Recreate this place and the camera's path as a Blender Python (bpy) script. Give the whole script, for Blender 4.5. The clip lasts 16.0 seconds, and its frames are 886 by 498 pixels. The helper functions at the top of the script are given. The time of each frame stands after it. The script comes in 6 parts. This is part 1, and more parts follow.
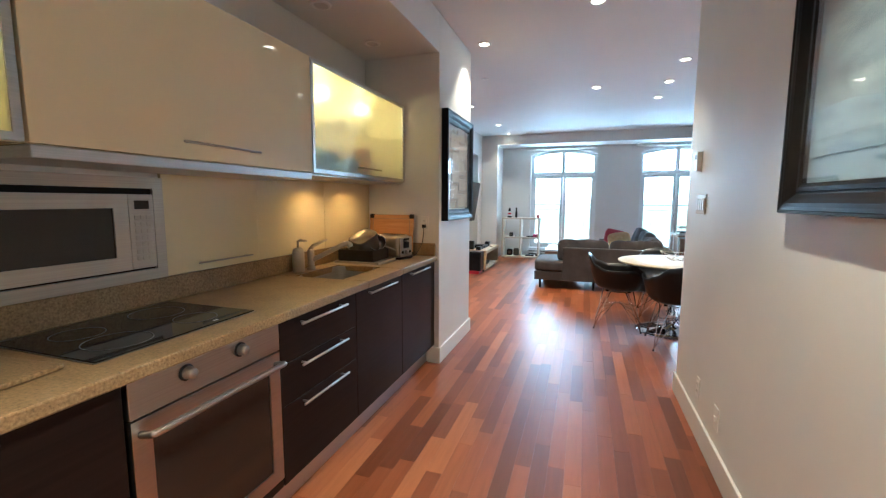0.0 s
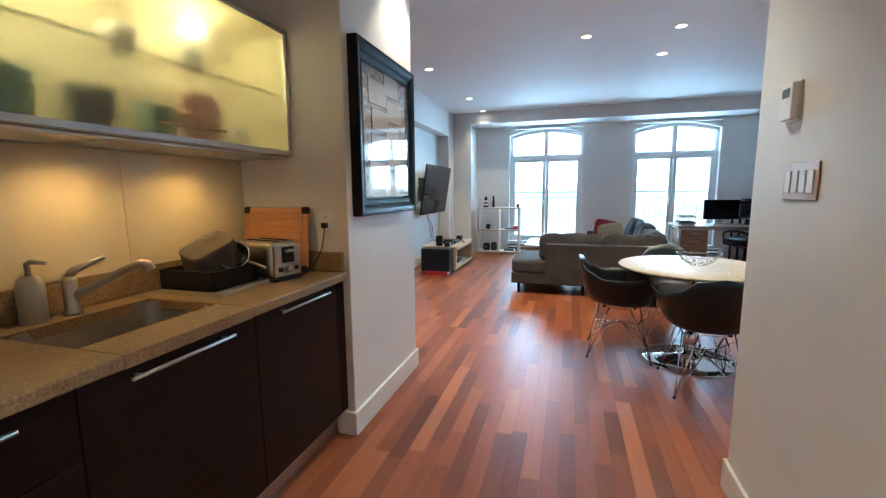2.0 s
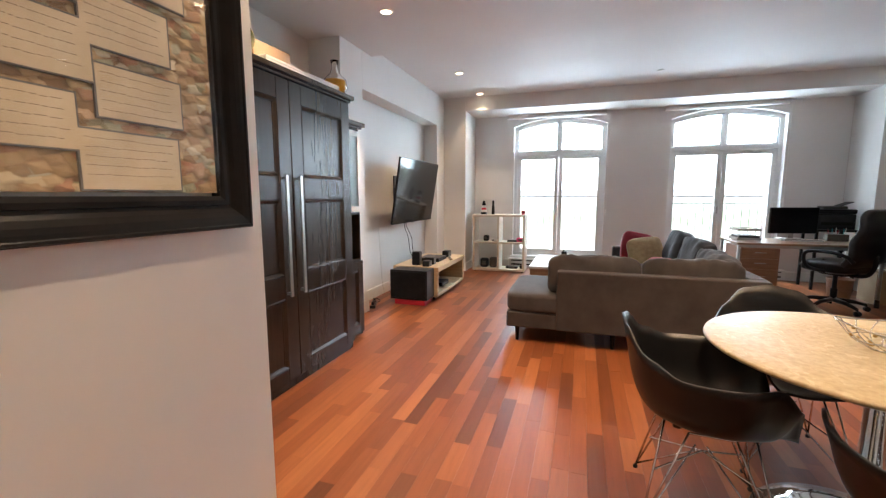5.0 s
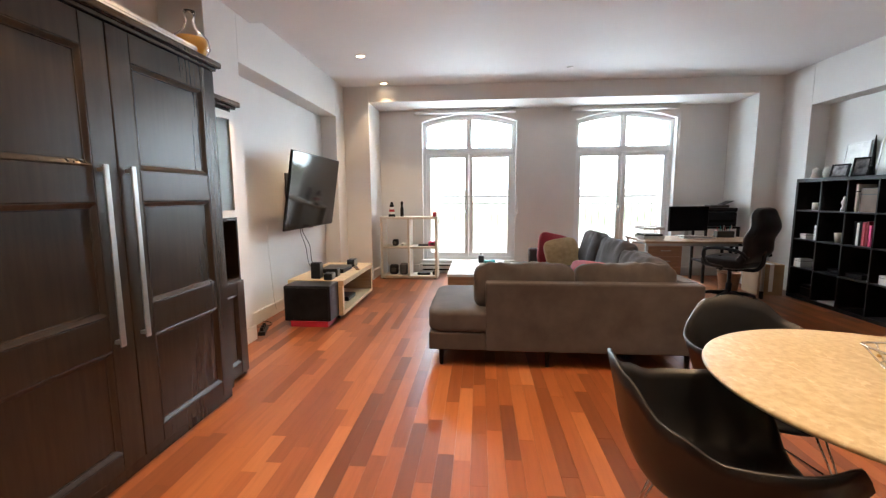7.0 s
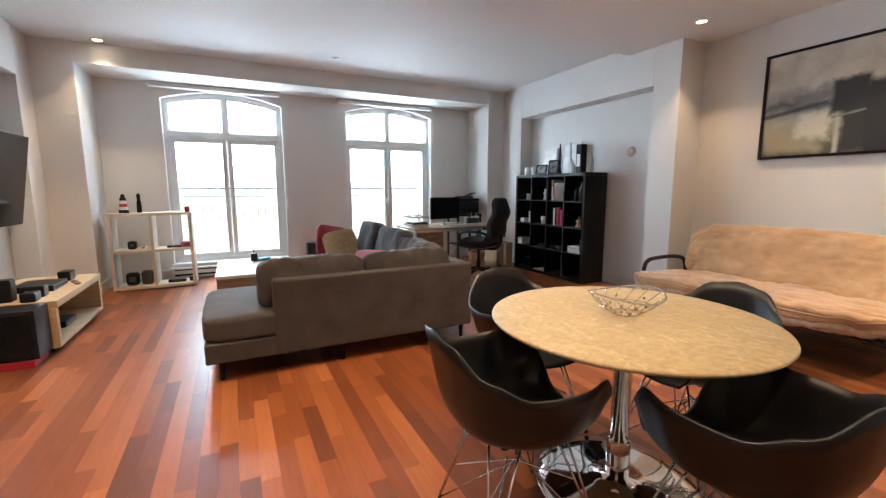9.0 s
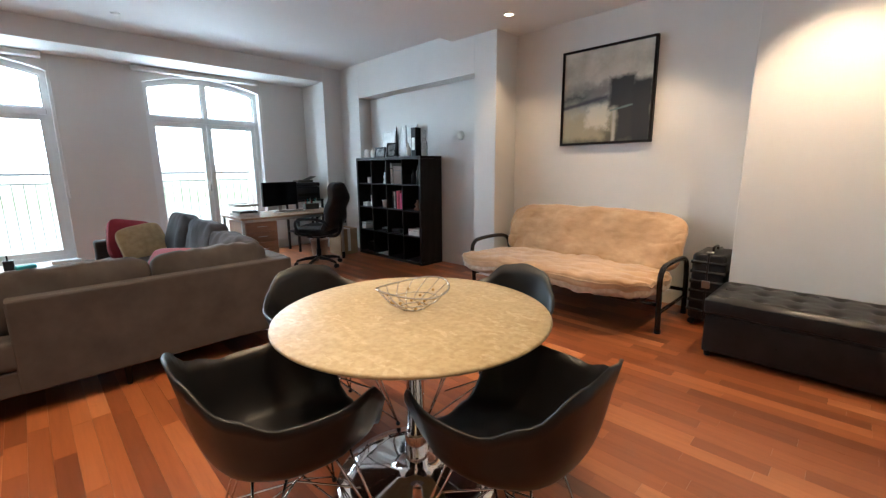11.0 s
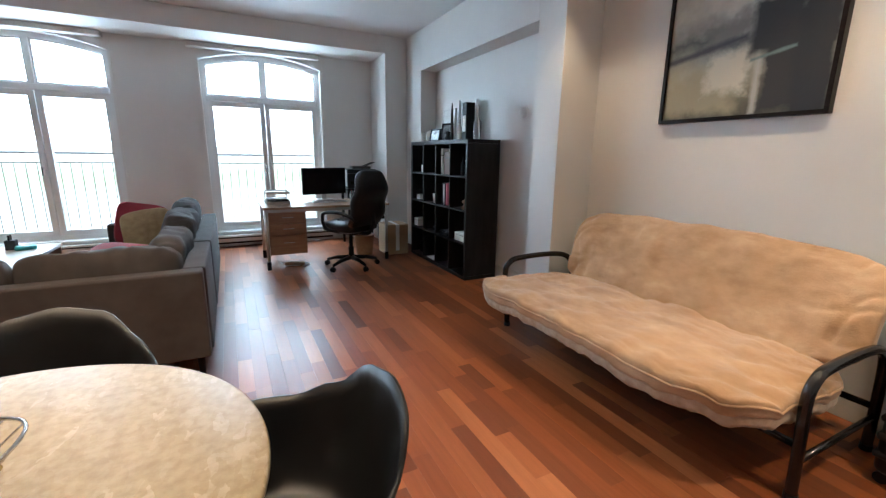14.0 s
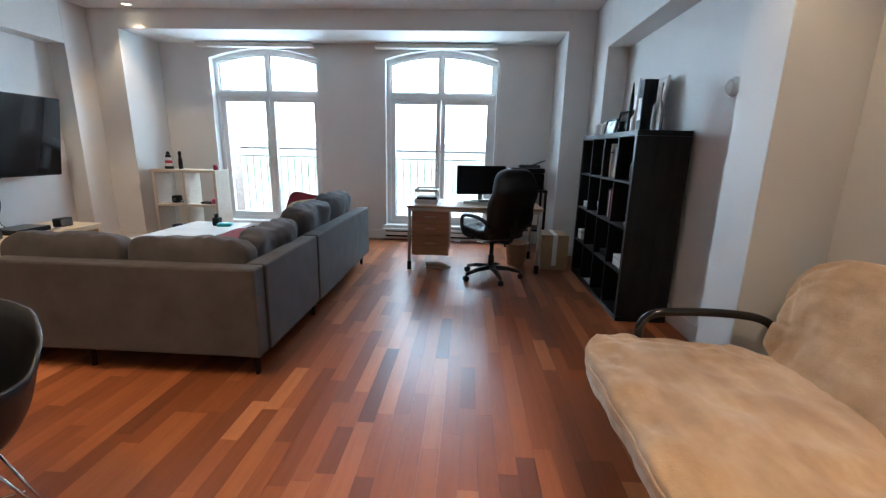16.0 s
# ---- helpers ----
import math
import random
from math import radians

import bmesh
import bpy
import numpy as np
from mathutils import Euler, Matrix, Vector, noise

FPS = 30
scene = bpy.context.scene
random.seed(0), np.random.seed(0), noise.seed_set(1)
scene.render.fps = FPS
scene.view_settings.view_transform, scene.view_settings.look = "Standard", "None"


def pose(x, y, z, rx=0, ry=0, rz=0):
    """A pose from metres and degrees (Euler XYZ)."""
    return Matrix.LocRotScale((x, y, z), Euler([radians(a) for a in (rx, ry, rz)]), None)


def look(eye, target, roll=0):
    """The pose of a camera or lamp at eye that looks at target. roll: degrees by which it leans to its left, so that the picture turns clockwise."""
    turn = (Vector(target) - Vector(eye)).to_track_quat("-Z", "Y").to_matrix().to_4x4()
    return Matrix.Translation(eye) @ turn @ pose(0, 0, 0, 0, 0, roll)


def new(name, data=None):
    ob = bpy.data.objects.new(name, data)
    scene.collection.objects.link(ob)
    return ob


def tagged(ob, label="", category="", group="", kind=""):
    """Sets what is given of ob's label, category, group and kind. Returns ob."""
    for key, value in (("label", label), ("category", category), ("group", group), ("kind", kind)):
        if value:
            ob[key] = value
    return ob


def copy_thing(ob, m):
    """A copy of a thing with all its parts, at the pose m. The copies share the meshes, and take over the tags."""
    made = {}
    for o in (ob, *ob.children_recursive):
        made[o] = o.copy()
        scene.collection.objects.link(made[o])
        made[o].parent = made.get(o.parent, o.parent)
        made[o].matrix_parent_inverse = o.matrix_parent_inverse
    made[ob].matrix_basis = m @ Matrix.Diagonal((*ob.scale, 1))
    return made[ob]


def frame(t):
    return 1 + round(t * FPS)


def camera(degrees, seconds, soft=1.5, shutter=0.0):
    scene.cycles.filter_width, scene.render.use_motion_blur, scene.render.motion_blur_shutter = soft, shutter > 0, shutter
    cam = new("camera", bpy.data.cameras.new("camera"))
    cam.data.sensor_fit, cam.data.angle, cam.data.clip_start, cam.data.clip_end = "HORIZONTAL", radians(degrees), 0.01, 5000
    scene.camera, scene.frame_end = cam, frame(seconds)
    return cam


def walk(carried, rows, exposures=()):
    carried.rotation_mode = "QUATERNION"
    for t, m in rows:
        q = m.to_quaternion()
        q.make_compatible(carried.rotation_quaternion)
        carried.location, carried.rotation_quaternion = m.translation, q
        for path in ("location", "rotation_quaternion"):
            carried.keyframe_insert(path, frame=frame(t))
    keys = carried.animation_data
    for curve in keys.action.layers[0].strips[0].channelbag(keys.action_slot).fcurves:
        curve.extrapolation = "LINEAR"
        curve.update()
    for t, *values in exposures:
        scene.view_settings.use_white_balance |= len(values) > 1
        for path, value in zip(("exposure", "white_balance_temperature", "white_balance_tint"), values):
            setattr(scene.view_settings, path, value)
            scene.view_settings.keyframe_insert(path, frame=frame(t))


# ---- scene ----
cam = camera(93.1, 16.0, soft=1.3)
# seconds, eye, target, roll
PATH = [
    (0, (0.417, 0.599, 1.359), (-0.215, 2.483, 1.132), 0.2),
    (0.5, (0.385, 0.922, 1.355), (-0.217, 2.816, 1.132), -0.4),
    (1, (0.372, 1.228, 1.344), (-0.219, 3.125, 1.114), -0.6),
    (1.5, (0.386, 1.566, 1.346), (-0.204, 3.46, 1.091), -0.3),
    (2, (0.379, 1.906, 1.326), (-0.186, 3.805, 1.051), -0.5),
    (2.5, (0.381, 2.247, 1.325), (-0.183, 4.146, 1.047), -0.7),
    (3, (0.382, 2.595, 1.316), (-0.239, 4.475, 1.028), -0.1),
    (3.2, (0.371, 2.716, 1.317), (-0.263, 4.59, 1.019), 0.2),
    (5.3, (0.26, 3.807, 1.286), (-0.348, 5.697, 1.049), -0.3),
    (5.5, (0.208, 3.904, 1.291), (-0.357, 5.809, 1.061), -0.6),
    (6, (0.135, 4.063, 1.291), (-0.327, 5.993, 1.043), -1.3),
    (6.5, (0.121, 4.17, 1.288), (-0.267, 6.114, 1.023), -0.5),
    (7, (0.077, 4.252, 1.279), (-0.096, 6.229, 1.031), -0.3),
    (7.5, (-0.007, 4.32, 1.286), (0.108, 6.302, 1.04), -0.7),
    (8, (-0.058, 4.335, 1.283), (0.315, 6.283, 1.025), -0.7),
    (8.5, (-0.086, 4.34, 1.275), (0.546, 6.217, 1.003), -0.3),
    (9, (-0.074, 4.323, 1.253), (0.807, 6.096, 0.972), -0.1),
    (9.5, (0.003, 4.277, 1.294), (1.105, 5.916, 0.986), 0.1),
    (10, (0.097, 4.248, 1.308), (1.389, 5.74, 0.987), 0.2),
    (10.2, (0.124, 4.235, 1.306), (1.476, 5.673, 0.983), 0.1),
    (12.5, (0.93, 4.339, 1.297), (2.308, 5.725, 0.872), -0.7),
    (13, (1.267, 4.421, 1.291), (2.552, 5.893, 0.868), -0.4),
    (13.5, (1.572, 4.519, 1.299), (2.687, 6.126, 0.879), 0.6),
    (14, (1.835, 4.652, 1.298), (2.716, 6.395, 0.866), 0.8),
    (14.5, (2.087, 4.75, 1.3), (2.717, 6.595, 0.852), 0.7),
    (15, (2.353, 4.86, 1.301), (2.741, 6.769, 0.848), 0.8),
    (15.5, (2.581, 5.015, 1.299), (2.734, 6.956, 0.842), 1.1),
    (16, (2.779, 5.185, 1.292), (2.672, 7.13, 0.836), 1.3),
]
walk(cam, [(t, look(eye, target, roll)) for t, eye, target, roll in PATH],
     exposures=[(0.0, 0.34, 4650, -5), (1.5, 0.12, 4700, -5), (3.0, 0.08, 4300, -8), (5.5, 0.08, 6350, 11), (7.0, 0.12, 6450, 11), (10.0, 0.04, 5850, 6), (12.5, -0.06, 5750, 5), (14.0, -0.16, 5550, 5), (15.0, -0.32, 5400, 5), (16.0, -0.26, 5450, 4)])

# ---- world and large lights ----
world = bpy.data.worlds.new("sky")
scene.world = world
world.use_nodes = True
wn = world.node_tree
sky = wn.nodes.new("ShaderNodeTexSky")
sky.sky_type, sky.sun_disc = "NISHITA", False
sky.sun_elevation, sky.sun_rotation = radians(48), radians(150)
wn.links.new(sky.outputs[0], wn.nodes["Background"].inputs[0])
wn.nodes["Background"].inputs[1].default_value = 0.15

WARM = (1.0, 0.69, 0.41)
COOL = (0.74, 0.90, 1.0)


def lamp(name, kind, m, energy, color, **settings):
    data = bpy.data.lights.new(name, kind)
    data.energy, data.color = energy, color
    if kind == "SPOT":
        data.spot_size, data.spot_blend, data.shadow_soft_size = radians(settings["cone"]), settings["blend"], 0.03
    if kind == "POINT":
        data.shadow_soft_size = settings["size"]
    if kind == "AREA":
        data.shape, data.size, data.size_y = "RECTANGLE", settings["size"], settings["size_y"]
    ob = new(name, data)
    ob.matrix_basis = m
    return ob


# the sky beyond the two balcony windows
for xc in (-0.105, 2.365):
    lamp("window_skylight", "AREA", look((xc, 12.35, 2.32), (xc, 8.0, 1.2)), 290, COOL, size=2.3, size_y=1.9)

# recessed ceiling downlights: place, watts
# added out of view as fill: (-1.3, 5.7), (3.94, 5.65), (0.45, 1.6), (0.2, 0.0)
DOWNLIGHTS = [(-1.3, 5.7, 2.8, 135), (-1.3, 7.02, 2.8, 185), (0.5, 6.45, 2.8, 85), (1.32, 7.25, 2.8, 35), (1.32, 6.43, 2.8, 110), (1.33, 5.6, 2.8, 135),
              (-0.52, 4.57, 2.8, 95), (3.94, 6.98, 2.8, 60), (3.58, 4.45, 2.8, 215), (3.94, 5.65, 2.8, 105), (0.45, 4.0, 2.8, 95), (0.45, 1.6, 2.8, 185),
              (-1.3, 9.22, 2.89, 140), (-1.3, 10.4, 2.89, 55), (0.2, 0.0, 2.8, 430)]
for x, y, z, watts in DOWNLIGHTS:
    lamp("downlight_beam", "SPOT", pose(x, y, z - 0.012), watts, WARM, cone=94, blend=0.6)
for x, y in ((-1.17, 2.95), (-1.17, 3.42)):
    lamp("under_cabinet_beam", "SPOT", pose(x, y, 1.492), 11, (1.0, 0.47, 0.12), cone=158, blend=0.95)
for y in (0.9, 2.95, 3.45):
    lamp("cabinet_bulb", "POINT", pose(-1.2, y, 2.03), 4.5, (1.0, 0.70, 0.28), size=0.03)

# ---- materials ----
def material(name, rough=0.5, metal=0.0, color=None, **more):
    m = bpy.data.materials.new(name)
    m.use_nodes = True
    n = m.node_tree.nodes["Principled BSDF"]
    n.inputs["Roughness"].default_value, n.inputs["Metallic"].default_value = rough, metal
    if color:
        n.inputs["Base Color"].default_value = (*color, 1)
    for key, value in more.items():
        n.inputs[key.replace("_", " ")].default_value = value
    return m


def node(m, kind, **inputs):
    n = m.node_tree.nodes.new(kind)
    for key, value in inputs.items():
        n.inputs[key.replace("_", " ")].default_value = value
    return n


def link(m, a, b):
    m.node_tree.links.new(a, b)


def coords(m, scale=(1, 1, 1), turn=(0, 0, 0)):
    tc, mp = node(m, "ShaderNodeTexCoord"), node(m, "ShaderNodeMapping")
    mp.inputs["Scale"].default_value, mp.inputs["Rotation"].default_value = scale, turn
    link(m, tc.outputs["Object"], mp.inputs["Vector"])
    return mp.outputs["Vector"]


def ramp(m, source, stops):
    r = node(m, "ShaderNodeValToRGB")
    while len(r.color_ramp.elements) < len(stops):
        r.color_ramp.elements.new(0.5)
    for e, (at, c) in zip(r.color_ramp.elements, stops):
        e.position, e.color = at, (*c, 1)
    link(m, source, r.inputs["Fac"])
    return r.outputs["Color"]


def grain(m, vec, scale, detail=4.0, rough=0.55):
    n = node(m, "ShaderNodeTexNoise", Scale=scale, Detail=detail, Roughness=rough)
    link(m, vec, n.inputs["Vector"])
    return n.outputs["Fac"]


def shader(m):
    return m.node_tree.nodes["Principled BSDF"]


def bump(m, height, strength=0.2, distance=0.002):
    b = node(m, "ShaderNodeBump", Strength=strength, Distance=distance)
    link(m, height, b.inputs["Height"])
    link(m, b.outputs["Normal"], shader(m).inputs["Normal"])


def vary_rough(m, fac, low, high):
    r = node(m, "ShaderNodeMapRange", To_Min=low, To_Max=high)
    link(m, fac, r.inputs["Value"])
    link(m, r.outputs["Result"], shader(m).inputs["Roughness"])


def noisy(name, stops, scale, rough=0.5, metal=0.0, stretch=(1, 1, 1), bumps=0.15, depth=0.001, fine=None, spread=0.08, **more):
    """Two scales of noise in the colour, and a fine relief."""
    m = material(name, rough, metal, **more)
    v = coords(m, stretch)
    f = grain(m, v, scale)
    link(m, ramp(m, f, stops), shader(m).inputs["Base Color"])
    g = grain(m, v, fine or scale * 6, 6)
    bump(m, g, bumps, depth)
    low, high = max(rough - spread, 0.015), rough + spread
    vary_rough(m, grain(m, coords(m), 3.0), low, min(high, 1))
    return m


def mixed(m, a, b, fac, mode="MIX"):
    n = m.node_tree.nodes.new("ShaderNodeMix")
    n.data_type, n.blend_type = "RGBA", mode
    for s, i in ((a, 6), (b, 7), (fac, 0)):
        if isinstance(s, (float, int)):
            n.inputs[i].default_value = s
        elif isinstance(s, tuple):
            n.inputs[i].default_value = (*s, 1)
        else:
            link(m, s, n.inputs[i])
    return n.outputs[2]


wall_paint = noisy("wall_paint", [(0.3, (0.66, 0.65, 0.63)), (0.7, (0.70, 0.69, 0.67))], 1.6, 0.55, fine=260, bumps=0.12)
ceiling_paint = noisy("ceiling_paint", [(0.3, (0.70, 0.695, 0.69)), (0.7, (0.73, 0.725, 0.72))], 1.2, 0.7, fine=240, bumps=0.1)
trim_paint = noisy("trim_paint", [(0.3, (0.68, 0.67, 0.64)), (0.7, (0.73, 0.72, 0.69))], 4, 0.35, bumps=0.05)


def floor_wood(name, per_object):
    m = material(name, 0.2)
    if per_object:
        rnd = node(m, "ShaderNodeObjectInfo").outputs["Random"]
    else:
        rnd = node(m, "ShaderNodeNewGeometry").outputs["Random Per Island"]
    geo = node(m, "ShaderNodeNewGeometry")
    mp = node(m, "ShaderNodeMapping")
    mp.inputs["Scale"].default_value = (14, 0.9, 1)
    link(m, geo.outputs["Position"], mp.inputs["Vector"])
    shift = node(m, "ShaderNodeMath")
    shift.operation = "MULTIPLY"
    shift.inputs[1].default_value = 37.0
    link(m, rnd, shift.inputs[0])
    link(m, shift.outputs[0], mp.inputs["Location"])
    tone = ramp(m, rnd, [(0.0, (0.115, 0.034, 0.014)), (0.10, (0.155, 0.045, 0.017)), (0.35, (0.208, 0.061, 0.021)),
                         (0.65, (0.262, 0.080, 0.027)), (0.88, (0.322, 0.108, 0.038)), (1.0, (0.40, 0.150, 0.058))])
    streak = grain(m, mp.outputs["Vector"], 3.0, 8, 0.65)
    dark = ramp(m, streak, [(0.25, (0.80, 0.77, 0.75)), (0.55, (1.0, 1.0, 1.0)), (0.8, (1.1, 1.08, 1.05))])
    link(m, mixed(m, tone, dark, 1.0, "MULTIPLY"), shader(m).inputs["Base Color"])
    wide = node(m, "ShaderNodeTexNoise", Scale=2.2, Detail=3.0)
    link(m, geo.outputs["Position"], wide.inputs["Vector"])
    vary_rough(m, wide.outputs["Fac"], 0.29, 0.39)
    shader(m).inputs["Specular IOR Level"].default_value = 0.42
    bump(m, streak, 0.06, 0.001)
    return m


plank_wood = floor_wood("jatoba_plank", True)
plank_wood_far = floor_wood("jatoba_planks_joined", False)
floor_gap = material("floor_gap", 0.8, color=(0.07, 0.026, 0.013))

espresso = noisy("espresso_wood", [(0.3, (0.006, 0.004, 0.0035)), (0.7, (0.013, 0.008, 0.007))], 9, 0.34, stretch=(1, 0.12, 6), fine=60, bumps=0.12)
armoire_wood = material("armoire_wood", 0.27)
link(armoire_wood, ramp(armoire_wood, grain(armoire_wood, coords(armoire_wood, (9, 9, 0.6)), 6, 5), [(0.2, (0.025, 0.016, 0.010)), (0.8, (0.036, 0.024, 0.015))]), shader(armoire_wood).inputs["Base Color"])
cream_gloss = noisy("cream_gloss_lacquer", [(0.3, (0.66, 0.58, 0.37)), (0.7, (0.69, 0.61, 0.40))], 2, 0.03, bumps=0.004, spread=0.012)
cream_glass = noisy("cream_back_painted_glass", [(0.3, (0.64, 0.56, 0.36)), (0.7, (0.67, 0.59, 0.39))], 2, 0.05, bumps=0.004, spread=0.02)
granite = material("granite", 0.22)
v_ = coords(granite)
g1, g2 = grain(granite, v_, 130, 6), grain(granite, v_, 9, 3)
c1 = ramp(granite, g1, [(0.28, (0.10, 0.066, 0.031)), (0.45, (0.225, 0.155, 0.075)), (0.6, (0.29, 0.208, 0.108)), (0.78, (0.38, 0.29, 0.168))])
c2 = ramp(granite, g2, [(0.3, (0.78, 0.76, 0.72)), (0.7, (1.05, 1.03, 1.0))])
link(granite, mixed(granite, c1, c2, 1.0, "MULTIPLY"), shader(granite).inputs["Base Color"])
vary_rough(granite, g1, 0.285, 0.40)

steel = noisy("brushed_steel", [(0.3, (0.38, 0.36, 0.33)), (0.7, (0.46, 0.44, 0.41))], 30, 0.32, 1.0, stretch=(1, 0.05, 8), bumps=0.05)
toe_metal = noisy("brushed_aluminium", [(0.3, (0.52, 0.52, 0.53)), (0.7, (0.60, 0.60, 0.61))], 30, 0.38, 1.0, stretch=(1, 0.05, 8), bumps=0.05)
chrome = material("chrome", 0.07, 1.0, (0.78, 0.78, 0.78))
wire_chrome = material("chrome_wire", 0.16, 1.0, (0.62, 0.62, 0.63))
black_glass = material("black_glass", 0.05, color=(0.008, 0.008, 0.009))
oven_glass = material("oven_glass", 0.12, color=(0.016, 0.013, 0.011))
black_plastic = noisy("black_plastic", [(0.3, (0.010, 0.010, 0.011)), (0.7, (0.018, 0.018, 0.02))], 8, 0.36, fine=300, bumps=0.08)
shell_plastic = noisy("shell_plastic", [(0.3, (0.007, 0.007, 0.008)), (0.7, (0.012, 0.012, 0.013))], 5, 0.36, fine=420, bumps=0.1)
dark_gap = material("dark_recess", 0.8, color=(0.012, 0.011, 0.010))
white_plastic = material("white_plastic", 0.35, color=(0.72, 0.71, 0.68))
beige_plate = material("beige_switch_plate", 0.35, color=(0.50, 0.38, 0.27))
wall_white = material("alarm_plastic", 0.45, color=(0.74, 0.73, 0.70))
window_paint = noisy("window_paint", [(0.3, (0.70, 0.71, 0.71)), (0.7, (0.75, 0.76, 0.76))], 4, 0.35, bumps=0.04)
blind_fabric = noisy("blind_fabric", [(0.3, (0.60, 0.59, 0.56)), (0.7, (0.66, 0.65, 0.62))], 30, 0.7, fine=500)
iron = material("painted_iron", 0.5, color=(0.03, 0.03, 0.032))
rail_iron = material("weathered_grey_iron", 0.6, color=(0.15, 0.155, 0.16))
brick_stone = noisy("brick", [(0.3, (0.34, 0.26, 0.22)), (0.7, (0.48, 0.38, 0.33))], 14, 0.85, bumps=0.5, depth=0.004)

marble = material("table_marble", 0.3)
mv_ = node(marble, "ShaderNodeTexVoronoi", Scale=44.0, Randomness=1.0)
mw_ = node(marble, "ShaderNodeTexNoise", Scale=14.0, Detail=4.0)
link(marble, coords(marble, (1.0, 0.55, 1.0), (0, 0, 0.5)), mw_.inputs["Vector"])
link(marble, mixed(marble, coords(marble, (1.0, 0.45, 1.0), (0, 0, 0.5)), mw_.outputs["Color"], 0.16), mv_.inputs["Vector"])
ms_ = node(marble, "ShaderNodeSeparateColor")
link(marble, mv_.outputs["Color"], ms_.inputs[0])
c1 = ramp(marble, ms_.outputs[0], [(0.0, (0.415, 0.328, 0.19)), (0.4, (0.428, 0.342, 0.20)), (0.75, (0.445, 0.36, 0.215)), (0.92, (0.47, 0.385, 0.24)), (1.0, (0.52, 0.435, 0.285))])
c2 = ramp(marble, grain(marble, coords(marble), 46, 5), [(0.3, (0.80, 0.77, 0.73)), (0.6, (1.0, 1.0, 1.0))])
link(marble, mixed(marble, c1, c2, 1.0, "MULTIPLY"), shader(marble).inputs["Base Color"])
vary_rough(marble, mw_.outputs["Fac"], 0.36, 0.52)
shader(marble).inputs["Specular IOR Level"].default_value = 0.4


def fabric(name, a, b, weave=420, rough=0.9, sheen=0.25, soft=6, **more):
    m = noisy(name, [(0.3, a), (0.7, b)], soft, rough, fine=weave, bumps=0.45, depth=0.0015, **more)
    shader(m).inputs["Sheen Weight"].default_value = sheen
    return m


sofa_fabric = fabric("sofa_fabric", (0.055, 0.047, 0.046), (0.078, 0.068, 0.066), sheen=0.06)
red_fabric = fabric("red_fabric", (0.20, 0.012, 0.022), (0.29, 0.022, 0.036), sheen=0.06)
ochre_fabric = fabric("ochre_fabric", (0.36, 0.24, 0.11), (0.50, 0.36, 0.18), soft=18)
plush = material("beige_plush", 0.95)
vp_ = coords(plush)
p1_, p2_, p3_ = grain(plush, coords(plush, (1.6, 0.8, 1.6)), 3.2, 5, 0.6), grain(plush, coords(plush, (1.5, 1, 1.5)), 8, 3), grain(plush, vp_, 150, 4)
pc_ = ramp(plush, p1_, [(0.30, (0.36, 0.220, 0.118)), (0.45, (0.44, 0.280, 0.155)), (0.56, (0.49, 0.322, 0.186)), (0.70, (0.57, 0.40, 0.248))])
link(plush, mixed(plush, pc_, ramp(plush, p2_, [(0.35, (0.92, 0.91, 0.90)), (0.6, (1.03, 1.03, 1.03))]), 1.0, "MULTIPLY"), shader(plush).inputs["Base Color"])
bp_ = node(plush, "ShaderNodeMath")
bp_.operation = "MULTIPLY_ADD"
link(plush, p2_, bp_.inputs[0])
bp_.inputs[1].default_value = 3.0
link(plush, p3_, bp_.inputs[2])
bump(plush, bp_.outputs[0], 0.6, 0.003)
shader(plush).inputs["Sheen Weight"].default_value = 0.3
mattress_fabric = fabric("mattress_ticking", (0.36, 0.27, 0.18), (0.52, 0.43, 0.32), soft=22)
leather = noisy("black_leather", [(0.3, (0.012, 0.011, 0.011)), (0.7, (0.022, 0.02, 0.019))], 6, 0.3, fine=180, bumps=0.35)
birch = noisy("birch_wood", [(0.3, (0.48, 0.34, 0.19)), (0.7, (0.58, 0.43, 0.26))], 5, 0.42, stretch=(1, 9, 9), fine=40, bumps=0.08)
shelf_white = noisy("pale_shelf_wood", [(0.3, (0.50, 0.43, 0.34)), (0.7, (0.58, 0.51, 0.42))], 4, 0.45, stretch=(1, 9, 9), fine=40, bumps=0.06)
oak = noisy("oak_wood", [(0.3, (0.25, 0.15, 0.085)), (0.7, (0.36, 0.23, 0.14))], 5, 0.4, stretch=(1, 8, 8), fine=40, bumps=0.08)
drawer_wood = noisy("drawer_wood", [(0.3, (0.24, 0.12, 0.065)), (0.7, (0.32, 0.17, 0.095))], 5, 0.4, stretch=(1, 8, 8), fine=40, bumps=0.08)
table_white = noisy("white_lacquer", [(0.3, (0.70, 0.70, 0.69)), (0.7, (0.75, 0.75, 0.74))], 3, 0.2, bumps=0.02)
shelf_black = noisy("black_brown_wood", [(0.3, (0.010, 0.009, 0.009)), (0.7, (0.020, 0.018, 0.017))], 6, 0.38, stretch=(2, 2, 0.4), fine=50, bumps=0.08)
board_wood = noisy("bamboo_board", [(0.3, (0.40, 0.18, 0.06)), (0.7, (0.52, 0.26, 0.10))], 6, 0.45, stretch=(0.6, 8, 8), fine=40, bumps=0.06)
cardboard = noisy("cardboard", [(0.3, (0.34, 0.23, 0.13)), (0.7, (0.40, 0.28, 0.17))], 6, 0.8, bumps=0.1)
paper = noisy("paper", [(0.3, (0.68, 0.67, 0.64)), (0.7, (0.74, 0.73, 0.70))], 8, 0.7, bumps=0.05)
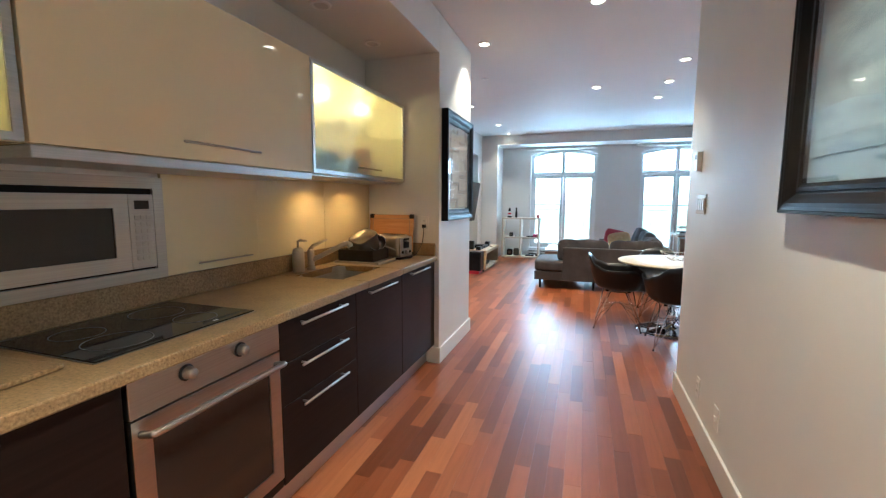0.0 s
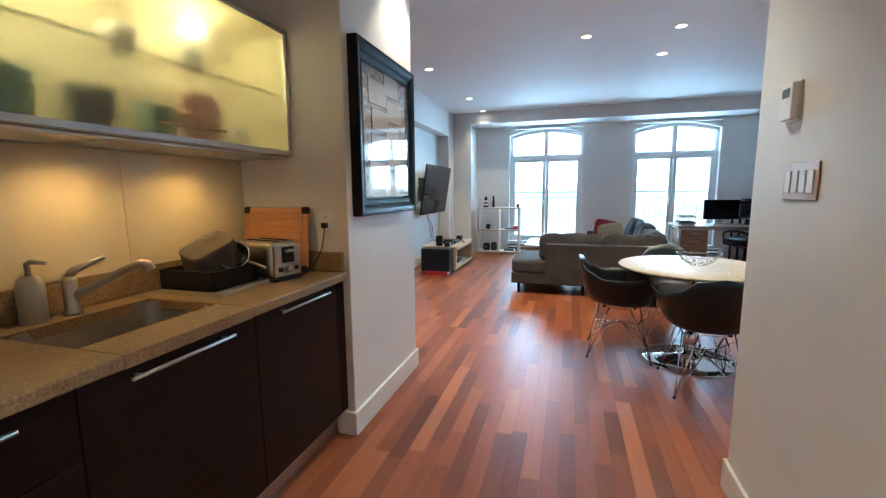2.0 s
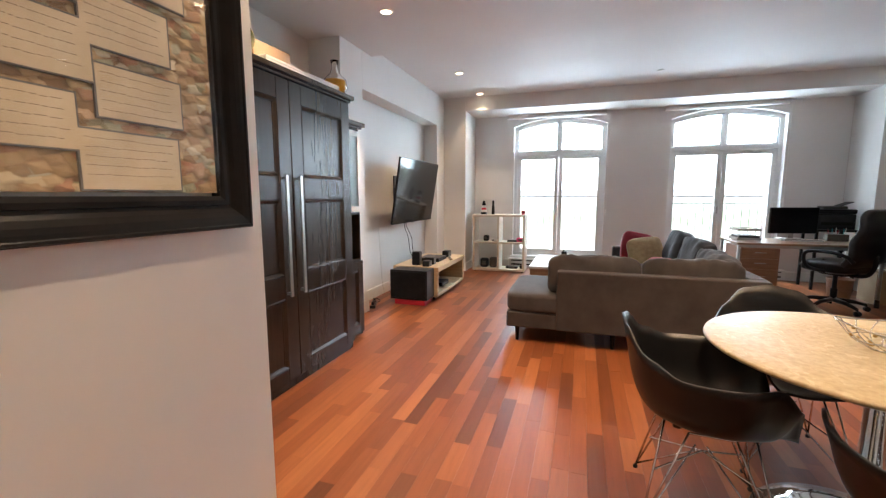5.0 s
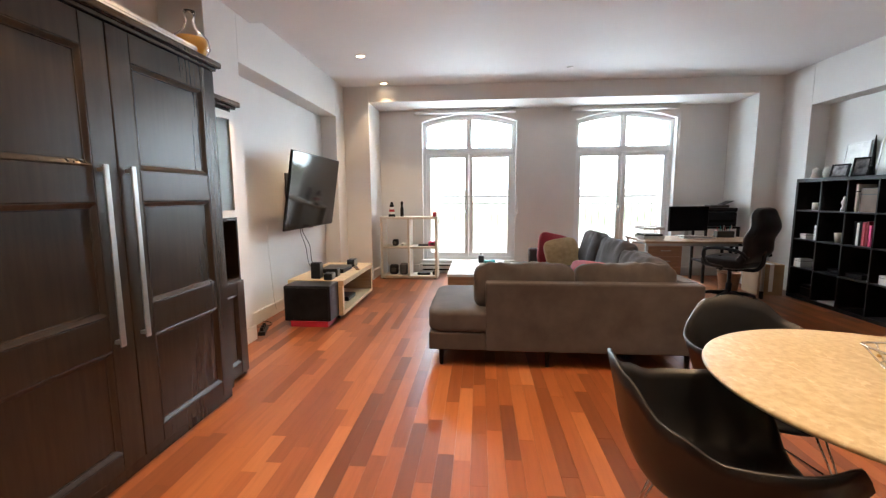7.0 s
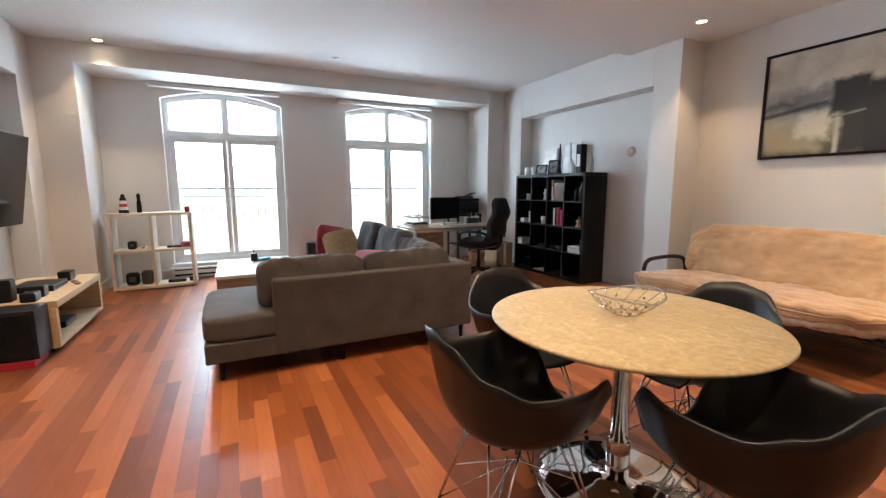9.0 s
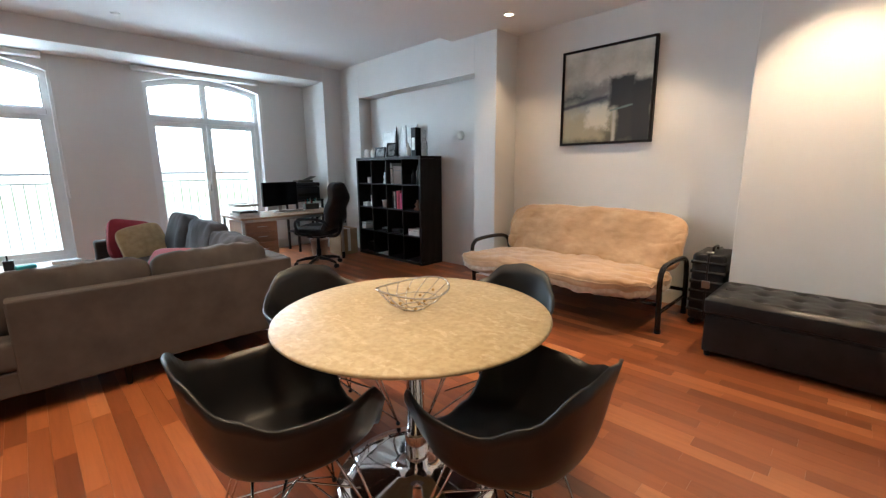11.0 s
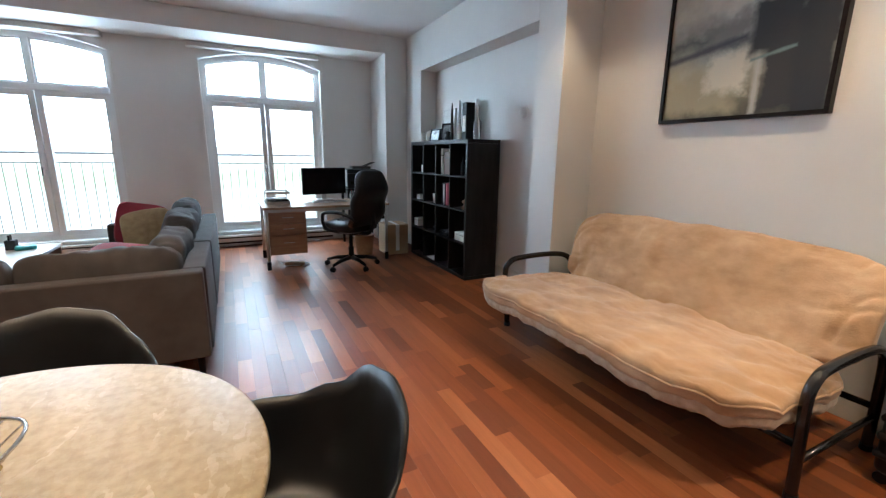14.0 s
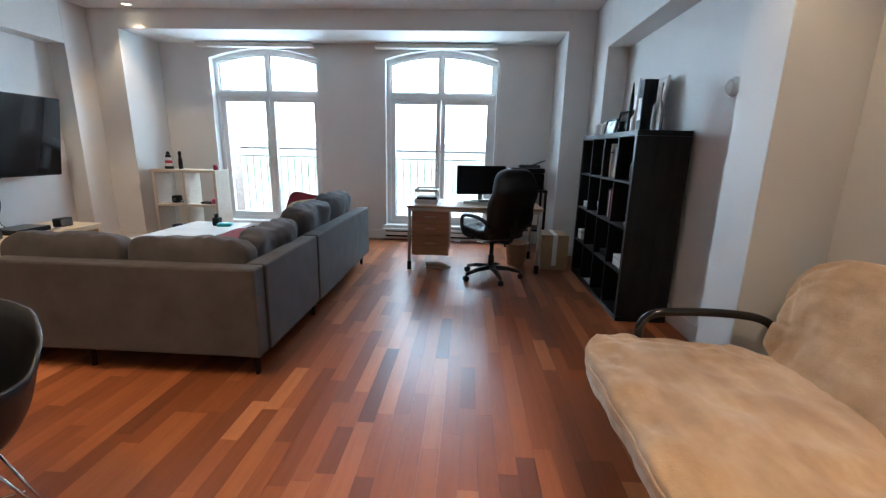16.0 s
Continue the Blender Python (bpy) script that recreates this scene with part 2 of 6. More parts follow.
sage_glaze = material("sage_glaze", 0.3, color=(0.14, 0.24, 0.20))
rose_clay = material("rose_clay", 0.5, color=(0.50, 0.20, 0.14))
red_plastic = material("red_plastic", 0.4, color=(0.42, 0.02, 0.04))
pink_plastic = material("pink_plastic", 0.4, color=(0.62, 0.04, 0.16))
teal_plastic = material("teal_plastic", 0.4, color=(0.04, 0.34, 0.36))
green_fabric = material("green_rubber", 0.8, color=(0.10, 0.13, 0.06))
amber_glass = material("amber_liquid", 0.1, color=(0.80, 0.42, 0.06))
grey_pan = noisy("grey_enamel", [(0.3, (0.05, 0.047, 0.042)), (0.7, (0.085, 0.078, 0.068))], 6, 0.3, bumps=0.04)
soap_body = noisy("soap_pump_steel", [(0.3, (0.36, 0.34, 0.30)), (0.7, (0.44, 0.42, 0.38))], 6, 0.42, 0.4, bumps=0.04)
ceramic = material("white_ceramic", 0.2, color=(0.72, 0.70, 0.66))
canvas_dark = noisy("picture_frame_black", [(0.3, (0.008, 0.008, 0.009)), (0.7, (0.016, 0.016, 0.018))], 5, 0.42, bumps=0.05)

frame_lacquer = noisy("black_frame_lacquer", [(0.3, (0.010, 0.010, 0.011)), (0.7, (0.020, 0.019, 0.019))], 7, 0.33, bumps=0.05)

clear_glass = material("clear_glass", 0.0, color=(1, 1, 1), Transmission_Weight=1.0, IOR=1.45)
frosted_glass = material("frosted_glass", 0.32, color=(0.90, 0.91, 0.86), Transmission_Weight=1.0, IOR=1.3)
screen_black = material("screen_black", 0.10, color=(0.008, 0.008, 0.009))
picture_glass = material("picture_glass", 0.03, color=(1, 1, 1), Transmission_Weight=1.0, IOR=1.45)

bulb_glow = material("lamp_lens", 0.4, color=(1, 0.9, 0.7))
shader(bulb_glow).inputs["Emission Color"].default_value = (1.0, 0.78, 0.5, 1)
shader(bulb_glow).inputs["Emission Strength"].default_value = 24.0

# outdoor brightness as emission: a white glow by height, with a green shore band
backdrop_glow = material("glowing_backdrop", 1.0, color=(0, 0, 0))
geo_ = node(backdrop_glow, "ShaderNodeNewGeometry")
sep_ = node(backdrop_glow, "ShaderNodeSeparateXYZ")
link(backdrop_glow, geo_.outputs["Position"], sep_.inputs[0])
up_ = node(backdrop_glow, "ShaderNodeMapRange", From_Min=-9.0, From_Max=3.0)
link(backdrop_glow, sep_.outputs["Z"], up_.inputs["Value"])
link(backdrop_glow, ramp(backdrop_glow, up_.outputs["Result"], [(0.0, (1.0, 1.0, 1.0)), (0.45, (0.93, 0.98, 0.93)), (0.62, (0.66, 0.76, 0.55)), (0.78, (0.88, 0.94, 0.86)), (0.9, (1.0, 1.0, 1.0))]), shader(backdrop_glow).inputs["Emission Color"])
shader(backdrop_glow).inputs["Emission Strength"].default_value = 2.2

for dark, level in ((espresso, 0.14), (shelf_black, 0.12), (black_plastic, 0.18), (shell_plastic, 0.34), (screen_black, 0.22), (canvas_dark, 0.08), (frame_lacquer, 0.10), (armoire_wood, 0.34), (leather, 0.2), (grey_pan, 0.3), (sofa_fabric, 0.2), (plush, 0.15), (dark_gap, 0.1)):
    shader(dark).inputs["Specular IOR Level"].default_value = level


# ---- building helpers ----
def put(name, bm, mat, parent=None, label="", smooth=False):
    me = bpy.data.meshes.new(name)
    bmesh.ops.recalc_face_normals(bm, faces=bm.faces)
    bm.to_mesh(me)
    bm.free()
    if smooth:
        me.polygons.foreach_set("use_smooth", [True] * len(me.polygons))
    me.materials.append(mat)
    ob = new(name, me)
    ob.parent = parent
    if label:
        tagged(ob, label)
    return ob


def part(name, bm, mat, parent, label="", smooth=False):
    return put(name, bm, mat, parent, label, smooth)


def thing(name, label, category, m=None, group=""):
    ob = new(name)
    ob.empty_display_size = 0.1
    if m is not None:
        ob.matrix_basis = m
    return tagged(ob, label, category, group)


def structure(name, bm, mat, label=""):
    return tagged(put(name, bm, mat, None, label), kind="structure")


def box(x0, x1, y0, y1, z0, z1, r=0.0, seg=2, bm=None):
    """A box, its edges rounded by r."""
    one = bmesh.new()
    bmesh.ops.create_cube(one, size=1)
    for v in one.verts:
        v.co = Vector((x0 + (v.co.x + 0.5) * (x1 - x0), y0 + (v.co.y + 0.5) * (y1 - y0), z0 + (v.co.z + 0.5) * (z1 - z0)))
    if r > 0:
        bmesh.ops.bevel(one, geom=list(one.edges), offset=r, segments=seg, affect="EDGES", profile=0.5, clamp_overlap=True)
    return join(bm, one)


def join(bm, one, m=None):
    if m is not None:
        bmesh.ops.transform(one, matrix=m, verts=one.verts)
    if bm is None:
        return one
    me = bpy.data.meshes.new("joined")
    one.to_mesh(me)
    one.free()
    bm.from_mesh(me)
    bpy.data.meshes.remove(me)
    return bm


def moved(bm, m):
    bmesh.ops.transform(bm, matrix=m, verts=bm.verts)
    return bm


def tube(points, r, seg=10, bm=None, closed=False):
    """A round rod along points."""
    bm = bm or bmesh.new()
    pts = [Vector(p) for p in points]
    rings, side = [], None
    for i, p in enumerate(pts):
        a = pts[i - 1] if i or closed else p
        b = pts[(i + 1) % len(pts)] if i < len(pts) - 1 or closed else p
        way = (b - a).normalized()
        if side is None:
            side = way.orthogonal().normalized()
        side = (side - way * side.dot(way)).normalized()
        up = way.cross(side)
        rad = r[i] if isinstance(r, (list, tuple)) else r
        rings.append([bm.verts.new(p + rad * (math.cos(k * math.tau / seg) * side + math.sin(k * math.tau / seg) * up)) for k in range(seg)])
    pairs = list(zip(rings, rings[1:])) + ([(rings[-1], rings[0])] if closed else [])
    for a, b in pairs:
        for k in range(seg):
            bm.faces.new((a[k], a[(k + 1) % seg], b[(k + 1) % seg], b[k]))
    if not closed:
        bm.faces.new(rings[0][::-1])
        bm.faces.new(rings[-1])
    return bm


def lathe(profile, seg=32, at=(0, 0, 0), bm=None, caps=True):
    """Rings of (radius, height) turned about z; ends are closed, or joined to each other."""
    bm = bm or bmesh.new()
    rings = [[bm.verts.new((at[0] + r * math.cos(k * math.tau / seg), at[1] + r * math.sin(k * math.tau / seg), at[2] + z)) for k in range(seg)] for r, z in profile]
    for a, b in zip(rings, rings[1:]):
        for k in range(seg):
            bm.faces.new((a[k], a[(k + 1) % seg], b[(k + 1) % seg], b[k]))
    if caps:
        bm.faces.new(rings[0][::-1])
        bm.faces.new(rings[-1])
    else:
        for k in range(seg):
            bm.faces.new((rings[-1][k], rings[-1][(k + 1) % seg], rings[0][(k + 1) % seg], rings[0][k]))
    return bm


def curve_points(points, steps=6):
    """A smooth line through points."""
    p = [Vector(q) for q in points]
    p = [2 * p[0] - p[1]] + p + [2 * p[-1] - p[-2]]
    out = []
    for a, b, c, d in zip(p, p[1:], p[2:], p[3:]):
        for i in range(steps):
            t = i / steps
            out.append(0.5 * (2 * b + (c - a) * t + (2 * a - 5 * b + 4 * c - d) * t * t + (3 * b - a - 3 * c + d) * t**3))
    return out + [p[-2]]


def cushion(sx, sy, sz, cuts=12, square=5.0, puff=0.25, rumple=0.008, seed=0.0, scale=5.0, fold=0.0):
    """A stuffed block about its middle: rounded edges, a swollen face along z, uneven cloth."""
    bm = bmesh.new()
    bmesh.ops.create_cube(bm, size=2)
    bmesh.ops.subdivide_edges(bm, edges=list(bm.edges), cuts=cuts, use_grid_fill=True)
    for v in bm.verts:
        u = v.co.copy()
        n = (abs(u.x) ** square + abs(u.y) ** square + abs(u.z) ** square) ** (1 / square)
        p = u / n
        p.z *= 1 + puff * (1 - u.x**2) * (1 - u.y**2)
        p = Vector((p.x * sx / 2, p.y * sy / 2, p.z * sz / 2))
        q = p * scale + Vector((seed, seed * 1.7, 0))
        p += noise.noise_vector(q) * rumple
        if fold:
            p.z += fold * abs(math.sin(9 * p.x + 4 * noise.noise(q * 0.7))) ** 3
        v.co = p
    return bm


def strip_wall(bm, x0, x1, y0, y1, low, high, n):
    """A wall piece from x0 to x1 whose underside follows low(x)."""
    xs = [x0 + (x1 - x0) * i / n for i in range(n + 1)]
    rows = [[bm.verts.new((x, y, z)) for x in xs] for y, z in ()]
    cols = [[bm.verts.new(p) for p in ((x, y0, low(x)), (x, y1, low(x)), (x, y1, high), (x, y0, high))] for x in xs]
    for a, b in zip(cols, cols[1:]):
        for k in range(4):
            bm.faces.new((a[k], a[(k + 1) % 4], b[(k + 1) % 4], b[k]))
    bm.faces.new(cols[0][::-1])
    bm.faces.new(cols[-1])
    return bm


def flat_sweep(points, w, y0, y1, closed=True, bm=None):
    """A bar of width w inside a closed outline of (x, z) points, from y0 to y1."""
    bm = bm or bmesh.new()
    n = len(points)
    pts = [Vector((x, z)) for x, z in points]
    inner = []
    for i, p in enumerate(pts):
        a, b = (p - pts[i - 1]).normalized(), (pts[(i + 1) % n] - p).normalized()
        na, nb = Vector((-a.y, a.x)), Vector((-b.y, b.x))
        m = (na + nb).normalized()
        inner.append(p + m * (w / max(m.dot(na), 0.3)))
    rings = []
    for p, q in zip(pts, inner):
        rings.append([bm.verts.new((c.x, y, c.y)) for c, y in ((p, y0), (p, y1), (q, y1), (q, y0))])
    for i in range(n):
        a, b = rings[i], rings[(i + 1) % n]
        for k in range(4):
            bm.faces.new((a[k], a[(k + 1) % 4], b[(k + 1) % 4], b[k]))
    return bm

# ---- the rooms ----
TOP = 3.0
# self-lit sheet in place of the bright view outdoors
structure("backdrop", box(-140, 140, 60, 60.1, -70, 90), backdrop_glow, "glowing white backdrop with a pale green band painted for the shore")
structure("subfloor", box(-2.45, 4.75, -1.75, 11.25, -0.12, -0.014), floor_gap)
for name, b in {
    "wall_kitchen": (-1.5, -1.35, -1.6, 3.83, 0, TOP), "wall_hall_end": (-1.5, 1.21, -1.75, -1.6, 0, TOP),
    "wall_pillar": (-2.45, -0.70, 3.83, 4.785, 0, TOP), "wall_kitchen_soffit": (-1.35, -0.70, -1.6, 3.83, 2.51, TOP),
    "wall_alcove": (-2.45, -2.30, 4.785, 7.35, 0, TOP), "wall_pilaster_west": (-2.45, -1.95, 7.35, 7.78, 0, TOP),
    "wall_niche_west": (-2.45, -2.17, 7.78, 10.2, 0, 2.41), "wall_header_west": (-2.45, -1.95, 7.78, 10.2, 2.41, TOP),
    "wall_corner_west": (-2.45, -1.95, 10.2, 10.56, 0, TOP), "wall_post_west": (-2.45, -1.57, 10.56, 11.25, 0, TOP),
    "wall_post_east": (3.885, 4.75, 10.56, 11.25, 0, TOP), "wall_corner_east": (4.2, 4.75, 10.05, 10.56, 0, TOP),
    "wall_niche_east": (4.42, 4.75, 7.65, 10.05, 0, 2.39), "wall_header_east": (4.2, 4.75, 7.65, 10.05, 2.39, TOP),
    "wall_pilaster_east": (4.2, 4.75, 7.33, 7.65, 0, TOP), "wall_east": (4.58, 4.75, 4.92, 7.33, 0, TOP),
    "wall_bulkhead_east": (4.07, 4.75, 3.2, 4.92, 0, TOP), "wall_south": (1.21, 4.75, 3.05, 3.2, 0, TOP),
    "wall_hall": (1.09, 1.21, -1.6, 3.90, 0, TOP), "wall_window_beam": (-1.57, 3.885, 10.56, 11.25, 2.665, TOP),
}.items():
    structure(name, box(*b, r=0.004, seg=1), wall_paint)
structure("ceiling", box(-2.45, 4.75, 8.0, 10.56, 2.89, 3.05, bm=box(-2.45, 4.75, -1.75, 8.0, 2.80, 3.05)), ceiling_paint, "white plaster ceiling with a shallow step")

# window wall with two segmental arches
WINDOWS = [(-0.87, 0.66), (1.60, 3.13)]
SILL, SPRING, RISE = 0.21, 2.48, 0.125


def arch(x, x0, x1, inset=0.0):
    h = (x1 - x0) / 2
    return SPRING - inset + RISE * (1 - ((x - (x0 + x1) / 2) / h) ** 2)


bm = box(-1.57, WINDOWS[0][0], 11.25, 11.62, 0, TOP)
box(WINDOWS[0][1], WINDOWS[1][0], 11.25, 11.62, 0, TOP, bm=bm)
box(WINDOWS[1][1], 3.885, 11.25, 11.62, 0, TOP, bm=bm)
for x0, x1 in WINDOWS:
    box(x0, x1, 11.25, 11.62, 0, SILL, bm=bm)
    strip_wall(bm, x0, x1, 11.25, 11.62, lambda x: arch(x, x0, x1), TOP, 24)
structure("wall_window", bm, wall_paint)
bm = box(-6, WINDOWS[0][0] + 0.02, 11.63, 11.85, -3, 4.5)
box(WINDOWS[0][1] - 0.02, WINDOWS[1][0] + 0.02, 11.63, 11.85, -3, 4.5, bm=bm)
box(WINDOWS[1][1] - 0.02, 8, 11.63, 11.85, -3, 4.5, bm=bm)
structure("facade", bm, brick_stone, "brown brick outer wall round the windows")


def arched_outline(x0, x1, z0, inset, n=16):
    """Anticlockwise outline of an arched light."""
    return [(x0, z0), (x1, z0)] + [(x1 + (x0 - x1) * i / n, arch(x1 + (x0 - x1) * i / n, x0 - inset, x1 + inset, inset)) for i in range(n + 1)]


def window(index, x0, x1):
    w = structure(f"window_{index}", flat_sweep(arched_outline(x0, x1, SILL, 0.0), 0.055, 11.36, 11.47), window_paint, "white arched French window with a divided fanlight")
    xc = (x0 + x1) / 2
    a, b, z = x0 + 0.055, x1 - 0.055, SILL + 0.055
    part("mullion", box(xc - 0.028, xc + 0.028, 11.363, 11.468, 2.055, arch(xc, x0, x1) - 0.05, 0.004, 1), window_paint, w)
    part("transom", box(a - 0.01, b + 0.01, 11.355, 11.472, 1.985, 2.055, 0.005, 1), window_paint, w)
    for s0, s1 in ((a, xc - 0.004), (xc + 0.004, b)):
        outline = [(s0, z), (s1, z), (s1, 1.982), (s0, 1.982)]
        sash = part("sash", flat_sweep(outline, 0.062, 11.375, 11.445), window_paint, w)
        pane = part("pane", box(s0 + 0.05, s1 - 0.05, 11.405, 11.413, z + 0.05, 1.93), clear_glass, sash)
        pane.visible_shadow = False
    for s0, s1 in ((a, xc - 0.028), (xc + 0.028, b)):
        n = 10
        pts = [(s0, 2.06), (s1, 2.06)] + [(s1 + (s0 - s1) * i / n, arch(s1 + (s0 - s1) * i / n, x0, x1) - 0.055) for i in range(n + 1)]
        part("fanlight_frame", flat_sweep(pts, 0.02, 11.385, 11.435), window_paint, w)
        g = bmesh.new()
        face = g.faces.new([g.verts.new((x, 11.408, zz)) for x, zz in pts])
        pane = part("pane", g, clear_glass, w)
        pane.visible_shadow = False
    handle = part("handle", box(xc - 0.052, xc - 0.022, 11.345, 11.375, 1.02, 1.16, 0.006), window_paint, w)
    box_ = tube([(xc - 0.037, 11.345, 1.10), (xc - 0.037, 11.32, 1.10), (xc - 0.037, 11.315, 1.0)], 0.009)
    part("lever", box_, chrome, handle)
    part("window_sill", box(x0 - 0.03, x1 + 0.03, 11.225, 11.40, SILL - 0.035, SILL + 0.004, 0.006), window_paint, w)
    valance = thing("roller_blind", "rolled-up pale fabric blind above the arched window", "blind", group="window blinds")
    part("cassette", box(x0 - 0.12, x1 - 0.02, 11.13, 11.245, 2.60, 2.664, 0.012), blind_fabric, valance)
    part("pull_cord", tube([(x1 + 0.03, 11.235, 2.62), (x1 + 0.03, 11.235, 1.05)], 0.003, 6), white_plastic, valance)
    part("cord_weight", lathe([(0.004, 0), (0.011, 0.01), (0.011, 0.07), (0.004, 0.08)], 10, (x1 + 0.03, 11.235, 0.98)), white_plastic, valance)
    heat = thing("baseboard_heater", "white electric baseboard heater below the window", "heater", group="baseboard heaters")
    part("casing", box(x0 - 0.05, x1 + 0.12, 11.175, 11.25, 0.025, 0.165, 0.008), trim_paint, heat)
    part("outlet_slot", box(x0, x1 + 0.07, 11.168, 11.18, 0.05, 0.075), dark_gap, heat)
    part("upper_slot", box(x0, x1 + 0.07, 11.168, 11.18, 0.125, 0.14), dark_gap, heat)
    rail = thing("balcony_railing", "thin black iron balcony railing outside the window", "railing", group="balcony railings")
    part("top_rail", box(x0 - 0.2, x1 + 0.2, 11.98, 12.02, 1.26, 1.285, 0.004, 1), rail_iron, rail)
    part("middle_rail", box(x0 - 0.2, x1 + 0.2, 11.99, 12.01, 1.14, 1.155), rail_iron, rail)
    part("bottom_rail", box(x0 - 0.2, x1 + 0.2, 11.99, 12.01, 0.20, 0.22), rail_iron, rail)
    n = 17
    for i in range(n + 1):
        x = x0 - 0.2 + (x1 - x0 + 0.4) * i / n
        part("bar", box(x - 0.004, x + 0.004, 11.996, 12.004, 0.22, 1.14), rail_iron, rail)
    for x in (x0 - 0.2, x1 + 0.2):
        part("bracket", box(x - 0.012, x + 0.012, 11.85, 12.02, 0.19, 0.23), rail_iron, rail)


for i, (x0, x1) in enumerate(WINDOWS, 1):
    window(i, x0, x1)


def baseboard(name, x0, x1, y0, y1):
    bm = box(x0, x1, y0, y1, 0, 0.135, 0.005)
    structure(name, bm, trim_paint, "painted baseboard")


baseboard("baseboard_1", -0.72, -0.684, 3.81, 4.805)
baseboard("baseboard_2", -0.80, -0.70, 3.812, 3.83)
baseboard("baseboard_3", -2.3, -0.685, 4.785, 4.801)
baseboard("baseboard_4", 1.074, 1.09, -1.6, 3.915)
baseboard("baseboard_5", 1.074, 1.226, 3.90, 3.916)
baseboard("baseboard_6", -1.95, -1.934, 7.334, 7.79)
baseboard("baseboard_7", -2.17, -2.154, 7.80, 10.2)
baseboard("baseboard_8", -2.17, -1.934, 10.184, 10.2)
baseboard("baseboard_9", -1.95, -1.934, 10.2, 10.56)
baseboard("baseboard_10", -1.94, -1.555, 10.544, 10.56)
baseboard("baseboard_11", -1.57, -1.554, 10.56, 11.25)
baseboard("baseboard_12", -1.57, -0.93, 11.234, 11.25)
baseboard("baseboard_13", 0.79, 1.54, 11.234, 11.25)
baseboard("baseboard_14", 3.26, 3.885, 11.234, 11.25)
baseboard("baseboard_15", 3.869, 3.885, 10.55, 11.25)
baseboard("baseboard_16", 3.87, 4.2, 10.544, 10.56)
baseboard("baseboard_17", 4.184, 4.2, 10.04, 10.56)
baseboard("baseboard_18", 4.404, 4.42, 7.66, 10.04)
baseboard("baseboard_19", 4.184, 4.2, 7.32, 7.66)
baseboard("baseboard_20", 4.184, 4.58, 7.314, 7.33)
baseboard("baseboard_21", 4.564, 4.58, 4.93, 7.32)
baseboard("baseboard_22", 4.054, 4.07, 3.2, 4.93)
baseboard("baseboard_23", 4.054, 4.58, 4.92, 4.936)


# recessed lamps
def downlight(x, y, z, label, lens, lens_label):
    d = thing("recessed_downlight", label, "ceiling light", pose(x, y, z), "ceiling downlights")
    part("trim_ring", lathe([(0.042, -0.004), (0.046, -0.009), (0.060, -0.006), (0.062, 0.0), (0.042, 0.0)], 24, caps=False), white_plastic, d, smooth=True)
    part("lens", lathe([(0.001, -0.0025), (0.0415, -0.0025), (0.0415, -0.001), (0.001, -0.001)], 20), lens, d, lens_label)


for x, y, z, watts in DOWNLIGHTS:
    downlight(x, y, z, "small round downlight lit in the white ceiling, from a set partly added unseen", bulb_glow, "glowing warm lamp lens")
for y in (2.2, 2.86, 3.50):
    downlight(-1.11, y, 2.51, "small round recessed downlight, unlit, in the kitchen soffit", ceramic, "frosted unlit lens")

# ---- kitchen ----
FRONT = -0.74


def bar_handle(parent, p, q, out, r=0.006, mat=None):
    """A straight bar from p to q on two short posts that stand out along x."""
    p, q = Vector(p), Vector(q)
    bm = tube([p, q], r, 10)
    for f in (0.08, 0.92):
        a = p.lerp(q, f)
        tube([a, a - Vector((out, 0, 0))], r * 0.8, 8, bm)
    return part("handle", bm, mat or steel, parent, "brushed steel bar handle", True)


def base_unit(name, label, y0, y1, fronts, top=0.868):
    """A carcass with fronts: (z0, z1, handle y0, handle y1, handle z)."""
    t = thing(name, label, "cabinet", pose(-1.34, y0, 0), "kitchen base cabinets")
    part("body", box(0, -1.34 * -1 + FRONT - 0.022, 0.001, y1 - y0 - 0.001, 0.15, top), espresso, t)
    xf = FRONT + 1.34
    for z0, z1, h0, h1, hz in fronts:
        d = part("drawer_front" if len(fronts) > 1 else "door", box(xf - 0.021, xf, 0.002, y1 - y0 - 0.002, z0, z1, 0.0015, 1), espresso, t)
        if hz:
            bar_handle(d, (xf + 0.03, h0 - y0, hz), (xf + 0.03, h1 - y0, hz), 0.03)
    part("toe_kick", box(xf - 0.09, xf - 0.075, 0, y1 - y0, 0, 0.15), toe_metal, t, "brushed aluminium toe kick")
    return t


base_unit("base_cabinet", "dark espresso wood base cabinet beside the oven", 0.35, 1.345, [(0.155, 0.865, 0.5, 1.0, 0)])
base_unit("base_cabinet", "dark espresso wood cabinet of three drawers with steel handles", 1.955, 2.565,
          [(0.68, 0.865, 2.067, 2.434, 0.834), (0.498, 0.677, 2.065, 2.433, 0.652), (0.155, 0.495, 2.067, 2.434, 0.472)])
base_unit("base_cabinet", "dark espresso wood cabinet below the sink", 2.565, 3.173, [(0.155, 0.865, 2.68, 3.04, 0.838)], 0.70)
base_unit("base_cabinet", "dark espresso wood cabinet beside the pillar", 3.173, 3.765, [(0.155, 0.865, 3.295, 3.65, 0.844)], 0.70)
base_unit("filler_panel", "narrow dark wood filler panel against the pillar", 3.765, 3.828, [(0.155, 0.865, 0, 0, 0)])

